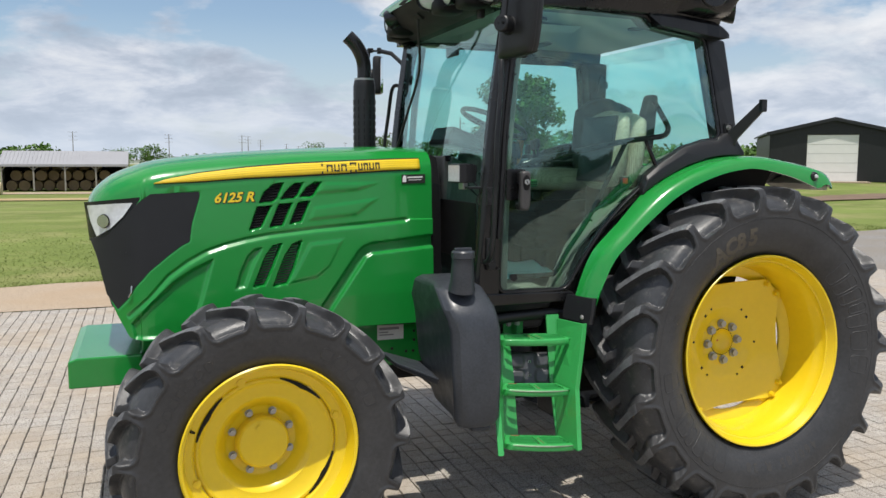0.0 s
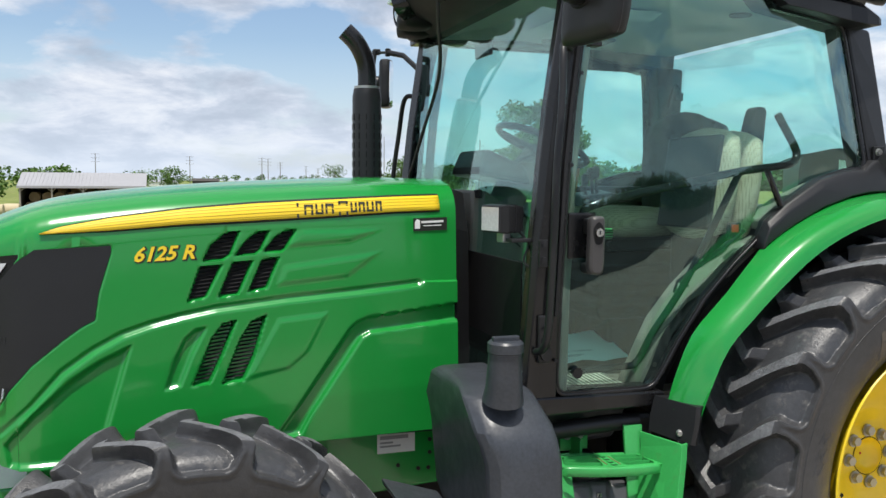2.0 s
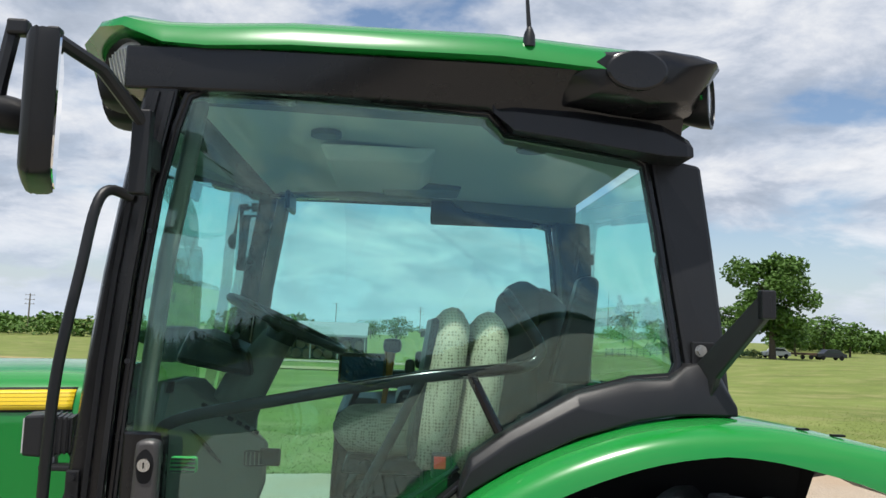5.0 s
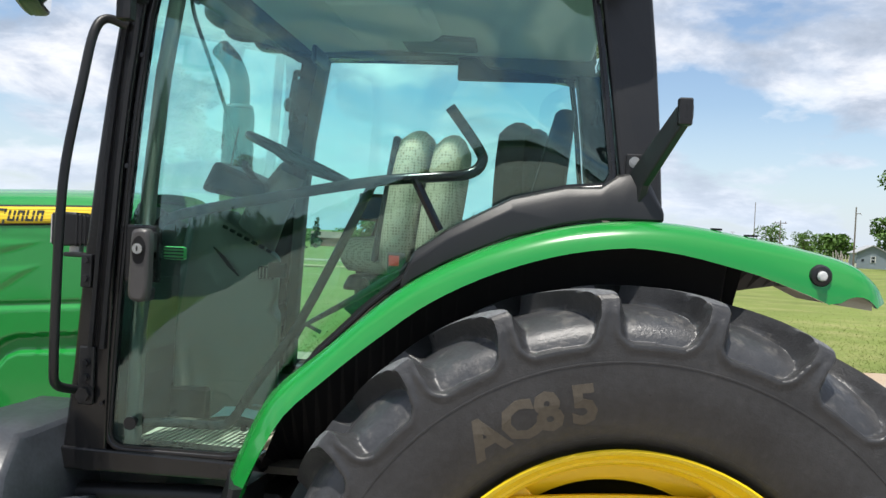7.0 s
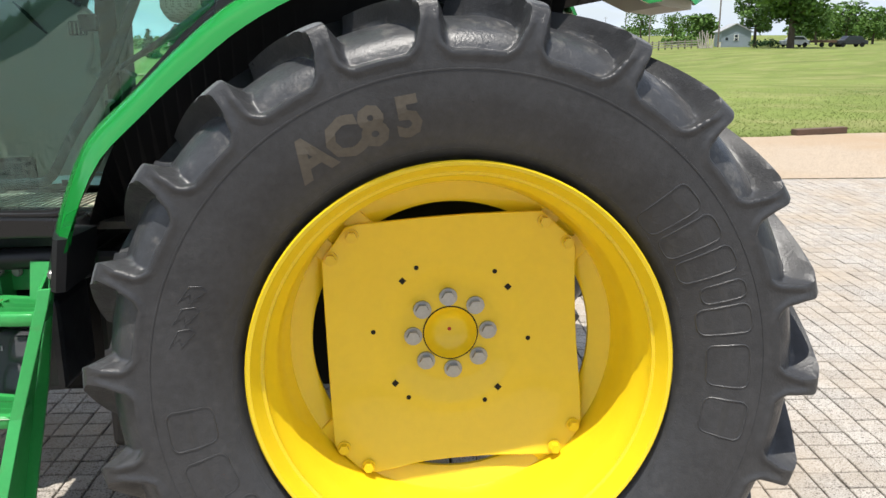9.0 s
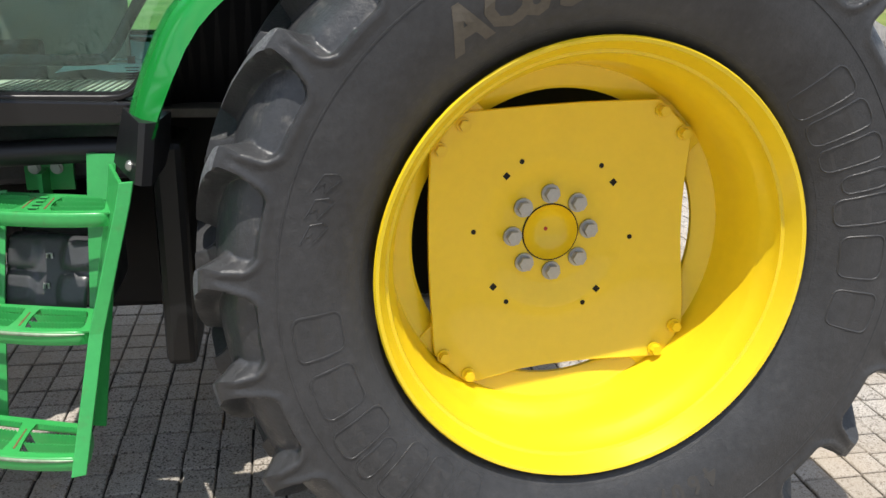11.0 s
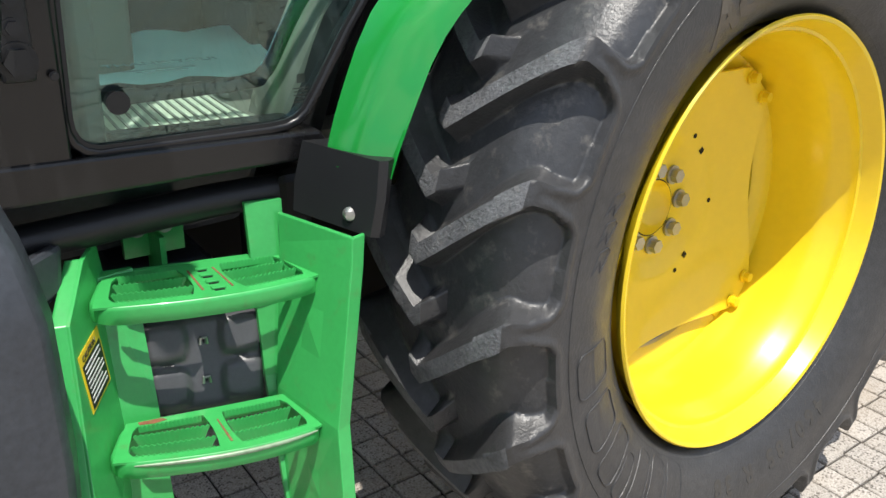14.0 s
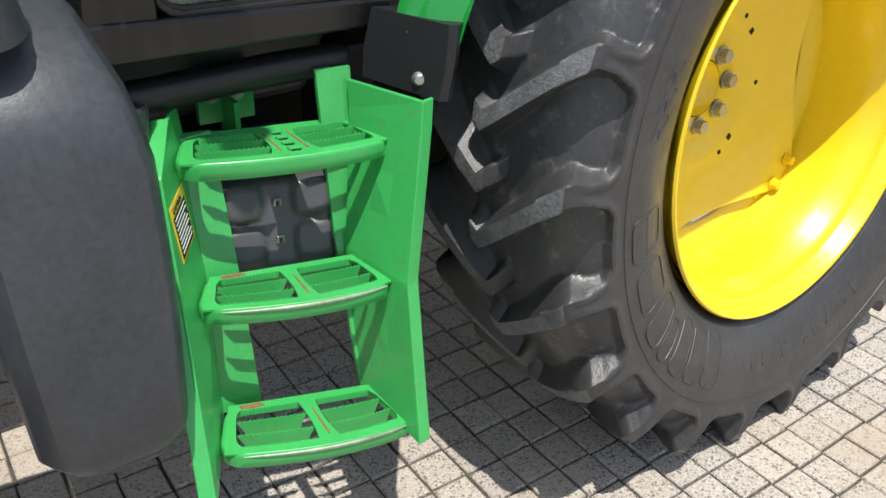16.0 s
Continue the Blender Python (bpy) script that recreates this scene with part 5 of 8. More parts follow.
# outside mirrors
def mirror_unit(s):
    hold = new("outside_mirror")
    hold.parent = tractor
    tagged(hold, "large black outside mirror on a bracket")
    c = Vector((-1.442, s * 1.188, 2.430))
    w = Vector((0.342, s * 0.94, 0)).normalized()
    nrm = Vector((-0.94, s * 0.342, 0)).normalized()
    up = Vector((0, 0, 1)) + w * 0.12
    face = smooth2([(-0.104, -0.118), (-0.070, -0.140), (0.080, -0.130), (0.110, -0.105), (0.116, 0.0), (0.112, 0.122), (0.085, 0.142), (-0.080, 0.126), (-0.106, 0.104), (-0.110, 0.0)], 4, True)
    part("housing", loft([[tuple(c + w * (a * kx) + up * (b * kz) + nrm * d) for a, b in face] for d, kx, kz in
                          ((0.016, 0.55, 0.66), (0.014, 0.84, 0.88), (0.007, 0.96, 0.97), (-0.002, 1.0, 1.0), (-0.007, 0.985, 0.988), (-0.012, 1.0, 1.0), (-0.034, 0.99, 0.985), (-0.042, 0.95, 0.955))]), BLACK, hold, smooth=40)
    gl = [(a * 0.90, b * 0.91) for a, b in face]
    part("mirror_glass", loft([[tuple(c + w * a + up * b + nrm * -0.0425) for a, b in gl], [tuple(c + w * a + up * b + nrm * -0.046) for a, b in gl]]), MIRROR, hold, "silver mirror glass")
    root, ball = c + w * -0.035 + nrm * 0.012, c + w * -0.022 + nrm * 0.080 + Vector((0, 0, 0.004))
    part("swivel_socket", tube([tuple(root), tuple(root + nrm * 0.008)], 0.045, 20, radii=[0.048, 0.040]), DARK, hold, smooth=30)
    part("swivel", tube([tuple(root), tuple(root.lerp(ball, 0.4)), tuple(root.lerp(ball, 0.92)), tuple(ball)], 0.036, 20, radii=[0.033, 0.037, 0.038, 0.033]), BLACK, hold, smooth=40)
    for k in (-1, 1):
        part("swivel_screw", tube([tuple(ball + w * 0.014 * k - nrm * 0.002), tuple(ball + w * 0.014 * k + nrm * 0.003)], 0.007, 10), DARK, hold)
    foot, head = ball + Vector((0.014, 0, 0.02)), Vector((-1.490, s * 1.190, 2.604))
    part("mirror_post", tube([tuple(foot), tuple(foot.lerp(head, 0.3)), tuple(head)], 0.014, 8, radii=[0.017, 0.015, 0.015]), BLACK, hold)
    part("post_head", boxes((tuple(head + Vector((0.012, s * 0.006, -0.004))), (0.040, 0.030, 0.032))), BLACK, hold, bevel=0.006)
    part("swivel_bolt", tube([tuple(head + Vector((0.02, 0, -0.008))), tuple(head + Vector((0.07, s * -0.03, -0.008)))], 0.008, 8), BOLT_DARK, hold)
    a0, a1 = head + Vector((0.066, s * -0.03, -0.008)), Vector((-1.305, s * 0.955, 2.48))
    part("arm_clamp", boxes((tuple(a0), (0.026, 0.030, 0.042))), BLACK, hold, bevel=0.005)
    part("mirror_arm", tube([tuple(a0), tuple(a0.lerp(a1, 0.5) + Vector((0, 0, 0.03))), tuple(a1)], 0.015, 8), BLACK, hold)
    part("mirror_bracket", boxes(((-1.305, s * 0.950, 2.415), (0.04, 0.035, 0.19)), ((-1.302, s * 0.905, 2.42), (0.035, 0.08, 0.07))), BLACK, hold, bevel=0.004)
    part("bracket_bolt", bolt(0.009, 0.006, (-1.31, s * 0.905, 2.42)) if s < 0 else bolt(0.009, 0.006, (-1.31, 0.86, 2.42)), STEEL, hold)


mirror_unit(-1)
mirror_unit(1)

# grab rail outside the front post, and one on the far side
for s in (-1, 1):
    part("grab_rail", tube(curve_pts([(-1.345, s * 0.865, 2.325), (-1.385, s * 0.90, 2.335), (-1.402, s * 0.93, 2.29), (-1.415, s * 0.955, 2.15), (-1.438, s * 0.975, 1.95), (-1.445, s * 0.98, 1.80), (-1.45, s * 0.975, 1.60), (-1.455, s * 0.965, 1.42), (-1.46, s * 0.94, 1.36), (-1.45, s * 0.865, 1.335)], 5), 0.0125, 10),
         BLACK, tractor, "black tubular grab rail", smooth=60)
part("rail_foot", boxes(((-1.42, -0.862, 1.375), (0.045, 0.012, 0.16))), BLACK, tractor, bevel=0.005)
for z in (1.41, 1.37):
    part("rail_bolt", bolt(0.010, 0.010, (-1.42, -0.868, z)), BOLT_DARK, tractor)
part("rail_knob", bolt(0.020, 0.016, (-1.42, -0.868, 1.325)), BLACK, tractor)
part("post_light_bracket", boxes(((-1.475, -0.80, 1.70), (0.10, 0.05, 0.012)), ((-1.43, -0.865, 1.66), (0.03, 0.012, 0.09))), BLACK, tractor, bevel=0.003)
for z in (1.69, 1.64):
    part("hinge_bolt", bolt(0.009, 0.008, (-1.43, -0.871, z)), BOLT_DARK, tractor)
wl_ob = new("square_work_lamp")
wl_ob.parent = tractor
wl_ob.matrix_world = Matrix.Translation((-1.525, -0.755, 1.770)) @ Matrix.Rotation(radians(14), 4, "Z")
tagged(wl_ob, "square black work lamp on a bracket")
part("housing", loft([[(-0.055, a * 0.052, b * 0.045) for a, b in ((-1, -1), (1, -1), (1, 1), (-1, 1))], [(-0.02, a * 0.055, b * 0.048) for a, b in ((-1, -1), (1, -1), (1, 1), (-1, 1))], [(0.045, a * 0.045, b * 0.040) for a, b in ((-1, -1), (1, -1), (1, 1), (-1, 1))]]), BLACK, wl_ob, bevel=0.005)
for k in range(4):
    part("cooling_fin", boxes(((0.012 + 0.011 * k, 0, 0), (0.004, 0.106 - 0.004 * k, 0.094 - 0.004 * k))), BLACK, wl_ob)
part("lens", boxes(((-0.056, 0, 0), (0.004, 0.092, 0.078))), LENS, wl_ob, "clear square lens")
part("lamp_foot", boxes(((0, 0, -0.062), (0.03, 0.04, 0.035))), STEEL, wl_ob, bevel=0.004)
part("lamp_cable", tube(curve_pts([(-1.49, -0.76, 1.74), (-1.45, -0.79, 1.69), (-1.47, -0.80, 1.63), (-1.44, -0.82, 1.60)], 4), 0.004, 6), BLACK, tractor)

# door furniture
HANDLE = mat("handle_plastic", (0.055, 0.052, 0.052), 0.42, vary=0.15, grain=160, bump=0.1, bump_scale=200)
part("handle_plate", boxes(((-1.280, -0.846, 1.715), (0.105, 0.014, 0.155))), GLOSSBLACK, left_door, bevel=0.008)
hd = smooth2([(-1.283, 1.762), (-1.274, 1.780), (-1.243, 1.782), (-1.232, 1.764), (-1.231, 1.68), (-1.233, 1.615), (-1.244, 1.590), (-1.276, 1.592), (-1.287, 1.615), (-1.285, 1.69)], 3, True)
part("door_handle", prism(hd, -0.922, -0.882), HANDLE, left_door, "dark grey pull handle with lock", bevel=0.010, smooth=40)
hole = smooth2([(-1.276, 1.745), (-1.258, 1.764), (-1.241, 1.745), (-1.240, 1.715), (-1.248, 1.692), (-1.268, 1.692), (-1.276, 1.715)], 3, True)
part("handle_recess", prism(hole, -0.9225, -0.915), DARK, left_door, smooth=40)
part("handle_foot", prism([(-1.282, 1.59), (-1.286, 1.625), (-1.236, 1.625), (-1.240, 1.59)], -0.895, -0.85), BLACK, left_door, bevel=0.006)
part("handle_head", prism([(-1.28, 1.72), (-1.28, 1.775), (-1.238, 1.775), (-1.236, 1.72)], -0.895, -0.85), BLACK, left_door, bevel=0.008)
lock = part("key_lock", tube([(-1.258, -0.918, 1.730), (-1.258, -0.932, 1.730)], 0.014, 20), CHROME, left_door, "bright key lock")
part("key_slot", boxes(((-1.258, -0.9325, 1.730), (0.003, 0.002, 0.012))), DARK, lock)
for k in range(4):
    part("latch_rib", boxes(((-1.192, -0.850, 1.7065 + 0.009 * k), (0.054, 0.006, 0.004))), DARK, left_door)
part("inside_latch", boxes(((-1.192, -0.838, 1.720), (0.06, 0.022, 0.036))), mat("green_latch", (0.05, 0.30, 0.08), 0.4), left_door, "green inside latch", bevel=0.006)
bar = curve_pts([(-1.268, -0.80, 1.735), (-1.258, -0.805, 1.785), (-1.23, -0.81, 1.812), (-1.10, -0.825, 1.848), (-0.69, -0.845, 1.930), (-0.50, -0.835, 1.955), (-0.41, -0.815, 1.968), (-0.375, -0.80, 2.0), (-0.387, -0.795, 2.04), (-0.466, -0.80, 2.145)], 5)
part("door_grab_bar", tube(bar, 0.0145, 12), BAR_BLACK, left_door, "black inner door bar", smooth=60)
part("bar_strut", tube([(-0.545, -0.845, 1.947), (-0.474, -0.845, 1.815)], 0.012, 8), BAR_BLACK, left_door)
part("bar_strut", tube(curve_pts([(-0.655, -0.84, 1.935), (-0.84, -0.815, 1.56), (-0.965, -0.80, 1.37), (-1.015, -0.80, 1.285), (-1.035, -0.80, 1.262), (-1.065, -0.805, 1.252), (-1.27, -0.815, 1.250)], 5), 0.0125, 10), BAR_BLACK, left_door)
part("gas_strut", tube([(-0.85, -0.76, 1.535), (-0.70, -0.755, 1.625), (-0.56, -0.75, 1.72)], 0.008, 8, radii=[0.006, 0.010, 0.010]), GLOSSBLACK, left_door)
part("strut_tie", tube([(-0.865, -0.77, 1.50), (-0.845, -0.76, 1.54), (-0.80, -0.76, 1.52)], 0.006, 6), GLOSSBLACK, left_door)
part("glass_knob", tube([(-1.292, -0.833, 1.252), (-1.292, -0.862, 1.252)], 0.018, 18, radii=[0.014, 0.018]), BLACK, left_door, smooth=30)
part("glass_mark", boxes(((-0.98, -0.8375, 1.256), (0.016, 0.001, 0.016))), INK, left_door)
for k in range(5):
    part("mark_line", boxes(((-0.98, -0.8375, 1.239 - 0.006 * k), (0.03 - 0.004 * (k % 2), 0.001, 0.002))), INK, left_door)
for x, z in ((-1.375, 1.30), (-1.378, 1.47), (-1.33, 1.95), (-1.30, 2.25)):
    part("post_screw", bolt(0.005, 0.004, (x, -0.862, z)), BOLT_DARK, tractor)

# fenders with trim
F_TOP = smooth2([(-0.950, 1.128), (-0.925, 1.21), (-0.86, 1.37), (-0.76, 1.48), (-0.65, 1.585), (-0.54, 1.675), (-0.42, 1.745), (-0.29, 1.80), (-0.15, 1.84), (0.0, 1.86), (0.13, 1.858), (0.27, 1.838), (0.40, 1.815), (0.52, 1.785), (0.575, 1.745), (0.60, 1.70)], 3)
for s in (-1, 1):
    secs = []
    for i, (x, z) in enumerate(F_TOP):
        a, b = F_TOP[max(i - 1, 0)], F_TOP[min(i + 1, len(F_TOP) - 1)]
        t = Vector((b[0] - a[0], b[1] - a[1])).normalized()
        nx, nz = -t.y, t.x
        if nz < 0:
            nx, nz = -nx, -nz
        lip = interp([(-0.95, 0.030), (-0.85, 0.055), (-0.6, 0.070), (0.0, 0.065), (0.3, 0.085), (0.5, 0.115), (0.6, 0.04)], x)
        inner = interp([(-0.95, 0.928), (-0.8, 0.910), (-0.6, 0.865), (-0.4, 0.80), (0.0, 0.62), (0.6, 0.58)], x)
        out = interp([(-0.95, 1.028), (-0.8, 1.02), (-0.4, 1.005), (0.6, 1.0)], x)
        prof = [(inner, 0.0), (out - 0.07, 0.0), (out - 0.025, -0.010), (out, -0.035), (out + 0.008, -lip), (out - 0.005, -lip), (out - 0.015, -0.04), (out - 0.04, -0.022), (out - 0.08, -0.014), (inner, -0.014)]
        skew = 0.37 * min(1.0, max(0.0, (-0.72 - x) / 0.2))
        secs.append([(x + nx * d - skew * max(0.0, out - yy), s * yy, z + nz * d) for yy, d in prof])
    fender = part("fender", loft(secs), GREEN, tractor, "green arched rear fender", smooth=45)
    lean_in(part("fender_trim", loft([[(x, s * 0.888, z), (x, s * 0.888, z + h * 0.7), (x, s * 0.870, z + h), (x, s * 0.82, z + h + 0.008), (x, s * 0.80, z)] for x, z, h in
                              [(-0.565, 1.655, 0.03), (-0.54, 1.68, 0.075), (-0.45, 1.735, 0.085), (-0.29, 1.808, 0.10), (-0.15, 1.848, 0.095), (-0.06, 1.862, 0.085), (-0.015, 1.865, 0.115), (0.03, 1.865, 0.125), (0.06, 1.865, 0.11), (0.10, 1.865, 0.03)]]),
         BLACK, tractor, "black plastic trim along the fender", smooth=40, bevel=0.005))
    # near-black sheet in place of the shade under the fender, out to its tail
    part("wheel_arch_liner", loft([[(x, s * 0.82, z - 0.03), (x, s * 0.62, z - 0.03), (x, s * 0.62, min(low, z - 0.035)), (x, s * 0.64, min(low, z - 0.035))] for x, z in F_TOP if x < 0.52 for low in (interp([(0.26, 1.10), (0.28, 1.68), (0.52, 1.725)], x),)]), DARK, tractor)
    part("fender_stay", loft([[(x, s * 0.96, z - 0.045 - h), (x, s * 0.96, z - 0.04), (x, s * 0.62, z - 0.04), (x, s * 0.62, z - 0.05 - h)] for x, z, h in ((0.43, 1.805, 0.045), (0.50, 1.788, 0.06), (0.57, 1.74, 0.02))]), CAB_TAN, tractor, "dusty fender underside")
    part("drain_slot", boxes((*span(0.20, 0.225, s * 0.93, s * 0.915, 1.848, 1.853),)), DARK, tractor)
    part("drain_slot", boxes((*span(0.28, 0.31, s * 0.93, s * 0.915, 1.836, 1.841),)), DARK, tractor)
boot = loft([[(-1.000, -0.876, 1.158), (-0.995, -0.892, 1.158), (-0.944, -1.035, 1.154), (-0.930, -1.042, 1.154), (-0.912, -1.03, 1.153), (-0.90, -0.87, 1.15)],
             [(-1.018, -0.876, 1.09), (-1.010, -0.894, 1.09), (-0.952, -1.040, 1.09), (-0.938, -1.046, 1.09), (-0.920, -1.03, 1.09), (-0.905, -0.87, 1.09)],
             [(-1.028, -0.888, 1.040), (-1.020, -0.906, 1.038), (-0.962, -1.036, 1.026), (-0.948, -1.042, 1.024), (-0.930, -1.03, 1.022), (-0.92, -0.88, 1.03)]])
part("fender_boot", boot, BLACK, tractor, "black rubber boot at the fender foot", smooth=40)
part("boot_rivet", lathe([(0, -0.008), (0.008, -0.007), (0.013, 0.0), (0.013, 0.004)], 16, (-0.985, -0.985, 1.052)), STEEL, tractor, smooth=40)
bpy.data.objects["boot_rivet"].matrix_world = Matrix.Translation((-0.975, -0.993, 1.055)) @ Matrix.Rotation(radians(-28), 4, "Z") @ Matrix.Translation((0.985, 0.985, -1.052))
tail = part("tail_lamp", lathe([(0, -0.018), (0.010, -0.016), (0.014, -0.008), (0.022, -0.006), (0.026, 0.0), (0.027, 0.01)], 24, (0.436, -1.004, 1.752)), BLACK, tractor, "round fender lamp", smooth=30)
part("tail_bulb", lathe([(0, -0.022), (0.009, -0.020), (0.012, -0.014)], 16, (0.436, -1.004, 1.752)), LENS, tail, smooth=40)
part("rear_arm", prism([(0.010, 1.93), (0.018, 1.985), (0.142, 2.145), (0.170, 2.150), (0.170, 2.115), (0.062, 1.955), (0.050, 1.90), (0.020, 1.87)], -0.90, -0.875), BLACK, tractor, "black implement arm at the rear post", bevel=0.004)
bpy.data.objects["rear_arm"].matrix_world = Matrix.Translation((0.02, -0.79, 2.0)) @ Matrix.Rotation(radians(-56), 4, "Z") @ Matrix.Diagonal((1.33, 1, 1, 1)) @ Matrix.Translation((-0.02, 0.887, -2.0))
part("arm_pad", boxes(((0.120, -0.945, 2.13), (0.034, 0.030, 0.066))), BLACK, tractor, bevel=0.004)
part("arm_bracket", boxes(((0.030, -0.784, 1.965), (0.055, 0.014, 0.15))), BLACK, tractor, bevel=0.003)
for z in (2.018, 1.913):
    part("arm_bolt", bolt(0.011, 0.012, (0.024, -0.79 - (2.018 - z) * 0.2, z)), STEEL, tractor)

# fuel tank with filler neck
TK = [(0.60, -1.665, -1.49, -1.150, -0.80), (0.64, -1.685, -1.475, -1.165, -0.72), (0.85, -1.695, -1.465, -1.165, -0.60), (1.05, -1.700, -1.465, -1.150, -0.55), (1.11, -1.715, -1.475, -1.140, -0.55), (1.15, -1.728, -1.483, -1.122, -0.55), (1.235, -1.730, -1.51, -1.02, -0.58), (1.255, -1.71, -1.54, -0.93, -0.62)]
secs = []
for z, x0, x1, y0, y1 in TK:
    wide = interp([(0.60, -0.03), (0.78, 0.0), (0.90, 0.025), (1.2, 0.0), (1.31, -0.02)], z)
    secs.append([(x0 - wide, y1, z), (x0 - wide * 0.75, y0 + 0.22, z), (x0 - 0.015, y0 + 0.05, z), (x0 + 0.015, y0 + 0.012, z), (x0 + 0.05, y0, z), (x1 - 0.05, y0 + 0.004, z), (x1 - 0.015, y0 + 0.02, z), (x1, y0 + 0.06, z), (x1, y1, z)])
tank = part("fuel_tank", loft(secs), TANK, tractor, "black moulded plastic fuel tank", smooth=32, bevel=0.010)
part("tank_skirt", boxes((*span(-1.62, -1.52, -1.13, -0.98, 0.575, 0.605),)), TANK, tank, bevel=0.012)
part("tank_wing", loft([[(-1.90, -0.85, 0.84), (-1.72, -0.95, 0.76), (-1.70, -0.60, 0.76), (-1.90, -0.60, 0.84)], [(-1.91, -0.86, 0.87), (-1.72, -0.97, 0.80), (-1.70, -0.60, 0.80), (-1.91, -0.60, 0.87)]]), TANK, tank, bevel=0.01)
part("filler_neck", tube([(-1.645, -1.055, 1.235), (-1.646, -1.065, 1.28), (-1.648, -1.075, 1.39)], 0.055, 24, radii=[0.064, 0.056, 0.050]), TANK, tank, smooth=40)
cap = part("filler_cap", lathe([(0, 0.0), (0.048, 0.0), (0.054, 0.004), (0.054, 0.030), (0.048, 0.037), (0, 0.037)], 28), TANK, tank, smooth=30)
cap.matrix_world = Matrix.Translation((-1.648, -1.077, 1.385)) @ Matrix.Rotation(radians(90), 4, "X")
part("cap_grip", boxes(((-1.648, -1.077, 1.425), (0.085, 0.018, 0.022))), TANK, tank, bevel=0.004)
part("sill_pipe", tube(curve_pts([(-1.50, -0.79, 1.03), (-1.35, -0.785, 1.035), (-1.15, -0.785, 1.045), (-1.02, -0.80, 1.05)], 4), 0.030, 14), BLACK, tractor, smooth=50)
part("cab_undertray", loft([[(-1.50, -0.70, 1.112), (-0.98, -0.70, 1.112), (-0.98, -0.30, 1.112), (-1.50, -0.30, 1.112)], [(-1.46, -0.64, 0.92), (-1.02, -0.64, 0.94), (-1.02, -0.30, 0.94), (-1.46, -0.30, 0.92)]]), TANK, tractor, bevel=0.02)
part("tank_strap", loft([[(-1.47, -0.92, 1.05), (-1.40, -0.86, 1.05), (-1.40, -0.80, 1.03), (-1.49, -0.85, 1.02)], [(-1.45, -0.90, 0.96), (-1.41, -0.87, 0.97), (-1.41, -0.80, 0.96), (-1.47, -0.84, 0.95)]]), TANK, tractor, bevel=0.01)
part("side_box", boxes((*span(-1.30, -1.10, -0.70, -0.45, 0.62, 0.90),)), TANK, tractor, bevel=0.02)
part("rear_mudflap", boxes((*span(-0.98, -0.90, -0.72, -0.50, 0.45, 1.05),)), BLACK, tractor, bevel=0.02)

# boarding ladder
stair = new("boarding_ladder")
stair.parent = tractor
tagged(stair, "green three-tread boarding ladder with worn edges")
# each tread: height at its front-wheel end and its rear end, then the back and front corners in plan
TREADS = [(0.953, 0.951, (-1.338, -0.790), (-1.038, -0.845), (-1.016, -0.978), (-1.392, -0.906)),
          (0.727, 0.716, (-1.358, -0.895), (-1.079, -0.940), (-1.068, -1.066), (-1.412, -0.990)),
          (0.484, 0.472, (-1.372, -0.955), (-1.096, -1.030), (-1.084, -1.165), (-1.432, -1.075))]
SR = [(1.030, (-1.042, -0.858), (-0.990, -1.032)), (0.98, (-1.046, -0.87), (-1.000, -1.044)), (0.725, (-1.088, -0.92), (-1.064, -1.104)), (0.455, (-1.11, -1.00), (-1.104, -1.212))]
SL = [(1.005, (-1.335, -0.765), (-1.372, -0.835)), (0.95, (-1.33, -0.77), (-1.425, -0.941)), (0.72, (-1.352, -0.87), (-1.445, -1.036)), (0.455, (-1.37, -0.93), (-1.472, -1.160))]


def tilted_plate(rows, thick):
    secs = []
    for z, a, b in rows:
        d = Vector((b[0] - a[0], b[1] - a[1], 0)).normalized()
        nrm = Vector((-d.y, d.x, 0)) * thick / 2
        a3, b3 = Vector((*a, z)), Vector((*b, z))
        secs.append([tuple(a3 + nrm), tuple(b3 + nrm), tuple(b3 - nrm), tuple(a3 - nrm)])
    return loft(secs)


part("stringer", tilted_plate(SR, 0.008), GREEN_STEP, stair, bevel=0.002)
part("stringer", tilted_plate(SL, 0.008), GREEN_STEP, stair, bevel=0.002)
part("stringer_lip", loft([[(b[0] + dx, b[1] + dy, z) for dx, dy in ((-0.004, -0.002), (0.024, 0.006), (0.024, 0.014), (-0.004, 0.006))] for z, a, b in SR]), GREEN_STEP, stair, bevel=0.002)
part("stringer_lip", loft([[(b[0] + dx, b[1] + dy, z) for dx, dy in ((0.0, 0.0), (-0.022, 0.005), (-0.022, 0.012), (0.0, 0.008))] for z, a, b in SL]), GREEN_STEP, stair, bevel=0.002)
for x0, x1, x2, x3 in ((-1.345, -1.285, -1.375, -1.30), (-1.095, -1.030, -1.115, -1.075)):
    front = x0 < -1.2
    top = 0.955 if front else 1.048
    part("back_strip", loft([[(x0, -0.805 if front else -0.835, top), (x1, -0.795 if front else -0.845, top), (x1, -0.788 if front else -0.835, top), (x0, -0.778 if front else -0.825, top)],
                             [((x0 + x2) / 2, -0.870 if front else -0.905, 0.74), ((x1 + x3) / 2, -0.880 if front else -0.915, 0.74), ((x1 + x3) / 2, -0.872 if front else -0.905, 0.74), ((x0 + x2) / 2, -0.862 if front else -0.895, 0.74)],
                             [(x2, -0.945 if front else -1.01, 0.46), (x3, -0.955 if front else -1.02, 0.46), (x3, -0.947 if front else -1.01, 0.46), (x2, -0.937 if front else -1.00, 0.46)]]), GREEN_STEP, stair)
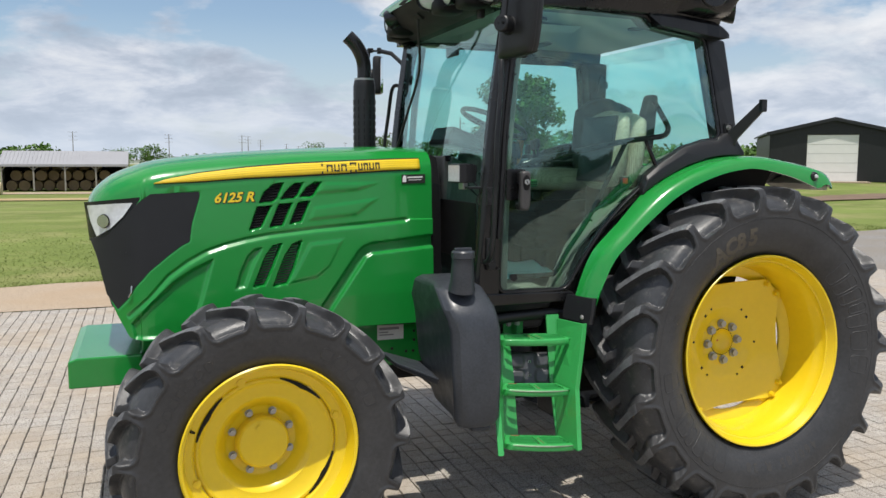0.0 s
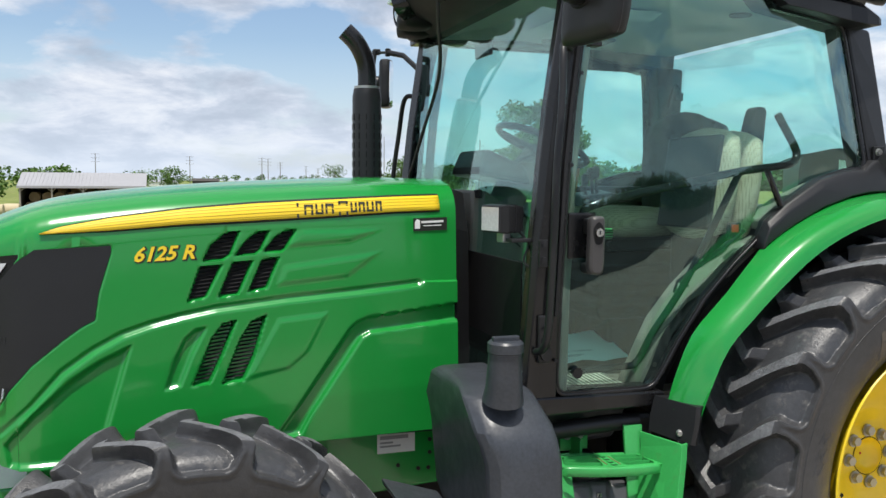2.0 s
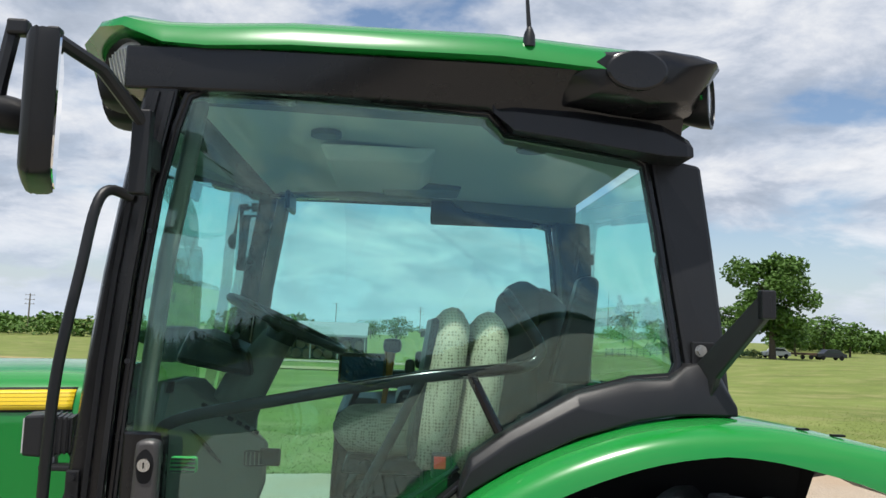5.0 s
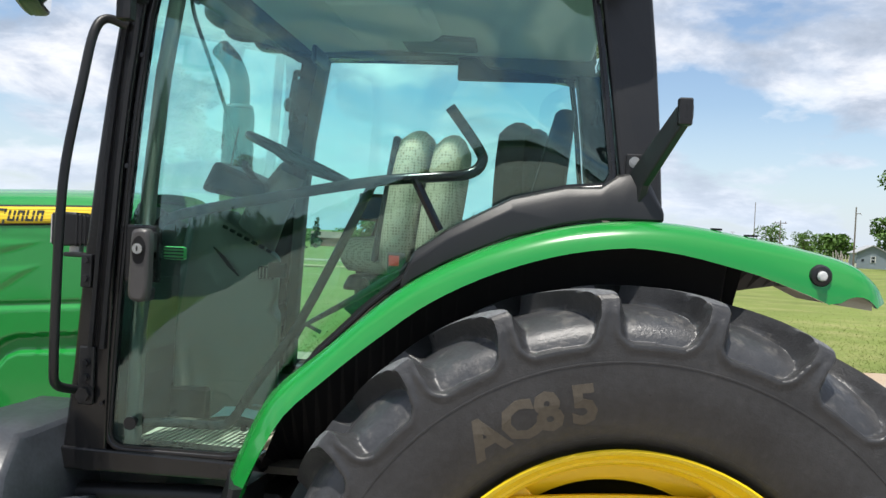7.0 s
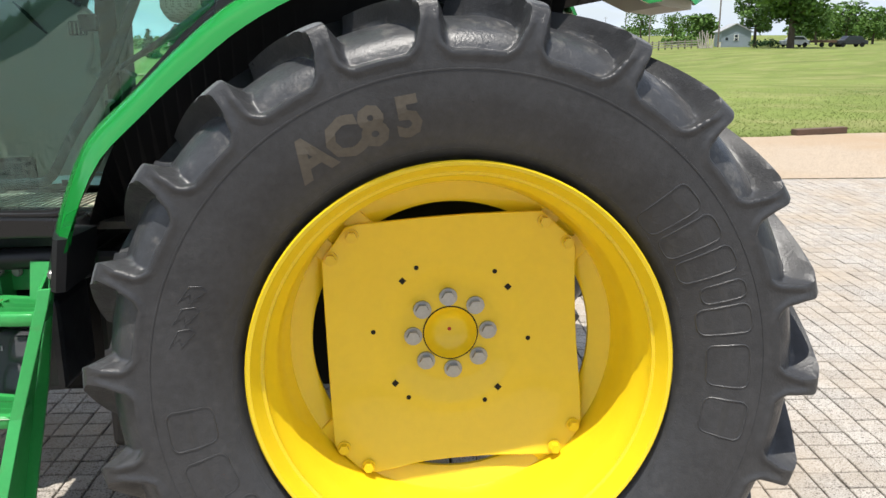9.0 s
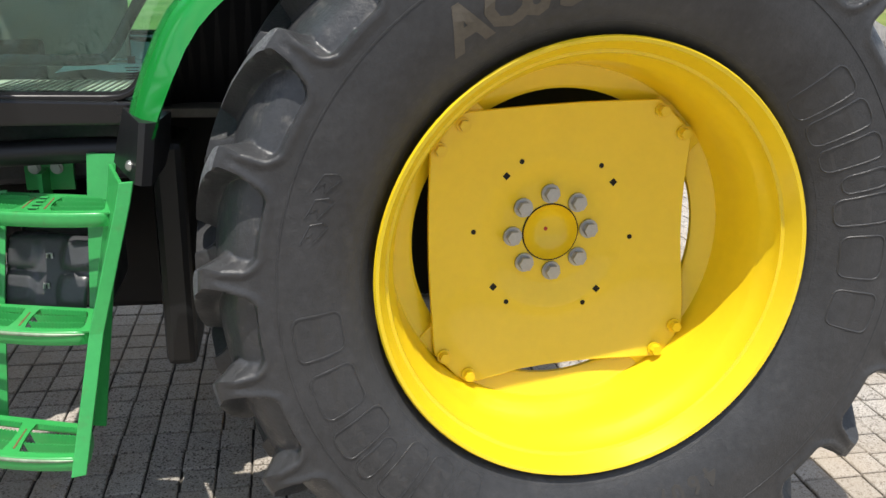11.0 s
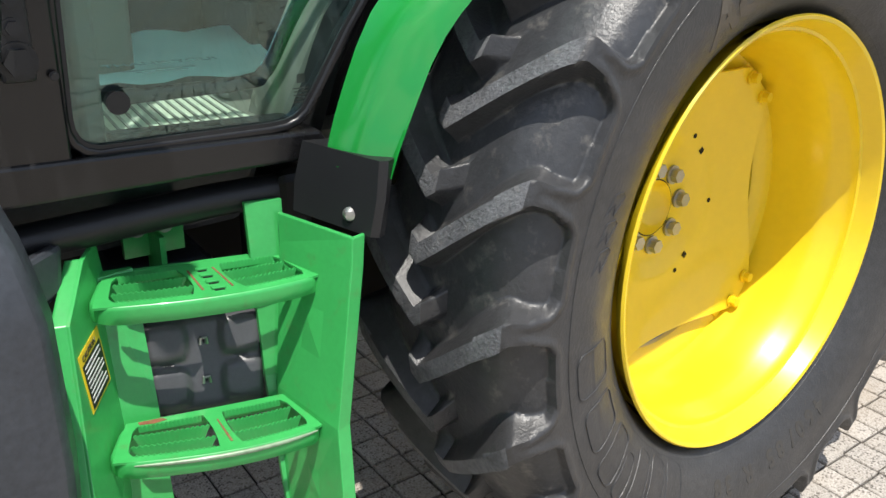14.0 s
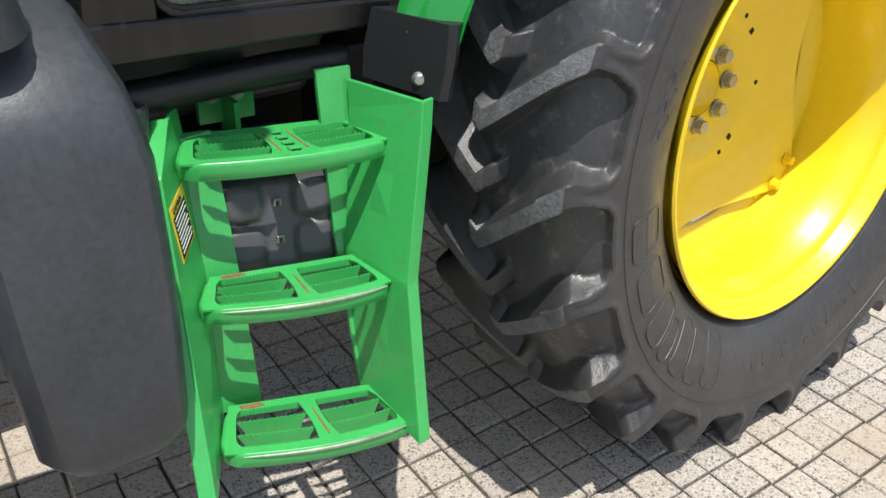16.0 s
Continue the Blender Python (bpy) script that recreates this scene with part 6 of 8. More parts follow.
# a strip joins the two behind the top tread, over the panel
part("back_strip", loft([[(-1.29, -0.792, 0.95), (-1.085, -0.838, 0.95), (-1.085, -0.83, 0.95), (-1.29, -0.784, 0.95)], [(-1.29, -0.806, 0.90), (-1.085, -0.852, 0.90), (-1.085, -0.844, 0.90), (-1.29, -0.798, 0.90)]]), GREEN_STEP, stair)

# the moulded panel behind the treads: louvre light and the bridge's shadow shaped as four shallow cushions round a sunk
# middle column
PTL, PTR, PBL, PBR = Vector((-1.285, -0.806, 0.862)), Vector((-1.090, -0.853, 0.862)), Vector((-1.300, -0.864, 0.700)), Vector((-1.115, -0.912, 0.700))
pn = (PTR - PTL).cross(PBL - PTL).normalized()
if pn.y > 0:
    pn = -pn


def panel_at(u, v, lift=0.0):
    """A point on the panel by shares across and down."""
    return PTL.lerp(PTR, u).lerp(PBL.lerp(PBR, u), v) + pn * lift


bm = bmesh.new()
pg = []
for i in range(25):
    row = []
    for j in range(29):
        u, v = j / 28, i / 24
        lift = 0.0
        for cu, cv in ((0.17, 0.27), (0.83, 0.27), (0.17, 0.74), (0.83, 0.74)):
            d = max(abs(u - cu) / 0.19, abs(v - cv) / 0.21)
            d = 0.6 * d + 0.4 * math.hypot((u - cu) / 0.19, (v - cv) / 0.21)
            lift = max(lift, 0.010 * min(1.0, max(0.0, (1.05 - d) / 0.22)))
        lift -= 0.030 * max(0.0, 1 - v / 0.10) ** 2
        row.append(bm.verts.new(panel_at(u, v, lift)))
    pg.append(row)
for r0, r1 in zip(pg, pg[1:]):
    for j in range(28):
        bm.faces.new((r0[j], r0[j + 1], r1[j + 1], r1[j]))
panel = part("back_panel", bm, PANEL, stair, "black moulded plastic panel behind the treads", smooth=60)
md = panel.modifiers.new("thick", "SOLIDIFY")
md.thickness, md.offset = 0.004, 0
for v in (0.30, 0.70):
    part("panel_clip", tube([tuple(panel_at(0.47, v + 0.035, 0.004)), tuple(panel_at(0.475, v - 0.03, 0.007)), tuple(panel_at(0.525, v - 0.03, 0.007)), tuple(panel_at(0.53, v + 0.035, 0.004))], 0.0032, 6), STEEL, stair)
    part("clip_slot", loft([[tuple(panel_at(a, b, q)) for a, b in ((0.485, v - 0.015), (0.515, v - 0.015), (0.515, v + 0.03), (0.485, v + 0.03))] for q in (0.0, 0.002)]), DARK, stair)


def tread(z0, z1, bl, br, fr, fl, first=False):
    """A pressed tread with a bowed rolled front, two openings and bent louvres with toothed edges."""
    def at(u, v, dz=0.0):
        back = Vector(bl).lerp(Vector(br), u)
        front = Vector(fl).lerp(Vector(fr), u) + Vector((0.012, -0.030)) * (1 - (2 * u - 1) ** 2)
        p = back.lerp(front, v)
        return (p.x, p.y, z0 + (z1 - z0) * u + dz)

    def rounded(u0, u1, v0, v1, ru, rv, n=5):
        pts = []
        for cu, cv, a0 in ((u1 - ru, v0 + rv, -90), (u1 - ru, v1 - rv, 0), (u0 + ru, v1 - rv, 90), (u0 + ru, v0 + rv, 180)):
            for q in range(n + 1):
                a = radians(a0 + 90 * q / n)
                pts.append((cu + ru * math.cos(a), cv + rv * math.sin(a)))
            if a0 == 0:
                pts += [(u1 - ru - (u1 - u0 - 2 * ru) * q / 13, v1) for q in range(1, 13)]
            if a0 == 180:
                pts += [(u0 + ru + (u1 - u0 - 2 * ru) * q / 13, v0) for q in range(1, 13)]
        return pts
    group = new("tread")
    group.parent = stair
    br_w = 0.085 if first else 0.040
    outer = rounded(0.0, 1.0, 0.0, 1.0, 0.10, 0.30)
    # the skirt: a band round the edge, rolled over at the top
    secs = [[at(0.5 + (u - 0.5) * k, 0.5 + (v - 0.5) * k, dz) for u, v in outer] for k, dz in ((0.955, 0.0), (0.985, -0.0015), (1.0, -0.007), (1.005, -0.016), (1.0, -0.030), (0.985, -0.031), (0.985, -0.008), (0.955, -0.004))]
    part("tread_rim", loft(secs, caps=False), GREEN_STEP, group, smooth=50)
    # the top sheet with its two openings, as three cross bars and two long bars
    def sheet(path_a, path_b):
        bm = bmesh.new()
        rows = [[bm.verts.new(at(u, v, dz)) for u, v in path] for path in (path_a, path_b) for dz in (0.0, -0.004)]
        k = len(path_a)
        for i in range(k - 1):
            for a, b in ((0, 2), (2, 3), (3, 1), (1, 0)):
                bm.faces.new((rows[a][i], rows[a][i + 1], rows[b][i + 1], rows[b][i]))
        return bm
    us = [0.024 + 0.952 * q / 26 for q in range(27)]

    def end(v):
        """How far the opening's ends are drawn in near its corners."""
        return 0.030 * max(0.0, abs(v - 0.5) / 0.36 - 0.55) ** 2 * 4
    part("tread_bar", sheet([(u, 0.024) for u in us], [(u, 0.15) for u in us]), GREEN_STEP, group)
    part("tread_bar", sheet([(u, 0.85) for u in us], [(u, 0.976) for u in us]), GREEN_STEP, group)
    vsr = [0.13 + 0.74 * q / 12 for q in range(13)]
    part("tread_bar", sheet([(0.022, v) for v in vsr], [(0.070 + end(v), v) for v in vsr]), GREEN_STEP, group)
    part("tread_bar", sheet([(0.930 - end(v), v) for v in vsr], [(0.978, v) for v in vsr]), GREEN_STEP, group)
    waist = [0.5 - br_w * (1 + 0.35 * abs(v - 0.5) ** 2 * 8) for v in vsr]
    part("tread_bridge", sheet(list(zip(waist, vsr)), [(1 - w, v) for w, v in zip(waist, vsr)]), GREEN_STEP, group)
    # toothed lips at the openings' edges and two bent louvres in each
    for u0, u1 in ((0.070, 0.5 - br_w), (0.5 + br_w, 0.930)):
        for vv, deep, fwd in ((0.155, 0.006, 0.01), (0.375, 0.030, 0.015), (0.635, 0.030, 0.015), (0.845, -0.001, 0.01)):
            bm = bmesh.new()
            n = 30
            a0, a1 = u0 + end(vv) + 0.006, u1 - end(vv) - 0.006
            tops, bots = [], []
            for q in range(n + 1):
                f = q / n
                u = a0 + (a1 - a0) * f
                tooth = 0.0035 if q % 2 else 0.0
                w = vv if deep > 0 else vv + 0.006
                tops.append((bm.verts.new(at(u, w, tooth - 0.001)), bm.verts.new(at(u, w + 0.016, tooth - 0.001))))
                ub = a0 + (a1 - a0) * (0.13 + 0.74 * f) if deep > 0.01 else u
                bots.append((bm.verts.new(at(ub, w + fwd, -abs(deep) - 0.004)), bm.verts.new(at(ub, w + fwd + 0.016, -abs(deep) - 0.004))))
            for q in range(n):
                bm.faces.new((tops[q][0], tops[q + 1][0], tops[q + 1][1], tops[q][1]))
                bm.faces.new((bots[q][0], bots[q][1], bots[q + 1][1], bots[q + 1][0]))
                bm.faces.new((tops[q][0], bots[q][0], bots[q + 1][0], tops[q + 1][0]))
                bm.faces.new((tops[q][1], tops[q + 1][1], bots[q + 1][1], bots[q][1]))
            part("toothed_slat", bm, GREEN_STEP, group)
    if first:
        for k in range(4):
            v = 0.24 + 0.18 * k
            part("tread_tab", loft([[at(0.5 + a, v + b, dz) for a, b in ((-0.030, -0.035), (0.030, -0.035), (0.030, 0.035), (-0.030, 0.035))] for dz in (0.0005, 0.004)]), GREEN_STEP, group, bevel=0.001)
            part("tab_slot", loft([[at(0.5 + a, v + b, dz) for a, b in ((-0.022, 0.036), (0.022, 0.036), (0.022, 0.060), (-0.022, 0.060))] for dz in (0.0, 0.0012)]), DARK, group)
        for u in (0.435, 0.565):
            part("rubbed_streak", loft([[at(u + a, b, dz) for a, b in ((-0.005, 0.22), (0.004, 0.22), (0.006, 0.78), (-0.004, 0.78))] for dz in (0.0, 0.0009)]), RUST_RED, group, "rubbed red-brown streak")
    else:
        part("rubbed_streak", loft([[at(0.5 + a, b, dz) for a, b in ((0.002, 0.30), (0.010, 0.30), (0.016, 0.80), (0.004, 0.80))] for dz in (0.0, 0.0009)]), RUST_RED, group, "rubbed red-brown streak")
        edge = [at(0.10 + 0.84 * q / 20, 0.995, -0.0062) for q in range(21)]
        part("worn_edge", tube(edge, 0.0042, 8, radii=[0.0012 + 0.0032 * math.sin(math.pi * q / 20) ** 0.5 for q in range(21)]), WEAR, group, "bare metal worn along the tread edge", smooth=60)
        part("rust_patch", loft([[at(u, v, dz) for u, v in ((0.09, 0.05), (0.22, 0.04), (0.25, 0.10), (0.18, 0.14), (0.10, 0.12))] for dz in (0.0, 0.0008)]), RUST_RED, group)
    return group


for k, t in enumerate(TREADS):
    tread(*t, first=k == 0)
for x, y, z in ((-1.052, -1.066, 0.760), (-1.088, -1.13, 0.545)):
    part("square_hole", boxes(((x, y, z), (0.010, 0.010, 0.018))), DARK, stair)


def on_stringer(u, z, lift):
    """A point on the inner face of the front stringer: u from its back to its outer edge."""
    a = Vector((interp([(0.72, -1.352), (0.95, -1.33)], z), interp([(0.72, -0.87), (0.95, -0.77)], z), z))
    b = Vector((interp([(0.72, -1.425), (0.95, -1.405)], z), interp([(0.72, -1.00), (0.95, -0.905)], z), z))
    d = (b - a).normalized()
    return a.lerp(b, u) + Vector((-d.y, d.x, 0)) * (0.004 + lift)


def sticker_piece(name, s0, s1, v0, v1, lift, material, label=""):
    """A piece of the tilted sticker between shares of its width and height."""
    def at(s_, v_, h_):
        u = 1.19 + (0.50 - 1.19) * s_ + (0.98 - 1.19) * v_
        z = 0.900 + (0.805 - 0.900) * v_
        return tuple(on_stringer(u, z, h_))
    ring = ((s0, v0), (s1, v0), (s1, v1), (s0, v1))
    return part(name, loft([[at(a, b, 0.0004) for a, b in ring], [at(a, b, lift) for a, b in ring]]), material, stair, label)


sticker_piece("caution_sticker", 0, 1, 0, 1, 0.0012, DECAL, "yellow and black caution sticker")
sticker_piece("sticker_print", 0.06, 0.94, 0.20, 0.96, 0.0018, INK)
for k in range(8):
    sticker_piece("print_line", 0.12, 0.88 - 0.14 * (k % 3 == 2), 0.26 + 0.085 * k, 0.282 + 0.085 * k, 0.0023, WHITE_INK)
p0, p1 = on_stringer(1.19 - 0.69 * 0.12 - 0.21 * 0.17, 0.884, 0.0012), on_stringer(0.50, 0.884, 0.0012)
ex = (p1 - p0).normalized()
ez = Vector((0, 0, 1))
ey = ex.cross(ez)
mw = Matrix(((ex.x, 0, ey.x, p0.x), (ex.y, 0, ey.y, p0.y), (ex.z, 1, ey.z, p0.z), (0, 0, 0, 1)))
lettering("caution_word", "CAUTION", 0.015, INK, stair, mw, 1.0, 0.0006)
for x, y in ((-1.245, -0.70), (-1.195, -0.70)):
    part("frame_bolt", bolt(0.011, 0.012, (x, y, 0.985)), STEEL, tractor)
part("ladder_bracket", boxes((*span(-1.27, -1.16, -0.695, -0.68, 0.93, 1.03),), (*span(-1.225, -1.215, -0.76, -0.68, 0.90, 0.985),)), GREEN_STEP, tractor)

# exhaust stack
stack = part("exhaust_pipe", lathe([(0.0, 0), (0.072, 0), (0.072, 0.55), (0.066, 0.585), (0.060, 0.60), (0.0, 0.60)], 36), BLACK, tractor, "black perforated exhaust stack", smooth=30)
stack.matrix_world = Matrix.Translation((-1.632, 0.775, 1.76)) @ Matrix.Rotation(radians(90), 4, "X")
part("stack_collar", tube([(-1.632, 0.775, 2.335), (-1.632, 0.775, 2.362)], 0.064, 30), STEEL, stack).matrix_parent_inverse = stack.matrix_world.inverted()
for k in range(16):
    a = radians(150 + 15 * k)
    for q in range(9):
        z = 1.84 + 0.046 * q
        c = (-1.632 + 0.0715 * math.cos(a), 0.775 + 0.0715 * math.sin(a), z)
        if k % 2 == 0:
            continue
        bm = boxes((c, (0.006, 0.006, 0.030), Matrix.Rotation(a, 3, "Z")))
        o = part("stack_slot", bm, STEEL if k in (1, 15) else DARK, stack)
        o.matrix_parent_inverse = stack.matrix_world.inverted()
tip = part("exhaust_tip", tube(curve_pts([(-1.632, 0.775, 2.34), (-1.632, 0.775, 2.43), (-1.645, 0.775, 2.50), (-1.685, 0.778, 2.575), (-1.74, 0.785, 2.63)], 5), 0.046, 20), GLOSSBLACK, stack, "curved black exhaust outlet", smooth=40)
tip.matrix_parent_inverse = stack.matrix_world.inverted()

# inside the cab
part("dash_cowl", loft([[(-1.44, -0.26, 1.13), (-1.08, -0.24, 1.13), (-1.16, 0.05, 1.13), (-1.44, 0.25, 1.13)], [(-1.45, -0.25, 1.48), (-1.075, -0.235, 1.48), (-1.16, 0.05, 1.48), (-1.45, 0.24, 1.48)],
                        [(-1.45, -0.245, 1.51), (-1.115, -0.23, 1.51), (-1.175, 0.05, 1.51), (-1.45, 0.24, 1.51)], [(-1.45, -0.24, 1.56), (-1.095, -0.22, 1.57), (-1.172, 0.05, 1.57), (-1.45, 0.23, 1.56)],
                        [(-1.45, -0.23, 1.70), (-1.092, -0.215, 1.69), (-1.172, 0.05, 1.69), (-1.45, 0.22, 1.70)], [(-1.44, -0.22, 1.77), (-1.19, -0.20, 1.75), (-1.24, 0.05, 1.75), (-1.44, 0.20, 1.77)],
                        [(-1.435, -0.20, 1.86), (-1.36, -0.19, 1.855), (-1.36, 0.10, 1.855), (-1.435, 0.15, 1.86)]]), TRIM_GREY, tractor, "grey-beige dashboard cowl", bevel=0.012, smooth=40)
for k in range(7):
    part("cowl_slot", boxes(((-1.29 + 0.026 * k, -0.222 + 0.0015 * k, 1.795 - 0.0125 * k), (0.017, 0.014, 0.010), Matrix.Rotation(radians(26), 3, "Y"))), DARK, tractor)
for k in range(5):
    part("cowl_louvre", boxes(((-1.30 + 0.012 * k, -0.236, 1.705 - 0.014 * k), (0.060, 0.006, 0.005), Matrix.Rotation(radians(40), 3, "Y"))), DARK, tractor)
part("cowl_top_trim", boxes(((-1.405, -0.205, 1.845), (0.03, 0.04, 0.035))), DARK, tractor, bevel=0.006)
part("cowl_vent", boxes(((-1.135, -0.232, 1.645), (0.055, 0.016, 0.045))), DARK, tractor, bevel=0.006)
for k in range(4):
    part("vent_bar", boxes(((-1.154 + 0.0125 * k, -0.241, 1.645), (0.004, 0.004, 0.036))), TRIM_GREY, tractor)
part("brake_pedal", boxes(((-1.10, -0.16, 1.40), (0.05, 0.07, 0.014), Matrix.Rotation(radians(-35), 3, "Y"))), BLACK, tractor, "black pedal on a worn arm", bevel=0.004)
part("pedal_arm", tube([(-1.115, -0.15, 1.39), (-1.17, -0.10, 1.30)], 0.010, 8), BOLT_DARK, tractor)
# an added near-black panel that stands in for the shaded cab behind the glass
part("front_bulkhead", boxes((*span(-1.452, -1.446, -0.74, 0.74, 1.09, 1.62),)), DARK, tractor, "dark panel added as shade behind the windshield foot", bevel=0.002)
part("cowl_vent", boxes(((-1.075, -0.30, 1.66), (0.06, 0.02, 0.05))), DARK, tractor, bevel=0.006)
part("steering_column", tube([(-1.30, -0.05, 1.60), (-1.20, -0.06, 1.85), (-1.10, -0.08, 2.01)], 0.06, 14, radii=[0.09, 0.075, 0.05]), TRIM_GREY, tractor, smooth=40)
part("instrument_pod", loft([[(-1.40, -0.20, 1.92), (-1.16, -0.20, 1.88), (-1.16, 0.16, 1.88), (-1.40, 0.16, 1.92)], [(-1.36, -0.18, 2.03), (-1.18, -0.18, 1.96), (-1.18, 0.14, 1.96), (-1.36, 0.14, 2.03)]]), BLACK, tractor, bevel=0.02)
wc, wn_ = Vector((-1.075, -0.09, 2.05)), Vector((0.40, 0.0, 0.92)).normalized()
wu = Vector((0.92, 0, -0.40)).normalized()
wv = Vector((0, 1, 0))
sw = part("steering_wheel", tube([tuple(wc + (wu * math.cos(a) + wv * math.sin(a)) * 0.195) for a in (2 * math.pi * k / 40 for k in range(40))], 0.014, 10, closed=True), BLACK, tractor, "black steering wheel", smooth=60)
for a in (0.3, 2.4, 4.5):
    part("wheel_spoke", tube([tuple(wc - wn_ * 0.03), tuple(wc + (wu * math.cos(a) + wv * math.sin(a)) * 0.19)], 0.013, 8), BLACK, sw)
part("wheel_hub", tube([tuple(wc - wn_ * 0.06), tuple(wc - wn_ * 0.015)], 0.05, 18), BLACK, sw)
part("jacket_lever", tube([(-1.22, -0.14, 1.97), (-1.20, -0.30, 2.0), (-1.19, -0.33, 2.01)], 0.012, 8), BLACK, tractor)


seat2 = new("folding_seat")
seat2.parent = tractor
tagged(seat2, "folded companion seat in pale patterned fabric")
tiltm = Matrix.Translation((-0.57, -0.53, 1.70)) @ Matrix.Rotation(radians(8), 4, "Y") @ Matrix.Translation((0.57, 0.53, -1.70))
for nm, c, s, mt in (("seat_board", (-0.675, -0.53, 1.885), (0.02, 0.34, 0.36), BLACK), ("seat_cushion", (-0.625, -0.53, 1.885), (0.10, 0.40, 0.42), FABRIC), ("backrest", (-0.525, -0.53, 1.885), (0.10, 0.40, 0.43), FABRIC)):
    o = part(nm, pad(c, s) if mt is FABRIC else boxes((c, s)), mt, seat2, smooth=60 if mt is FABRIC else None, bevel=0.0 if mt is FABRIC else 0.008)
    o.data.transform(tiltm)
part("seat_base", boxes(((-0.58, -0.53, 1.46), (0.12, 0.28, 0.50))), DARK, seat2, bevel=0.02)
part("buckle", boxes(((-0.60, -0.745, 1.72), (0.05, 0.025, 0.06))), BLACK, seat2, bevel=0.005)
part("buckle_button", boxes(((-0.605, -0.76, 1.728), (0.028, 0.006, 0.028))), RED, seat2)
seat = new("driver_seat")
seat.parent = tractor
tagged(seat, "dark driver seat with pale fabric cushion")
part("cushion", pad((-0.665, 0.0, 1.722), (0.48, 0.50, 0.135)), FABRIC, seat, smooth=60)
part("backrest", pad((-0.30, 0.05, 1.93), (0.16, 0.48, 0.56)), SEAT_DARK, seat, smooth=60)
part("back_shell", pad((-0.24, 0.05, 1.93), (0.14, 0.50, 0.52)), BLACK, seat, smooth=60)
part("head_wing", prism([(-0.26, 1.90), (-0.18, 2.21), (-0.165, 2.225), (-0.13, 2.225), (-0.115, 2.21), (-0.14, 1.90)], -0.32, -0.25), BLACK, seat, bevel=0.015)
part("suspension", boxes(((-0.62, 0.02, 1.34), (0.30, 0.34, 0.42))), DARK, seat, bevel=0.02)
part("slide_rail", loft([[(-0.88, -0.20, 1.60), (-0.42, -0.20, 1.60), (-0.42, 0.24, 1.60), (-0.88, 0.24, 1.60)], [(-0.86, -0.18, 1.655), (-0.42, -0.18, 1.655), (-0.42, 0.22, 1.655), (-0.86, 0.22, 1.655)]]), BLACK, seat, "black seat slide under the cushion", bevel=0.015)
part("bellows", loft([[(-0.62 + a * (k0 + 0.0), 0.02 + b * k0 * 0.95, z) for a, b in ((-1, -1), (1, -1), (1, 1), (-1, 1))] for z, k0 in ((1.30, 0.20), (1.36, 0.24), (1.40, 0.20), (1.46, 0.25), (1.50, 0.21), (1.54, 0.25), (1.60, 0.20))]), DARK, seat, bevel=0.01)
part("adjuster_knob", tube([(-0.80, -0.20, 1.625), (-0.80, -0.225, 1.625)], 0.022, 14), BLACK, seat)
part("side_console", loft([[(-0.95, 0.30, 1.13), (-0.25, 0.30, 1.13), (-0.25, 0.66, 1.13), (-0.95, 0.66, 1.13)], [(-0.93, 0.26, 1.74), (-0.25, 0.26, 1.80), (-0.25, 0.66, 1.84), (-0.93, 0.66, 1.78)]]), BLACK, tractor, "black control console", bevel=0.02)
part("console_tray", boxes(((-0.42, 0.36, 1.815), (0.22, 0.16, 0.035))), BLACK, tractor, bevel=0.012)
part("window_ledge", boxes((*span(-0.80, -0.05, 0.70, 0.78, 1.80, 1.875),)), BLACK, tractor, bevel=0.012)
mon = part("monitor", boxes(((-0.84, 0.25, 1.90), (0.17, 0.03, 0.11), Matrix.Rotation(radians(-20), 3, "X"))), BLACK, tractor, "small black monitor with dark blue screen", bevel=0.006)
part("screen", boxes(((-0.84, 0.232, 1.897), (0.15, 0.004, 0.09), Matrix.Rotation(radians(-20), 3, "X"))), mat("screen_glass", (0.03, 0.07, 0.13), 0.08, vary=0.05), mon)
part("monitor_arm", tube([(-0.84, 0.27, 1.86), (-0.88, 0.30, 1.75)], 0.012, 8), BLACK, tractor)
lev = part("control_lever", tube([(-0.76, 0.29, 1.77), (-0.752, 0.275, 1.83), (-0.75, 0.27, 1.85), (-0.742, 0.26, 1.97)], 0.014, 10, radii=[0.010, 0.011, 0.016, 0.021]), ORANGE, tractor, "orange control lever", smooth=50)
part("lever_knob", pad((-0.735, 0.258, 1.985), (0.065, 0.05, 0.05)), BLACK, lev, smooth=60)
for x, z in ((-0.668, 1.925), (-0.632, 1.955), (-0.604, 1.962)):
    lv = part("control_lever", tube([(x + 0.022, 0.31, 1.80), (x + 0.005, 0.305, z - 0.04)], 0.009, 8), BLACK, tractor, "black control lever")
    part("lever_knob", pad((x, 0.30, z - 0.02), (0.036, 0.032, 0.062)), BLACK, lv, smooth=60)
part("lever_block", loft([[(-0.72, 0.23, 1.765), (-0.50, 0.23, 1.775), (-0.50, 0.40, 1.80), (-0.72, 0.40, 1.80)], [(-0.70, 0.25, 1.825), (-0.52, 0.25, 1.845), (-0.52, 0.39, 1.86), (-0.70, 0.39, 1.845)]]), BLACK, tractor, "black lever console", bevel=0.01)
for k in range(4):
    part("push_button", boxes(((-0.68 + 0.045 * k, 0.245, 1.800 + 0.004 * k), (0.022, 0.008, 0.022))), TRIM_GREY, tractor, bevel=0.003)
part("dial", lathe([(0, 0.014), (0.040, 0.012), (0.050, 0.0), (0.050, -0.02)], 24), TRIM_GREY, tractor, smooth=40)
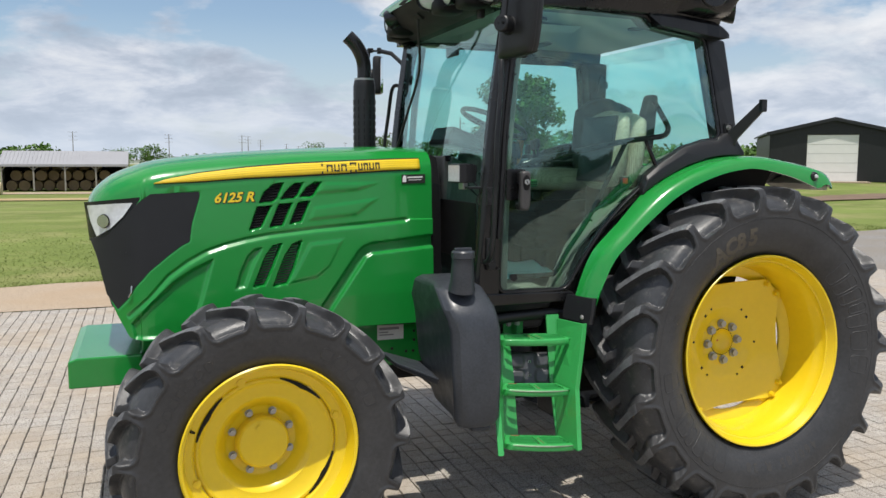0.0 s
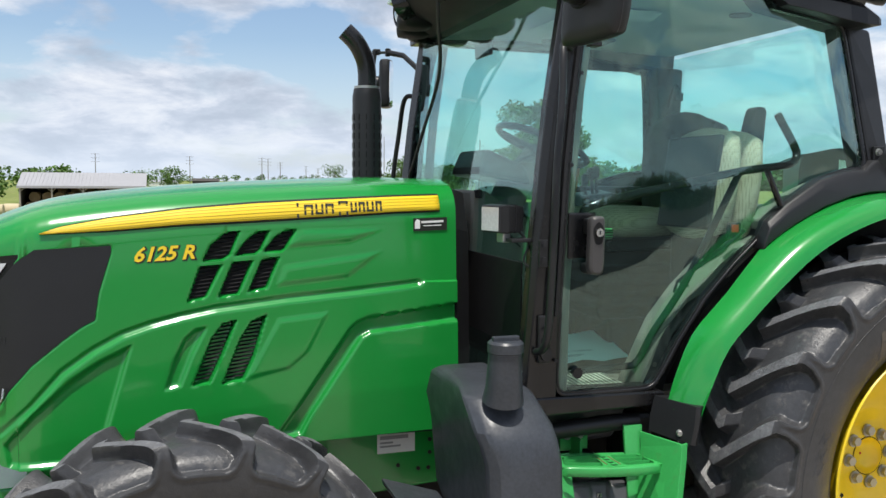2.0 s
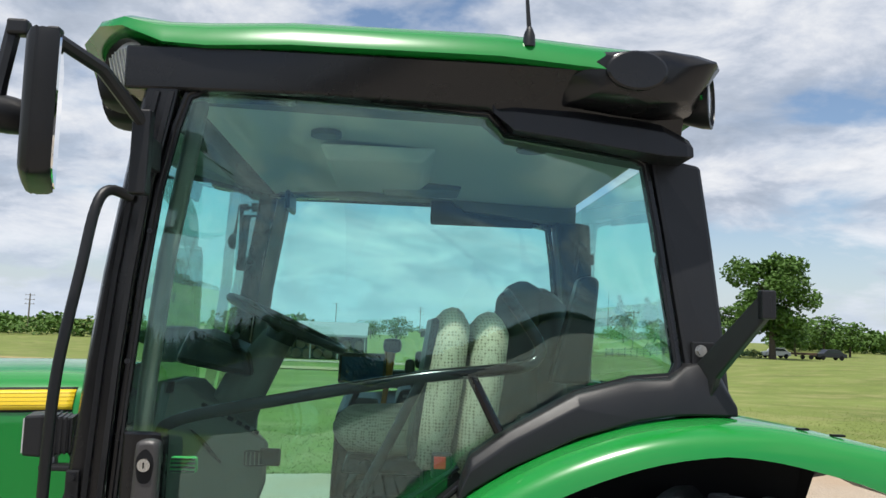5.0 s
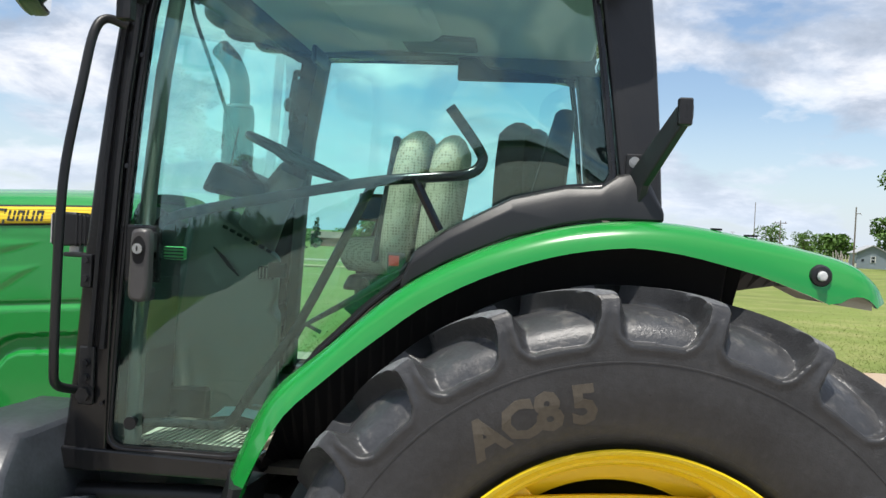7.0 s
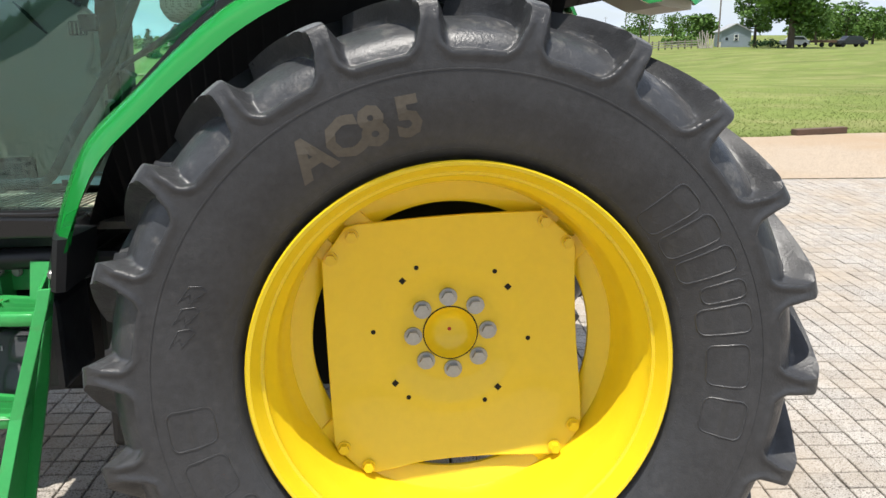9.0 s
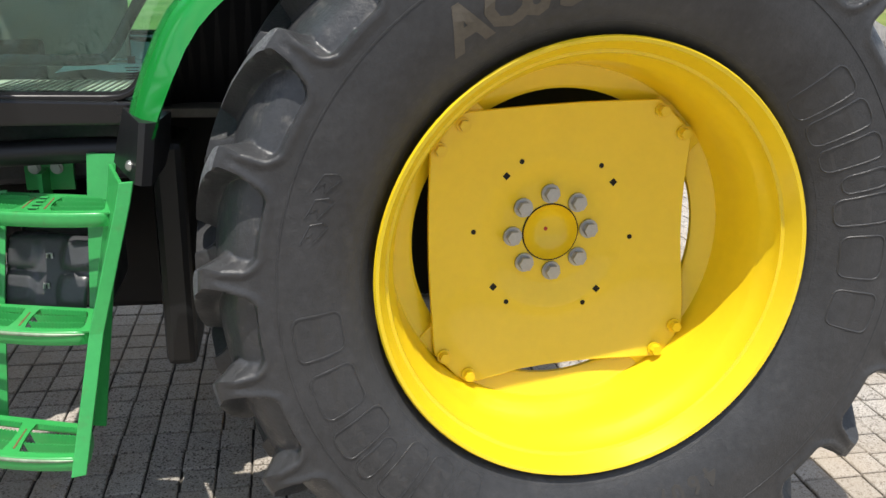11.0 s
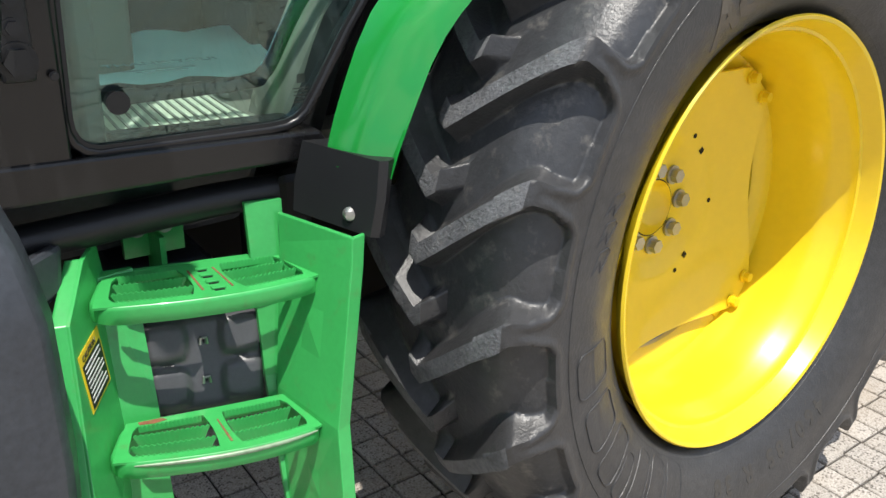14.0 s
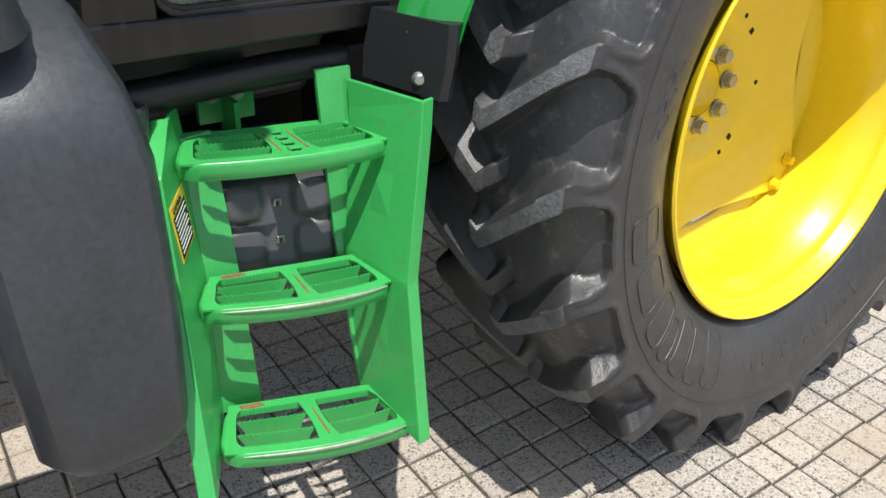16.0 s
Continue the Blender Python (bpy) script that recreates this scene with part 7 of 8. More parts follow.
bpy.data.objects["dial"].matrix_world = Matrix.Translation((-0.83, 0.32, 1.765)) @ Matrix.Rotation(radians(-90), 4, "X")
part("rear_mirror_stay", tube(curve_pts([(0.0, 0.60, 2.30), (0.02, 0.58, 2.42), (0.05, 0.57, 2.40)], 4), 0.008, 8), BLACK, tractor)
part("rear_hook", boxes(((0.06, 0.60, 2.36), (0.05, 0.02, 0.045))), BLACK, tractor, bevel=0.004)
# a leaflet on the floor by the door
sheet = thing("floor_leaflet", "pale blue printed paper leaflet on the cab floor", "paper")
bm = bmesh.new()
g = [[bm.verts.new((-1.26 + 0.50 * i / 10 + 0.02 * j / 6, -0.36 + 0.34 * j / 6, 1.166 + 0.012 * math.sin(i * 0.9 + j * 0.5) ** 2 + 0.05 * (j / 6) ** 2)) for i in range(11)] for j in range(7)]
for r0, r1 in zip(g, g[1:]):
    for i in range(10):
        bm.faces.new((r0[i], r0[i + 1], r1[i + 1], r1[i]))
part("leaf", bm, TEAL_PAPER, sheet, smooth=60)
lettering("leaflet_words", "THANK YOU!", 0.042, mat("grey_blue_ink", (0.20, 0.30, 0.34), 0.6), sheet, Matrix.Translation((-1.16, -0.27, 1.192)), 1.0, 0.0005)
for k in range(2):
    part("leaflet_print", boxes(((-1.05, -0.30 - 0.02 * k, 1.186), (0.16 - 0.05 * k, 0.006, 0.0012))), mat("grey_blue_print", (0.22, 0.32, 0.36), 0.6), sheet)


# ---- the place: land and yard ----
def ss(a, b, x):
    t = min(1.0, max(0.0, (x - a) / (b - a)))
    return t * t * (3 - 2 * t)


def ground_z(x, y):
    """The height of the land: a level yard, falling away to the hay barn and rising a little to the shed."""
    fall = -2.05 * ss(14, 100, y) * (1 - ss(2, 46, x)) * (1 - ss(130, 600, y))
    rise = 0.70 * ss(16, 44, y) * ss(14, 40, x) * (1 - ss(70, 110, math.hypot(x, y)))
    bank = 1.2 * ss(150, 300, y) * ss(20, 60, x)
    return fall + rise + bank - 0.02 + 0.10 * noise.noise((x * 0.05, y * 0.05, 0)) * ss(14, 40, math.hypot(x, y))


def axis_steps(limit):
    v, out, step = 0.0, [0.0], 1.5
    while v < limit:
        v += step
        out.append(v)
        if v > 24:
            step *= 1.12
    return sorted({-q for q in out} | set(out))


def at_az(az, dist, eye=(-1.7, -2.9)):
    """A place by compass angle from +y towards +x and distance."""
    return eye[0] + dist * math.sin(radians(az)), eye[1] + dist * math.cos(radians(az))


def speckled(name, base, pits, island=False, scale=1.0):
    """Exposed-aggregate concrete: dark pits and pebbles, blotches, and a tone of its own for each piece."""
    m = bpy.data.materials.new(name)
    m.use_nodes = True
    n, l = m.node_tree.nodes, m.node_tree.links
    b = n["Principled BSDF"]
    b.inputs["Roughness"].default_value = 0.88
    b.inputs["Specular IOR Level"].default_value = 0.25
    geo = n.new("ShaderNodeNewGeometry")

    def noisy(sc, det=5.0, rg=0.6):
        z = n.new("ShaderNodeTexNoise")
        z.inputs["Scale"].default_value = sc * scale
        z.inputs["Detail"].default_value = det
        z.inputs["Roughness"].default_value = rg
        l.new(geo.outputs["Position"], z.inputs["Vector"])
        return z.outputs["Fac"]

    def remap(src, a, c, lo=0.0, hi=1.0):
        r = n.new("ShaderNodeMapRange")
        r.inputs["From Min"].default_value, r.inputs["From Max"].default_value = a, c
        r.inputs["To Min"].default_value, r.inputs["To Max"].default_value = lo, hi
        l.new(src, r.inputs["Value"])
        return r.outputs["Result"]

    def mix(fac, a, c, mode="MIX"):
        x = n.new("ShaderNodeMix")
        x.data_type, x.blend_type = "RGBA", mode
        for s, v in ((0, fac), (6, a), (7, c)):
            if isinstance(v, (int, float)):
                x.inputs[s].default_value = v
            elif isinstance(v, tuple):
                x.inputs[s].default_value = (*v, 1)
            else:
                l.new(v, x.inputs[s])
        return x.outputs[2]

    vor = n.new("ShaderNodeTexVoronoi")
    vor.inputs["Scale"].default_value = 95 * scale
    l.new(geo.outputs["Position"], vor.inputs["Vector"])
    stone = remap(vor.outputs["Distance"], 0.42, 0.26)
    pick = remap(noisy(40, 3.0), 0.42, 0.52)
    mul = n.new("ShaderNodeMath")
    mul.operation = "MULTIPLY"
    l.new(stone, mul.inputs[0])
    l.new(pick, mul.inputs[1])
    col = mix(remap(noisy(160, 4.0), 0.35, 0.65), tuple(0.70 * c for c in base), tuple(1.15 * c for c in base))
    col = mix(mul.outputs[0], col, pits)
    col = mix(remap(noisy(210, 2.0, 0.5), 0.56, 0.64), col, tuple(0.42 * c for c in base))
    col = mix(remap(noisy(1.3, 6.0), 0.40, 0.66, 0.0, 0.85), col, tuple(c * k for c, k in zip(base, (0.78, 0.70, 0.60))))
    if island:
        tone = remap(geo.outputs["Random Per Island"], 0, 1, 0.90, 1.06)
    else:
        oi = n.new("ShaderNodeObjectInfo")
        tone = remap(oi.outputs["Random"], 0, 1, 0.90, 1.06)
    col = mix(1.0, col, tone, "MULTIPLY")
    l.new(col, b.inputs["Base Color"])
    bp = n.new("ShaderNodeBump")
    bp.inputs["Strength"].default_value = 0.9
    bp.inputs["Distance"].default_value = 0.006
    l.new(noisy(120, 5.0), bp.inputs["Height"])
    l.new(bp.outputs["Normal"], b.inputs["Normal"])
    return m


GRASS = mat("mown_grass", (0.152, 0.192, 0.050), 0.9, vary=0.60, grain=16, blotch=0.16, bump=0.7, bump_scale=30, tint=(0.30, 0.275, 0.125), tint_amount=0.60, spec=0.12)
BLADE = mat("grass_blades", (0.165, 0.205, 0.058), 0.8, vary=0.6, grain=7, blotch=0.5, spec=0.2)
PAVER = speckled("concrete_paver", (0.50, 0.462, 0.415), (0.10, 0.09, 0.08))
PAVER_FAR = speckled("concrete_paver_field", (0.50, 0.462, 0.415), (0.10, 0.09, 0.08), island=True)
JOINT = mat("paver_joint", (0.060, 0.054, 0.045), 0.95, vary=0.6, grain=60, blotch=3, tint=(0.20, 0.175, 0.14), tint_amount=0.35)
CONCRETE = speckled("worn_concrete", (0.50, 0.405, 0.305), (0.30, 0.26, 0.20), island=True, scale=0.35)
GRAVEL = speckled("grey_gravel", (0.30, 0.285, 0.265), (0.16, 0.15, 0.14), island=True, scale=0.4)
SOIL = mat("bare_soil", (0.17, 0.115, 0.075), 0.95, vary=0.4, grain=3, blotch=0.6, bump=1.0, bump_scale=6)
STRAW = mat("dry_mown_hay", (0.36, 0.27, 0.125), 0.95, vary=0.3, grain=1.5, blotch=0.15)

xs, ys = axis_steps(2600), axis_steps(2600)
bm = bmesh.new()
grid = [[bm.verts.new((x, y, ground_z(x, y))) for x in xs] for y in ys]
for r0, r1 in zip(grid, grid[1:]):
    for i in range(len(xs) - 1):
        bm.faces.new((r0[i], r0[i + 1], r1[i + 1], r1[i]))
tagged(part("ground", bm, GRASS, smooth=60), "mown green grass field running to the horizon", "ground", kind="structure")


def lawn_edge(x):
    return interp([(-20, 8.2), (-5, 8.6), (0, 9.5), (4, 10.2), (8, 11.0), (14, 12.4), (30, 16)], x) + 0.10 * noise.noise((x * 1.3, 0, 4)) + 0.05 * noise.noise((x * 5, 0, 9))


def laid_sheet(name, x0, x1, nx, low, high, lift, material, label):
    """A strip of ground between two edges, following the land."""
    bm = bmesh.new()
    rows = []
    for i in range(nx + 1):
        x = x0 + (x1 - x0) * i / nx
        a, b = low(x), high(x)
        rows.append([bm.verts.new((x, a + (b - a) * j / 4, ground_z(x, a + (b - a) * j / 4) + 0.02 + lift)) for j in range(5)])
    for r0, r1 in zip(rows, rows[1:]):
        for j in range(4):
            bm.faces.new((r0[j], r1[j], r1[j + 1], r0[j + 1]))
    return tagged(part(name, bm, material, smooth=60), label, name.split("_")[-1], kind="structure")


BRICK_END = 6.45
laid_sheet("concrete_apron", -22, 8.9, 160, lambda x: BRICK_END, lawn_edge, 0.004, CONCRETE, "worn pale concrete apron between paving and lawn")
laid_sheet("gravel_drive", 8.9, 30, 90, lambda x: -16.0, lambda x: lawn_edge(x) - 0.2 + 0.5 * noise.noise((x, 3, 3)), 0.0, GRAVEL, "grey gravel drive beside the paved yard")
laid_sheet("dry_strip", -70, 6, 60, lambda x: 62 + 2 * noise.noise((x * 0.1, 0, 0)), lambda x: 74 + 2 * noise.noise((x * 0.1, 5, 0)), 0.05, STRAW, "strip of dry tan cut hay in the field")
laid_sheet("barn_track", -30, 6, 40, lambda x: 96 + noise.noise((x * 0.2, 0, 7)), lambda x: 101.5, 0.05, CONCRETE, "pale gravel track in front of the hay barn")
laid_sheet("soil_strip", 24.5, 34, 40, lambda x: 25.6 + 0.5 * noise.noise((x, 1, 1)), lambda x: 28.2 + 0.6 * noise.noise((x * 0.8, 8, 1)), 0.04, SOIL, "strip of bare brown soil in the lawn")
# a lot out of view, added so the cab glass reflects dark ground
ASPHALT = speckled("worn_asphalt", (0.055, 0.055, 0.055), (0.03, 0.03, 0.03), island=True, scale=0.4)
laid_sheet("asphalt_lot", -70, 70, 60, lambda x: -60.0, lambda x: -16.0, 0.006, ASPHALT, "unseen dark asphalt lot added for dark reflections in the glass")
pave = tagged(part("pavement", boxes(((0, (BRICK_END - 16.0) / 2, -0.019), (18.0, BRICK_END + 16.0, 0.014))), JOINT), "old square concrete pavers with dark open joints", "pavement", kind="structure")

# grass blades along the lawn's near edge
rng = random.Random(5)
vs, fs = [], []
for k in range(42000):
    x = rng.uniform(-9, 17)
    y = lawn_edge(x) + abs(rng.gauss(0, 1)) * (0.22 if k % 6 == 0 else 5.0) - 0.03
    h, a, w = rng.uniform(0.012, 0.040), rng.uniform(0, 6.28), rng.uniform(0.004, 0.011)
    z = ground_z(x, y)
    lx_, ly_ = rng.uniform(-0.05, 0.05), rng.uniform(-0.05, 0.05)
    i = len(vs)
    vs += [(x - w * math.cos(a), y - w * math.sin(a), z), (x + w * math.cos(a), y + w * math.sin(a), z), (x + lx_, y + ly_, z + h)]
    fs.append((i, i + 1, i + 2))
me = bpy.data.meshes.new("lawn_blades")
me.from_pydata(vs, [], fs)
me.materials.append(BLADE)
tagged(new("lawn_blades", me), "loose green grass blades at the lawn edge", "grass", kind="stuff")

# ---- buildings ----
SHED_BLACK = mat("black_sheet_metal", (0.010, 0.011, 0.012), 0.45, vary=0.15, grain=3)
SHED_WHITE = mat("white_roller_door", (0.72, 0.72, 0.70), 0.5, vary=0.05, grain=3)
BARN_GREY = mat("weathered_tin", (0.36, 0.36, 0.375), 0.5, metal=0.2, vary=0.10, grain=2, blotch=0.4)
# near-black for the far shed, and for the shade inside the open barn
BARN_DARK = mat("dark_boards_and_shade", (0.055, 0.048, 0.042), 0.8, vary=0.3, grain=2)
POST_GREY = mat("grey_timber", (0.30, 0.28, 0.25), 0.8, vary=0.25, grain=5)
# hay colour lowered to carry the shade under the barn roof
BALE = mat("shaded_hay", (0.15, 0.105, 0.06), 0.95, vary=0.35, grain=8, blotch=1.2, bump=1.0, bump_scale=14)
BALE_NET = mat("pale_wrapped_hay", (0.50, 0.42, 0.27), 0.9, vary=0.2, grain=6)

BX0, BX1, BY, BZ = -18.3, -4.75, 104.5, -2.0
barn = thing("hay_barn", "open fronted grey metal hay barn on timber posts", "barn")
part("roof", prism([(BY - 0.4, BZ + 3.15), (BY + 4, BZ + 4.75), (BY + 8.3, BZ + 3.25), (BY + 8.3, BZ + 3.12), (BY + 4, BZ + 4.60), (BY - 0.4, BZ + 3.00)], BX0 - 0.3, BX1 + 0.3, axis="x"), BARN_GREY, barn, "grey ribbed metal roof")
for k in range(34):
    x = BX0 - 0.2 + (BX1 - BX0 + 0.4) * k / 33
    part("roof_rib", prism([(BY - 0.4, BZ + 3.16), (BY + 4, BZ + 4.76), (BY + 4, BZ + 4.80), (BY - 0.4, BZ + 3.20)], x - 0.02, x + 0.02, axis="x"), BARN_GREY, barn)
part("eave_beam", boxes((*span(BX0 - 0.3, BX1 + 0.3, BY - 0.42, BY - 0.2, BZ + 2.88, BZ + 3.06),)), BARN_GREY, barn)
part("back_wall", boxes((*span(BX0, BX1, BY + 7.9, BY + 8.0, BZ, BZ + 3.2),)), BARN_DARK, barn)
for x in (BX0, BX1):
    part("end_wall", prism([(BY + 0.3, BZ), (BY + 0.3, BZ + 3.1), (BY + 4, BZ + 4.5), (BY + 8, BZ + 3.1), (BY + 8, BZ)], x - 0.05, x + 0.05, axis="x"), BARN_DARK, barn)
for k in range(5):
    x = BX0 + (BX1 - BX0) * k / 4
    part("post", boxes((*span(x - 0.08, x + 0.08, BY - 0.25, BY - 0.09, BZ, BZ + 3.0),)), POST_GREY, barn)
    for s in (-1, 1):
        if BX0 <= x + s * 0.6 <= BX1:
            part("brace", tube([(x, BY - 0.17, BZ + 2.45), (x + s * 0.55, BY - 0.17, BZ + 2.95)], 0.05, 6), POST_GREY, barn)


def bale(c, r, length, axis, material, group):
    prof = [(0, -length / 2), (r * 0.93, -length / 2), (r, -length / 2 + 0.08), (r * 1.01, 0), (r, length / 2 - 0.08), (r * 0.93, length / 2), (0, length / 2)]
    b = tagged(part("hay_bale", lathe(prof, 20), material, None, smooth=50), "round tan hay bale stacked in the barn" if group == "barn bales" else "round pale hay bale lying on the grass", "hay bale", group)
    b.matrix_world = Matrix.Translation(c) @ Matrix.Rotation(rng.uniform(-0.08, 0.08) + (math.pi / 2 if axis == "x" else 0), 4, "Z") @ Matrix.Rotation(rng.uniform(0, 6), 4, "Y")
    return b


for layer in range(2):
    x = BX0 + 0.9 + 0.5 * layer
    while x < BX1 - 0.7:
        if not (layer == 1 and rng.random() < 0.12):
            bale((x, BY + 1.3 + rng.uniform(0, 1.0), BZ + 0.62 + layer * 1.18), 0.64, 1.2, "y", BALE, "barn bales")
        x += 1.34 if rng.random() < 0.8 else 1.7
x = BX0 + 4.2
while x < BX1 - 3.0:
    bale((x, BY + 3.6, BZ + 2.75), 0.62, 1.2, "y", BALE, "barn bales")
    x += 1.5
for k in range(3):
    bx, by = at_az(-9.3 - 0.9 * k, 100 - 3 * k)
    bale((bx, by, ground_z(bx, by) + 0.68), 0.70, 1.5, "x", BALE_NET, "field bales")
for az, d in ((-10.9, 74), (4.6, 96)):
    bx, by = at_az(az, d)
    bale((bx, by, ground_z(bx, by) + 0.66), 0.68, 1.4, "x", BALE_NET, "field bales")

# the black shed: gable towards the yard
shed = thing("storage_shed", "black metal storage shed with a white roller door", "shed")
sx, sy = at_az(44.9, 57)
sz = ground_z(sx, sy)
SM = Matrix.Translation((sx, sy, sz)) @ Matrix.Rotation(radians(-44.9 + 8), 4, "Z")


def shed_part(name, bm, material, parent=shed, label="", bevel=0.0):
    o = part(name, bm, material, parent, label, bevel=bevel)
    o.data.transform(SM)
    return o


W2, EV, RG = 3.75, 3.05, 3.95
shed_part("front_wall", frame_ring([(-W2, 0), (W2, 0), (W2, EV), (0, RG - 0.05), (-W2, EV)], [(-1.55, 0.0), (1.45, 0.0), (1.45, 2.95), (0, 2.951), (-1.55, 2.95)], 0.0, 0.12), SHED_BLACK)
for x in (-W2, W2):
    shed_part("side_wall", boxes((*span(x - 0.05, x + 0.05, 0.1, 14, 0, EV),)), SHED_BLACK)
shed_part("rear_wall", prism([(-W2, 0), (W2, 0), (W2, EV), (0, RG), (-W2, EV)], 14, 14.1), SHED_BLACK)
for s in (-1, 1):
    shed_part("roof", prism([(0, RG), (s * (W2 + 0.25), EV - 0.02), (s * (W2 + 0.25), EV + 0.10), (0, RG + 0.12)], -0.25, 14.3), SHED_BLACK)
    shed_part("fascia", prism([(0, RG - 0.10), (s * (W2 + 0.25), EV - 0.12), (s * (W2 + 0.25), EV + 0.02), (0, RG + 0.04)], -0.29, -0.25), SHED_BLACK)
sd = shed_part("roller_door", boxes((*span(-1.55, 1.45, 0.03, 0.07, 0, 2.95),)), SHED_WHITE, label="white roller door")
for k in range(1, 5):
    shed_part("door_joint", boxes((*span(-1.53, 1.43, 0.024, 0.03, 0.59 * k - 0.01, 0.59 * k + 0.01),)), mat("door_shadow_line", (0.45, 0.45, 0.44), 0.6), sd)
for k in range(40):
    x = -W2 + 0.1 + (2 * W2 - 0.2) * k / 39
    top = EV + (RG - EV) * (1 - abs(x) / W2) - 0.1
    if -1.6 < x < 1.5:
        shed_part("wall_rib", boxes((*span(x - 0.02, x + 0.02, -0.012, 0.0, 3.0, top),)), SHED_BLACK)
    else:
        shed_part("wall_rib", boxes((*span(x - 0.02, x + 0.02, -0.012, 0.0, 0.02, top),)), SHED_BLACK)
shed_part("door_ramp", boxes((*span(-2.2, 2.0, -1.6, 0.0, -0.06, 0.02),)), CONCRETE)

# the small grey house by the big tree
HOUSE = mat("blue_grey_boards", (0.26, 0.31, 0.36), 0.7, vary=0.08, grain=2)
HROOF = mat("grey_roof", (0.36, 0.37, 0.38), 0.6, vary=0.12, grain=2)
WHITE = mat("white_frame", (0.75, 0.75, 0.73), 0.6)
PANE = mat("dark_pane", (0.03, 0.04, 0.05), 0.1)
house = thing("small_house", "small blue-grey boarded house with a grey gable roof", "house")
hx0, hy0 = at_az(21.15, 128, (-0.44, -2.87))
HM = Matrix.Translation((hx0, hy0, ground_z(hx0, hy0) - 0.05)) @ Matrix.Rotation(radians(-14), 4, "Z")


def house_part(name, bm, material, label="", parent=house):
    o = part(name, bm, material, parent, label)
    o.data.transform(HM)
    return o


house_part("wall", prism([(-2.0, 0), (2.0, 0), (2.0, 2.15), (0, 3.15), (-2.0, 2.15)], 0, 9), HOUSE)
for s in (-1, 1):
    house_part("roof", prism([(0, 3.18), (s * 2.3, 2.02), (s * 2.3, 2.14), (0, 3.32)], -0.3, 9.3), HROOF)
wf = house_part("window", boxes((*span(-0.25, 0.35, -0.05, 0.0, 0.9, 1.75),)), WHITE)
for z in (1.1, 1.53):
    house_part("pane", boxes((*span(-0.17, 0.27, -0.06, -0.05, z - 0.17, z + 0.17),)), PANE, parent=wf)
house_part("vent_box", boxes((*span(-1.4, -1.05, -0.05, 0.0, 1.0, 1.35),)), PANE)
for k in range(12):
    house_part("board_line", boxes((*span(-2.0, 2.0, -0.012, 0.0, 0.17 * k + 0.15, 0.17 * k + 0.165),)), HOUSE)

# far farm buildings
for az, d, w, h, mt, nm, lb in ((2.6, 380, 11, 3.6, BARN_DARK, "far_shed", "low dark shed far across the fields"), (-0.2, 420, 16, 2.6, WHITE, "far_greenhouse", "low white shed far across the fields"), (-2.1, 430, 10, 2.2, BARN_GREY, "far_shed", "low grey shed far across the fields")):
    x, y = at_az(az, d)
    z = ground_z(x, y)
    fb = thing(nm, lb, "shed")
    part("wall", boxes((*span(x - w / 2, x + w / 2, y, y + 8, z - 0.5, z + h * 0.7),)), mt, fb)
    part("roof", prism([(y - 0.3, z + h * 0.68), (y + 4, z + h), (y + 8.3, z + h * 0.68)], x - w / 2 - 0.3, x + w / 2 + 0.3, axis="x"), BARN_DARK if mt is BARN_DARK else BARN_GREY, fb)
fb = thing("brick_house", "low red brick house among far trees", "house")
x, y = at_az(-13.6, 190)
z = ground_z(x, y)
part("wall", boxes((*span(x - 4.5, x + 4.5, y, y + 7, z, z + 2.0),)), mat("red_brick_far", (0.30, 0.13, 0.10), 0.9, vary=0.2, grain=2), fb)
part("roof", prism([(y - 0.4, z + 1.9), (y + 3.5, z + 3.3), (y + 7.4, z + 1.9)], x - 4.9, x + 4.9, axis="x"), mat("brown_roof_far", (0.24, 0.15, 0.12), 0.9), fb)

# poles, pylons, fence
WOOD = mat("weathered_pole", (0.17, 0.145, 0.12), 0.85, vary=0.25, grain=6)


def utility_pole(az, d, h, arms=1, r=0.13, eye=(-0.44, -2.87), nm="utility_pole"):
    x, y = at_az(az, d, eye)
    z = ground_z(x, y)
    p = thing(nm, "tall weathered wooden utility pole" if nm == "utility_pole" else "slim steel power pylon on the skyline", "pole", at=(x, y, z))
    part("pole", tube([(0, 0, -0.3), (0, 0, h)], r, 8, radii=[r, r * 0.7]), WOOD, p)
    for k in range(arms):
        w = 1.1 if nm == "utility_pole" else h * 0.14
        part("crossarm", boxes(((0, 0, h - 0.5 - k * h * 0.13), (2 * w, 0.12, 0.14))), WOOD, p)
        for q in (-0.85, 0.85):
            part("insulator", boxes(((q * w, 0, h - 0.32 - k * h * 0.13), (0.10, 0.10, 0.24))), WOOD, p)
    return p


up = utility_pole(20.1, 127, 8.35, 0)
part("yard_lamp", tube([(0, 0, 7.4), (0.5, -0.2, 7.5), (0.6, -0.25, 7.3)], 0.05, 6), WOOD, up)
part("guard", boxes(((0.25, 0, 0.35), (0.25, 0.2, 0.7))), mat("pale_guard", (0.6, 0.58, 0.5), 0.7), up)
utility_pole(15.8, 170, 7.6, 1)
utility_pole(14.2, 420, 23, 0, 0.22)
utility_pole(12.9, 520, 11, 1)
for az, h, d in ((-4.0, 20, 620), (1.7, 19, 620), (6.3, 18, 640), (6.7, 18, 660), (7.5, 16, 700), (9.2, 14, 760), (10.0, 13, 800), (-28.5, 10, 260), (-22.8, 11, 300)):
    utility_pole(az, d, h, 3, 0.30, (-2.4, -3.8), "power_pylon")
fence = thing("board_fence", "weathered grey timber board fence", "fence")
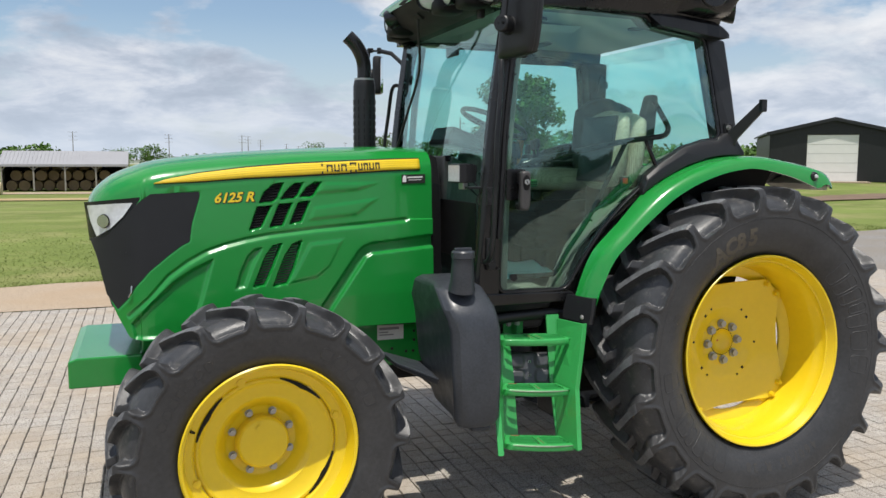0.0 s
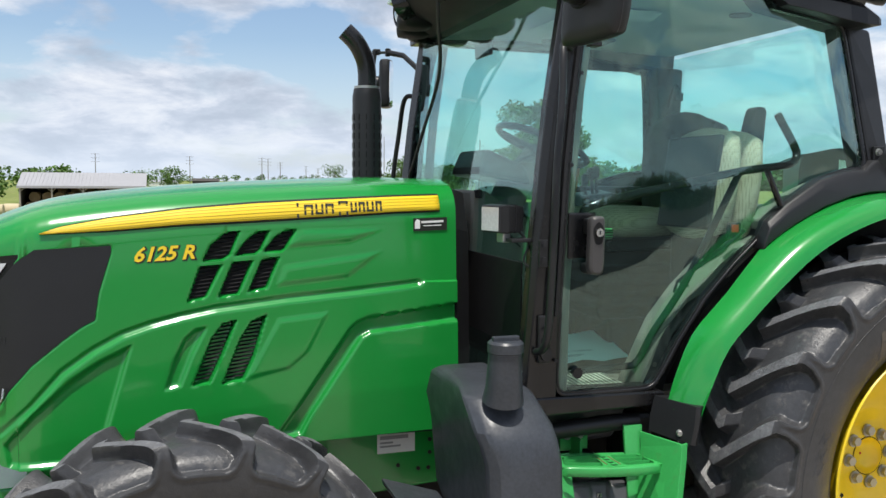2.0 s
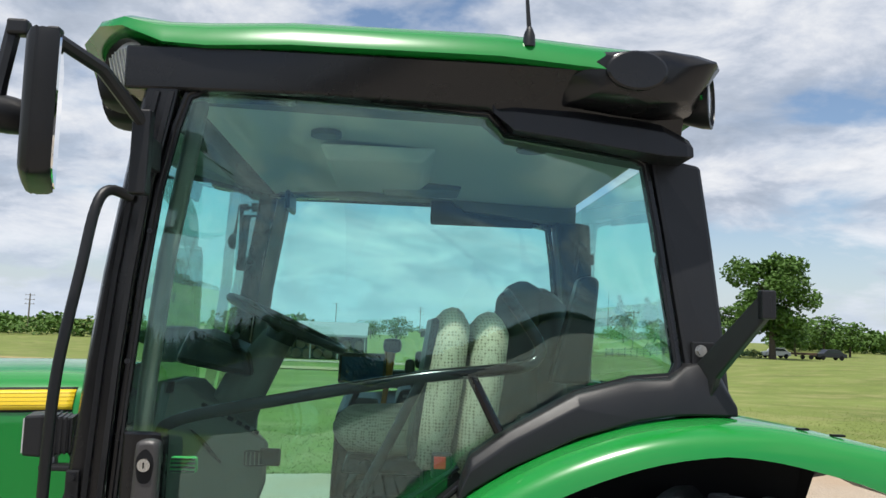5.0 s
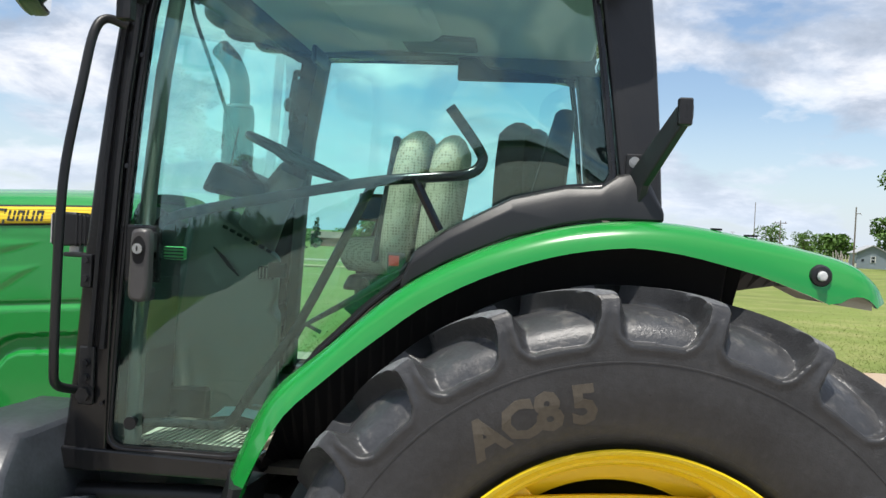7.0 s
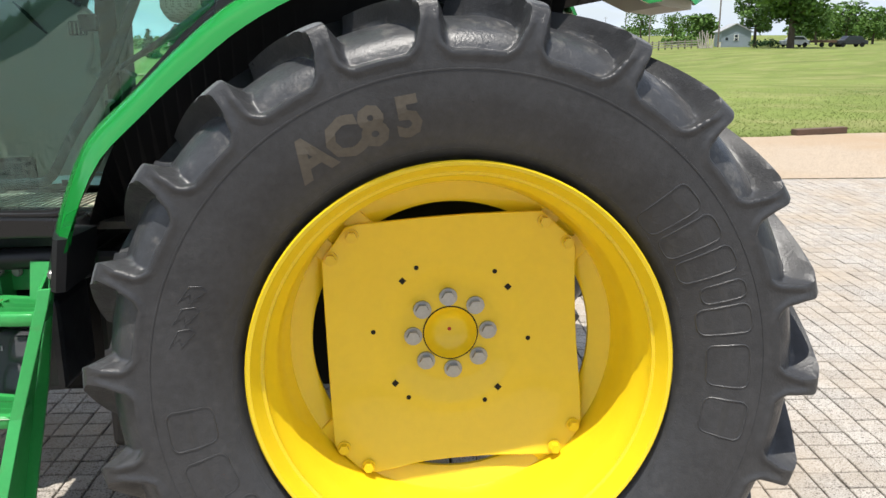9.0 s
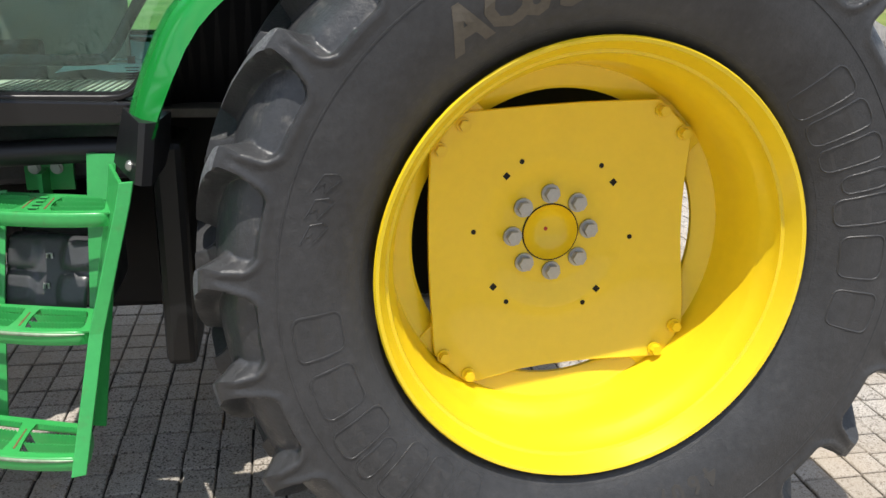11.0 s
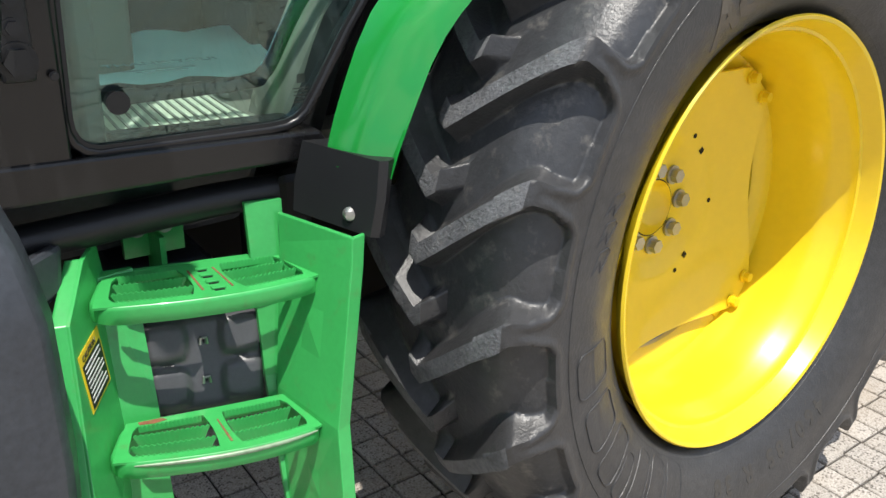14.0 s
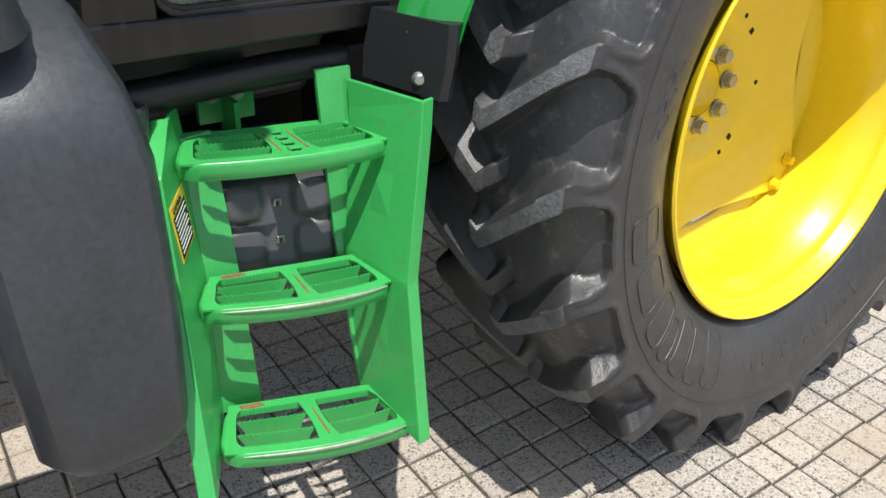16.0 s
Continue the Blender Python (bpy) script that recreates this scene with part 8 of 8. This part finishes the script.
fa, fbp = at_az(14.0, 122, (-0.44, -2.87)), at_az(18.9, 124, (-0.44, -2.87))
for k in range(13):
    f = k / 12
    x, y = fa[0] + (fbp[0] - fa[0]) * f, fa[1] + (fbp[1] - fa[1]) * f
    z = ground_z(x, y)
    part("post", boxes(((x, y, z + 0.6), (0.16, 0.16, 1.3))), WOOD, fence)
    if k < 12:
        x2, y2 = fa[0] + (fbp[0] - fa[0]) * (k + 1) / 12, fa[1] + (fbp[1] - fa[1]) * (k + 1) / 12
        for h in (0.35, 0.68, 1.0):
            part("rail", tube([(x, y - 0.1, z + h), (x2, y2 - 0.1, ground_z(x2, y2) + h)], 0.09, 4), POST_GREY, fence)
stack_t = thing("timber_stack", "loose upright stack of timber poles", "timber")
for k in range(12):
    x, y = at_az(19.0 + 0.07 * k, 122, (-0.44, -2.87))
    z = ground_z(x, y)
    part("timber", tube([(x, y, z), (x + rng.uniform(-0.5, 0.5), y + 0.6, z + rng.uniform(1.4, 2.6))], 0.07, 5), POST_GREY, stack_t)

# parked cars far off by the tree
def far_car(az, d, paint, label, length=4.2):
    x, y = at_az(az, d, (-0.07, -2.98))
    c = thing("parked_car", label, "car", at=(x, y, ground_z(x, y)))
    body = [(-length / 2, 0.35), (-length / 2, 0.85), (-length * 0.28, 0.95), (-length * 0.15, 1.45), (length * 0.25, 1.45), (length * 0.40, 0.95), (length / 2, 0.85), (length / 2, 0.35)]
    part("body", prism(body, -0.85, 0.85), paint, c, bevel=0.06)
    part("side_window", prism([(-length * 0.24, 0.98), (-length * 0.13, 1.36), (length * 0.22, 1.36), (length * 0.34, 0.98)], -0.86, 0.86), PANE, c)
    for wx in (-length * 0.31, length * 0.31):
        for wy in (-0.8, 0.8):
            part("wheel", lathe([(0, -0.1), (0.3, -0.1), (0.33, 0), (0.3, 0.1), (0, 0.1)], 14, (wx, wy, 0.33)), DARK, c)


far_car(27.5, 128, mat("dark_car_paint", (0.02, 0.022, 0.03), 0.3), "dark parked car on the far grass")
far_car(24.4, 126, mat("white_car_paint", (0.7, 0.7, 0.69), 0.3), "white parked car on the far grass", 3.6)
wag = thing("flat_trailer", "low brown flat trailer on the far grass", "trailer")
x, y = at_az(26.3, 127, (-0.07, -2.98))
part("bed", boxes(((x, y, ground_z(x, y) + 0.75), (4.5, 1.8, 0.3))), RUST, wag)
for wx in (-1.2, 0, 1.2):
    part("wheel", lathe([(0, -0.1), (0.3, -0.1), (0.33, 0), (0.3, 0.1), (0, 0.1)], 12, (x + wx, y - 0.8, ground_z(x, y) + 0.33)), DARK, wag)

# a crate on the drive and a beam at the lawn edge
x, y = 15.3, 16.4
crate = thing("crate", "dark rusty crate standing on the grass", "crate")
z = ground_z(x, y)
CM = Matrix.Translation((x, y, z)) @ Matrix.Rotation(radians(-30), 4, "Z")
for k in range(4):
    o = part("side_slat", boxes(((0, -0.45, 0.07 + 0.12 * k), (1.25, 0.03, 0.10))), RUST, crate)
    o.data.transform(CM)
for sx_ in (-0.61, 0.61):
    o = part("end_panel", boxes(((sx_, 0, 0.24), (0.03, 0.9, 0.48))), RUST, crate)
    o.data.transform(CM)
o = part("lid", boxes(((0, 0, 0.50), (1.3, 0.96, 0.04))), RUST, crate, bevel=0.01)
o.data.transform(CM)
beam = tagged(part("timber_beam", loft([[(6.25, 10.80, 0.0), (6.28, 10.62, 0.0), (6.28, 10.62, 0.10), (6.25, 10.80, 0.10)], [(7.25, 11.05, 0.0), (7.28, 10.92, 0.0), (7.28, 10.92, 0.11), (7.25, 11.05, 0.11)]]), RUST, bevel=0.01), "old brown timber beam lying at the lawn edge", "timber")

# ---- trees ----
BARK = mat("tree_bark", (0.09, 0.07, 0.052), 0.95, vary=0.35, grain=6, bump=0.8, bump_scale=10)
LEAF = mat("tree_leaves", (0.075, 0.150, 0.026), 0.65, vary=0.45, grain=1.2, blotch=0.35, spec=0.3, tint=(0.13, 0.20, 0.045), tint_amount=0.4)
LEAF_DARK = mat("conifer_leaves", (0.035, 0.075, 0.025), 0.7, vary=0.4, grain=1.5, blotch=0.4, spec=0.25)


def leaf_cloud(blobs, count, size, r):
    """Many small leaf sprays scattered through rounded clumps, denser towards their skins."""
    vs, fs = [], []
    total = sum(b[3] ** 2 for b in blobs)
    for bx, by, bz, br, sq in blobs:
        for _ in range(int(count * br ** 2 / total)):
            d = Vector((r.gauss(0, 1), r.gauss(0, 1), r.gauss(0, 1))).normalized()
            rad = br * (r.random() ** 0.30) * r.uniform(0.78, 1.10)
            p = Vector((bx + d.x * rad, by + d.y * rad, bz + d.z * rad * sq))
            a = Vector((r.gauss(0, 1), r.gauss(0, 1), r.gauss(0, 0.6))).normalized()
            b = a.cross(Vector((r.gauss(0, 1), r.gauss(0, 1), r.gauss(0, 1)))).normalized()
            s = size * r.uniform(0.6, 1.3)
            i = len(vs)
            vs += [tuple(p - a * s), tuple(p + b * s * 0.55), tuple(p + a * s), tuple(p - b * s * 0.55)]
            fs.append((i, i + 1, i + 2, i + 3))
    me = bpy.data.meshes.new("crown")
    me.from_pydata(vs, [], fs)
    return me


def tree(x, y, h, w, seed, leaves=2500, size=0.30, label="broad green leafy tree in the far field", leaf=None, clear=0.18):
    r = random.Random(seed)
    z = ground_z(x, y)
    t = thing("tree", label, "tree", at=(x, y, z))
    tr = h * 0.028
    bm = tube([(0, 0, -0.2), (0.05 * w * r.uniform(-1, 1), 0, h * 0.25), (0, 0, h * 0.6), (0, 0, h * 0.85)], tr, 8, radii=[tr * 1.4, tr, tr * 0.6, tr * 0.15])
    blobs = []
    for k in range(11):
        a = 2.4 * k + r.uniform(-0.4, 0.4)
        f = clear + 0.1 + (0.80 - clear) * (k + 0.5) / 11
        spread = w / 2 * math.sin(math.pi * min(0.93, 0.22 + 0.75 * (1 - (f - clear) / (1 - clear)))) * 0.78
        tip = (spread * math.cos(a), spread * math.sin(a), h * f + h * 0.04)
        tube([(0, 0, h * (0.15 + 0.55 * f * 0.9)), (tip[0] * 0.5, tip[1] * 0.5, h * f - h * 0.02), tip], tr * 0.3, 5, bm=bm, radii=[tr * 0.4, tr * 0.25, tr * 0.06])
        blobs.append((*tip, w * r.uniform(0.15, 0.23), r.uniform(0.65, 0.95)))
        blobs.append((tip[0] * 0.45, tip[1] * 0.45, tip[2] + h * 0.03, w * r.uniform(0.12, 0.18), 0.8))
    blobs.append((0, 0, h * 0.90, w * 0.20, 0.7))
    part("trunk", bm, BARK, t)
    me = leaf_cloud(blobs, leaves, size, r)
    me.materials.append(leaf or LEAF)
    c = new("crown", me)
    c.parent = t
    return t


def conifer(x, y, h, w, seed, label):
    r = random.Random(seed)
    z = ground_z(x, y)
    t = thing("conifer", label, "tree", at=(x, y, z))
    part("trunk", tube([(0, 0, -0.2), (0, 0, h)], h * 0.02, 6, radii=[h * 0.022, h * 0.003]), BARK, t)
    blobs = []
    for k in range(16):
        f = 0.10 + 0.88 * k / 16
        rad = w / 2 * (1 - f) * r.uniform(0.7, 1.1)
        for q in range(3):
            a = r.uniform(0, 6.28)
            blobs.append((rad * 0.6 * math.cos(a), rad * 0.6 * math.sin(a), h * f, max(0.3, rad * 0.6), 0.35))
    me = leaf_cloud(blobs, 1500, 0.30, r)
    me.materials.append(LEAF_DARK)
    c = new("crown", me)
    c.parent = t


tx, ty = at_az(24.2, 119, (-0.07, -2.98))
tree(tx, ty, 13.2, 12.0, 11, 9000, 0.32, "large spreading green tree beside the small house", clear=0.10)
tx, ty = at_az(22.1, 133, (-0.07, -2.98))
tree(tx, ty, 7.5, 6.5, 12, 2200, 0.30, "smaller leafy tree behind the small house")
for az, d, h, w, sd_ in ((15.5, 260, 8, 9, 21), (18.6, 250, 6.5, 6, 22), (19.6, 150, 5.0, 5, 23), (17.4, 300, 7, 8, 24), (-6.3, 150, 6.0, 7, 31), (-7.9, 155, 5.6, 6, 32), (-10.5, 140, 6.5, 7, 33), (0.2, 240, 7, 8, 34), (-1.6, 300, 6, 12, 35), (11.0, 400, 8, 12, 36), (27.8, 165, 7.0, 8, 41), (29.2, 170, 6.0, 8, 42), (26.2, 160, 6.0, 7, 43)):
    x, y = at_az(az, d, (-1.7, -2.9))
    tree(x, y, h, w, sd_, 900, 0.36)
x, y = at_az(-27.0, 145, (-0.44, -2.87))
conifer(x, y, 8.6, 5.5, 51, "tall dark conifer above the hedgerow")
for k, (az, d, h) in enumerate(((-14.8, 170, 6.5), (-12.4, 175, 7.0), (-16.5, 160, 5.5))):
    x, y = at_az(az, d, (-0.3, -3.0))
    conifer(x, y, h, 4.5, 60 + k, "dark conifer by the far brick house")


def hedgerow(az0, az1, d, h, n, seed, label, leaf=LEAF, eye=(-0.44, -2.87)):
    """A far belt of trees and bushes, too small to tell apart."""
    r = random.Random(seed)
    vs, fs = [], []
    for k in range(n):
        az = az0 + (az1 - az0) * (k + r.random()) / n
        dd = d * r.uniform(0.95, 1.12)
        x, y = at_az(az, dd, eye)
        z = ground_z(x, y)
        hh = h * r.uniform(0.5, 1.15)
        wd = hh * r.uniform(0.5, 0.9)
        for _ in range(120):
            dv = Vector((r.gauss(0, 1), r.gauss(0, 1), r.gauss(0, 1))).normalized()
            p = Vector((x + dv.x * wd * r.random() ** 0.4, y + dv.y * wd * r.random() ** 0.4, z + hh * 0.5 + dv.z * hh * 0.5 * r.random() ** 0.4))
            a = Vector((r.gauss(0, 1), r.gauss(0, 1), r.gauss(0, 0.7))).normalized()
            b = a.cross(Vector((r.gauss(0, 1), r.gauss(0, 1), 1))).normalized()
            s = hh * r.uniform(0.07, 0.15)
            i = len(vs)
            vs += [tuple(p - a * s), tuple(p + b * s * 0.7), tuple(p + a * s), tuple(p - b * s * 0.7)]
            fs.append((i, i + 1, i + 2, i + 3))
    me = bpy.data.meshes.new("hedgerow")
    me.from_pydata(vs, [], fs)
    me.materials.append(leaf)
    tagged(new("hedgerow", me), label, "trees", kind="stuff")


hedgerow(-60, -19, 210, 5.5, 120, 71, "far belt of green trees along the field")
hedgerow(-19, -9.5, 240, 4.0, 26, 72, "far belt of low green trees")
hedgerow(-9, 14, 700, 6.0, 40, 73, "thin line of trees on the skyline")
hedgerow(13.5, 20, 420, 5.5, 30, 74, "thin line of trees on the far rise")
hedgerow(24.5, 45, 230, 6.0, 90, 75, "far belt of green trees behind the lawn")
hedgerow(45, 80, 260, 7.0, 70, 76, "far belt of green trees behind the shed")
hedgerow(80, 300, 300, 8.0, 240, 77, "far belt of trees behind the yard")
hedgerow(112, 248, 64, 3.0, 260, 80, "dense dark belt of bushes behind the lot", LEAF_DARK)
hedgerow(22.2, 23.6, 122, 1.1, 8, 78, "clipped dark hedge beside the small house", LEAF_DARK)
hedgerow(16.8, 19.0, 150, 2.0, 16, 79, "low bushes behind the board fence")

# ---- pavers: those nearest to the ladder and rear wheel one by one, the rest joined ----
PX, PY, GAP = 0.104, 0.110, 0.0072


def paver_solid(w, l, h, c):
    lo = [(-w / 2, -l / 2, -h), (w / 2, -l / 2, -h), (w / 2, l / 2, -h), (-w / 2, l / 2, -h)]
    mid = [(-w / 2, -l / 2, -c), (w / 2, -l / 2, -c), (w / 2, l / 2, -c), (-w / 2, l / 2, -c)]
    top = [(-w / 2 + c, -l / 2 + c, 0), (w / 2 - c, -l / 2 + c, 0), (w / 2 - c, l / 2 - c, 0), (-w / 2 + c, l / 2 - c, 0)]
    fc = [(8, 9, 10, 11)]
    for a in (0, 4):
        for i in range(4):
            j = (i + 1) % 4
            fc.append((a + i, a + j, a + 4 + j, a + 4 + i))
    return lo + mid + top, fc


shapes = []
pr = random.Random(9)
for k in range(5):
    pv, pf = paver_solid(PX - GAP * pr.uniform(0.8, 1.2), PY - GAP * pr.uniform(0.8, 1.2), 0.014, 0.0035)
    me = bpy.data.meshes.new("paver")
    me.from_pydata(pv, [], pf)
    me.materials.append(PAVER)
    shapes.append((me, pv, pf))
vs, fs, single = [], [], 0
cols = int(17.8 / PX)
for i in range(cols):
    x = -8.9 + PX * (i + 0.5)
    shift = pr.gauss(0, 0.008) + 0.02 * math.sin(i * 0.21)
    rows_n = int((BRICK_END + 15.9) / PY)
    for j in range(rows_n):
        y = -15.9 + PY * (j + 0.5) + shift * 0.5
        if y > BRICK_END - 0.05:
            continue
        me, pv, pf = shapes[pr.randrange(5)]
        z = pr.uniform(-0.003, 0.001)
        ang = pr.gauss(0, 0.012) + 0.03
        tx_, ty_ = pr.gauss(0, 0.010), pr.gauss(0, 0.010)
        xx = x + 0.03 * y * 0 + pr.gauss(0, 0.0012)
        if -1.75 < x < 0.95 and -1.62 < y < -0.42 and single < 300:
            o = new("paver", me)
            o.parent = pave
            o.matrix_world = Matrix.Translation((xx, y, z)) @ Matrix.Rotation(ang * 0.3, 4, "Z") @ Matrix.Rotation(tx_, 4, "X") @ Matrix.Rotation(ty_, 4, "Y")
            single += 1
        else:
            b0 = len(vs)
            ca, sa = math.cos(ang * 0.3), math.sin(ang * 0.3)
            vs += [(xx + a * ca - b * sa, y + a * sa + b * ca, z + c + a * ty_ + b * tx_) for a, b, c in pv]
            fs += [tuple(b0 + q for q in f_) for f_ in pf]
me = bpy.data.meshes.new("paver_field")
me.from_pydata(vs, [], fs)
me.materials.append(PAVER_FAR)
pf_ob = new("paver_field", me)
pf_ob.parent = pave
tagged(pf_ob, "many square speckled concrete pavers", kind="stuff")
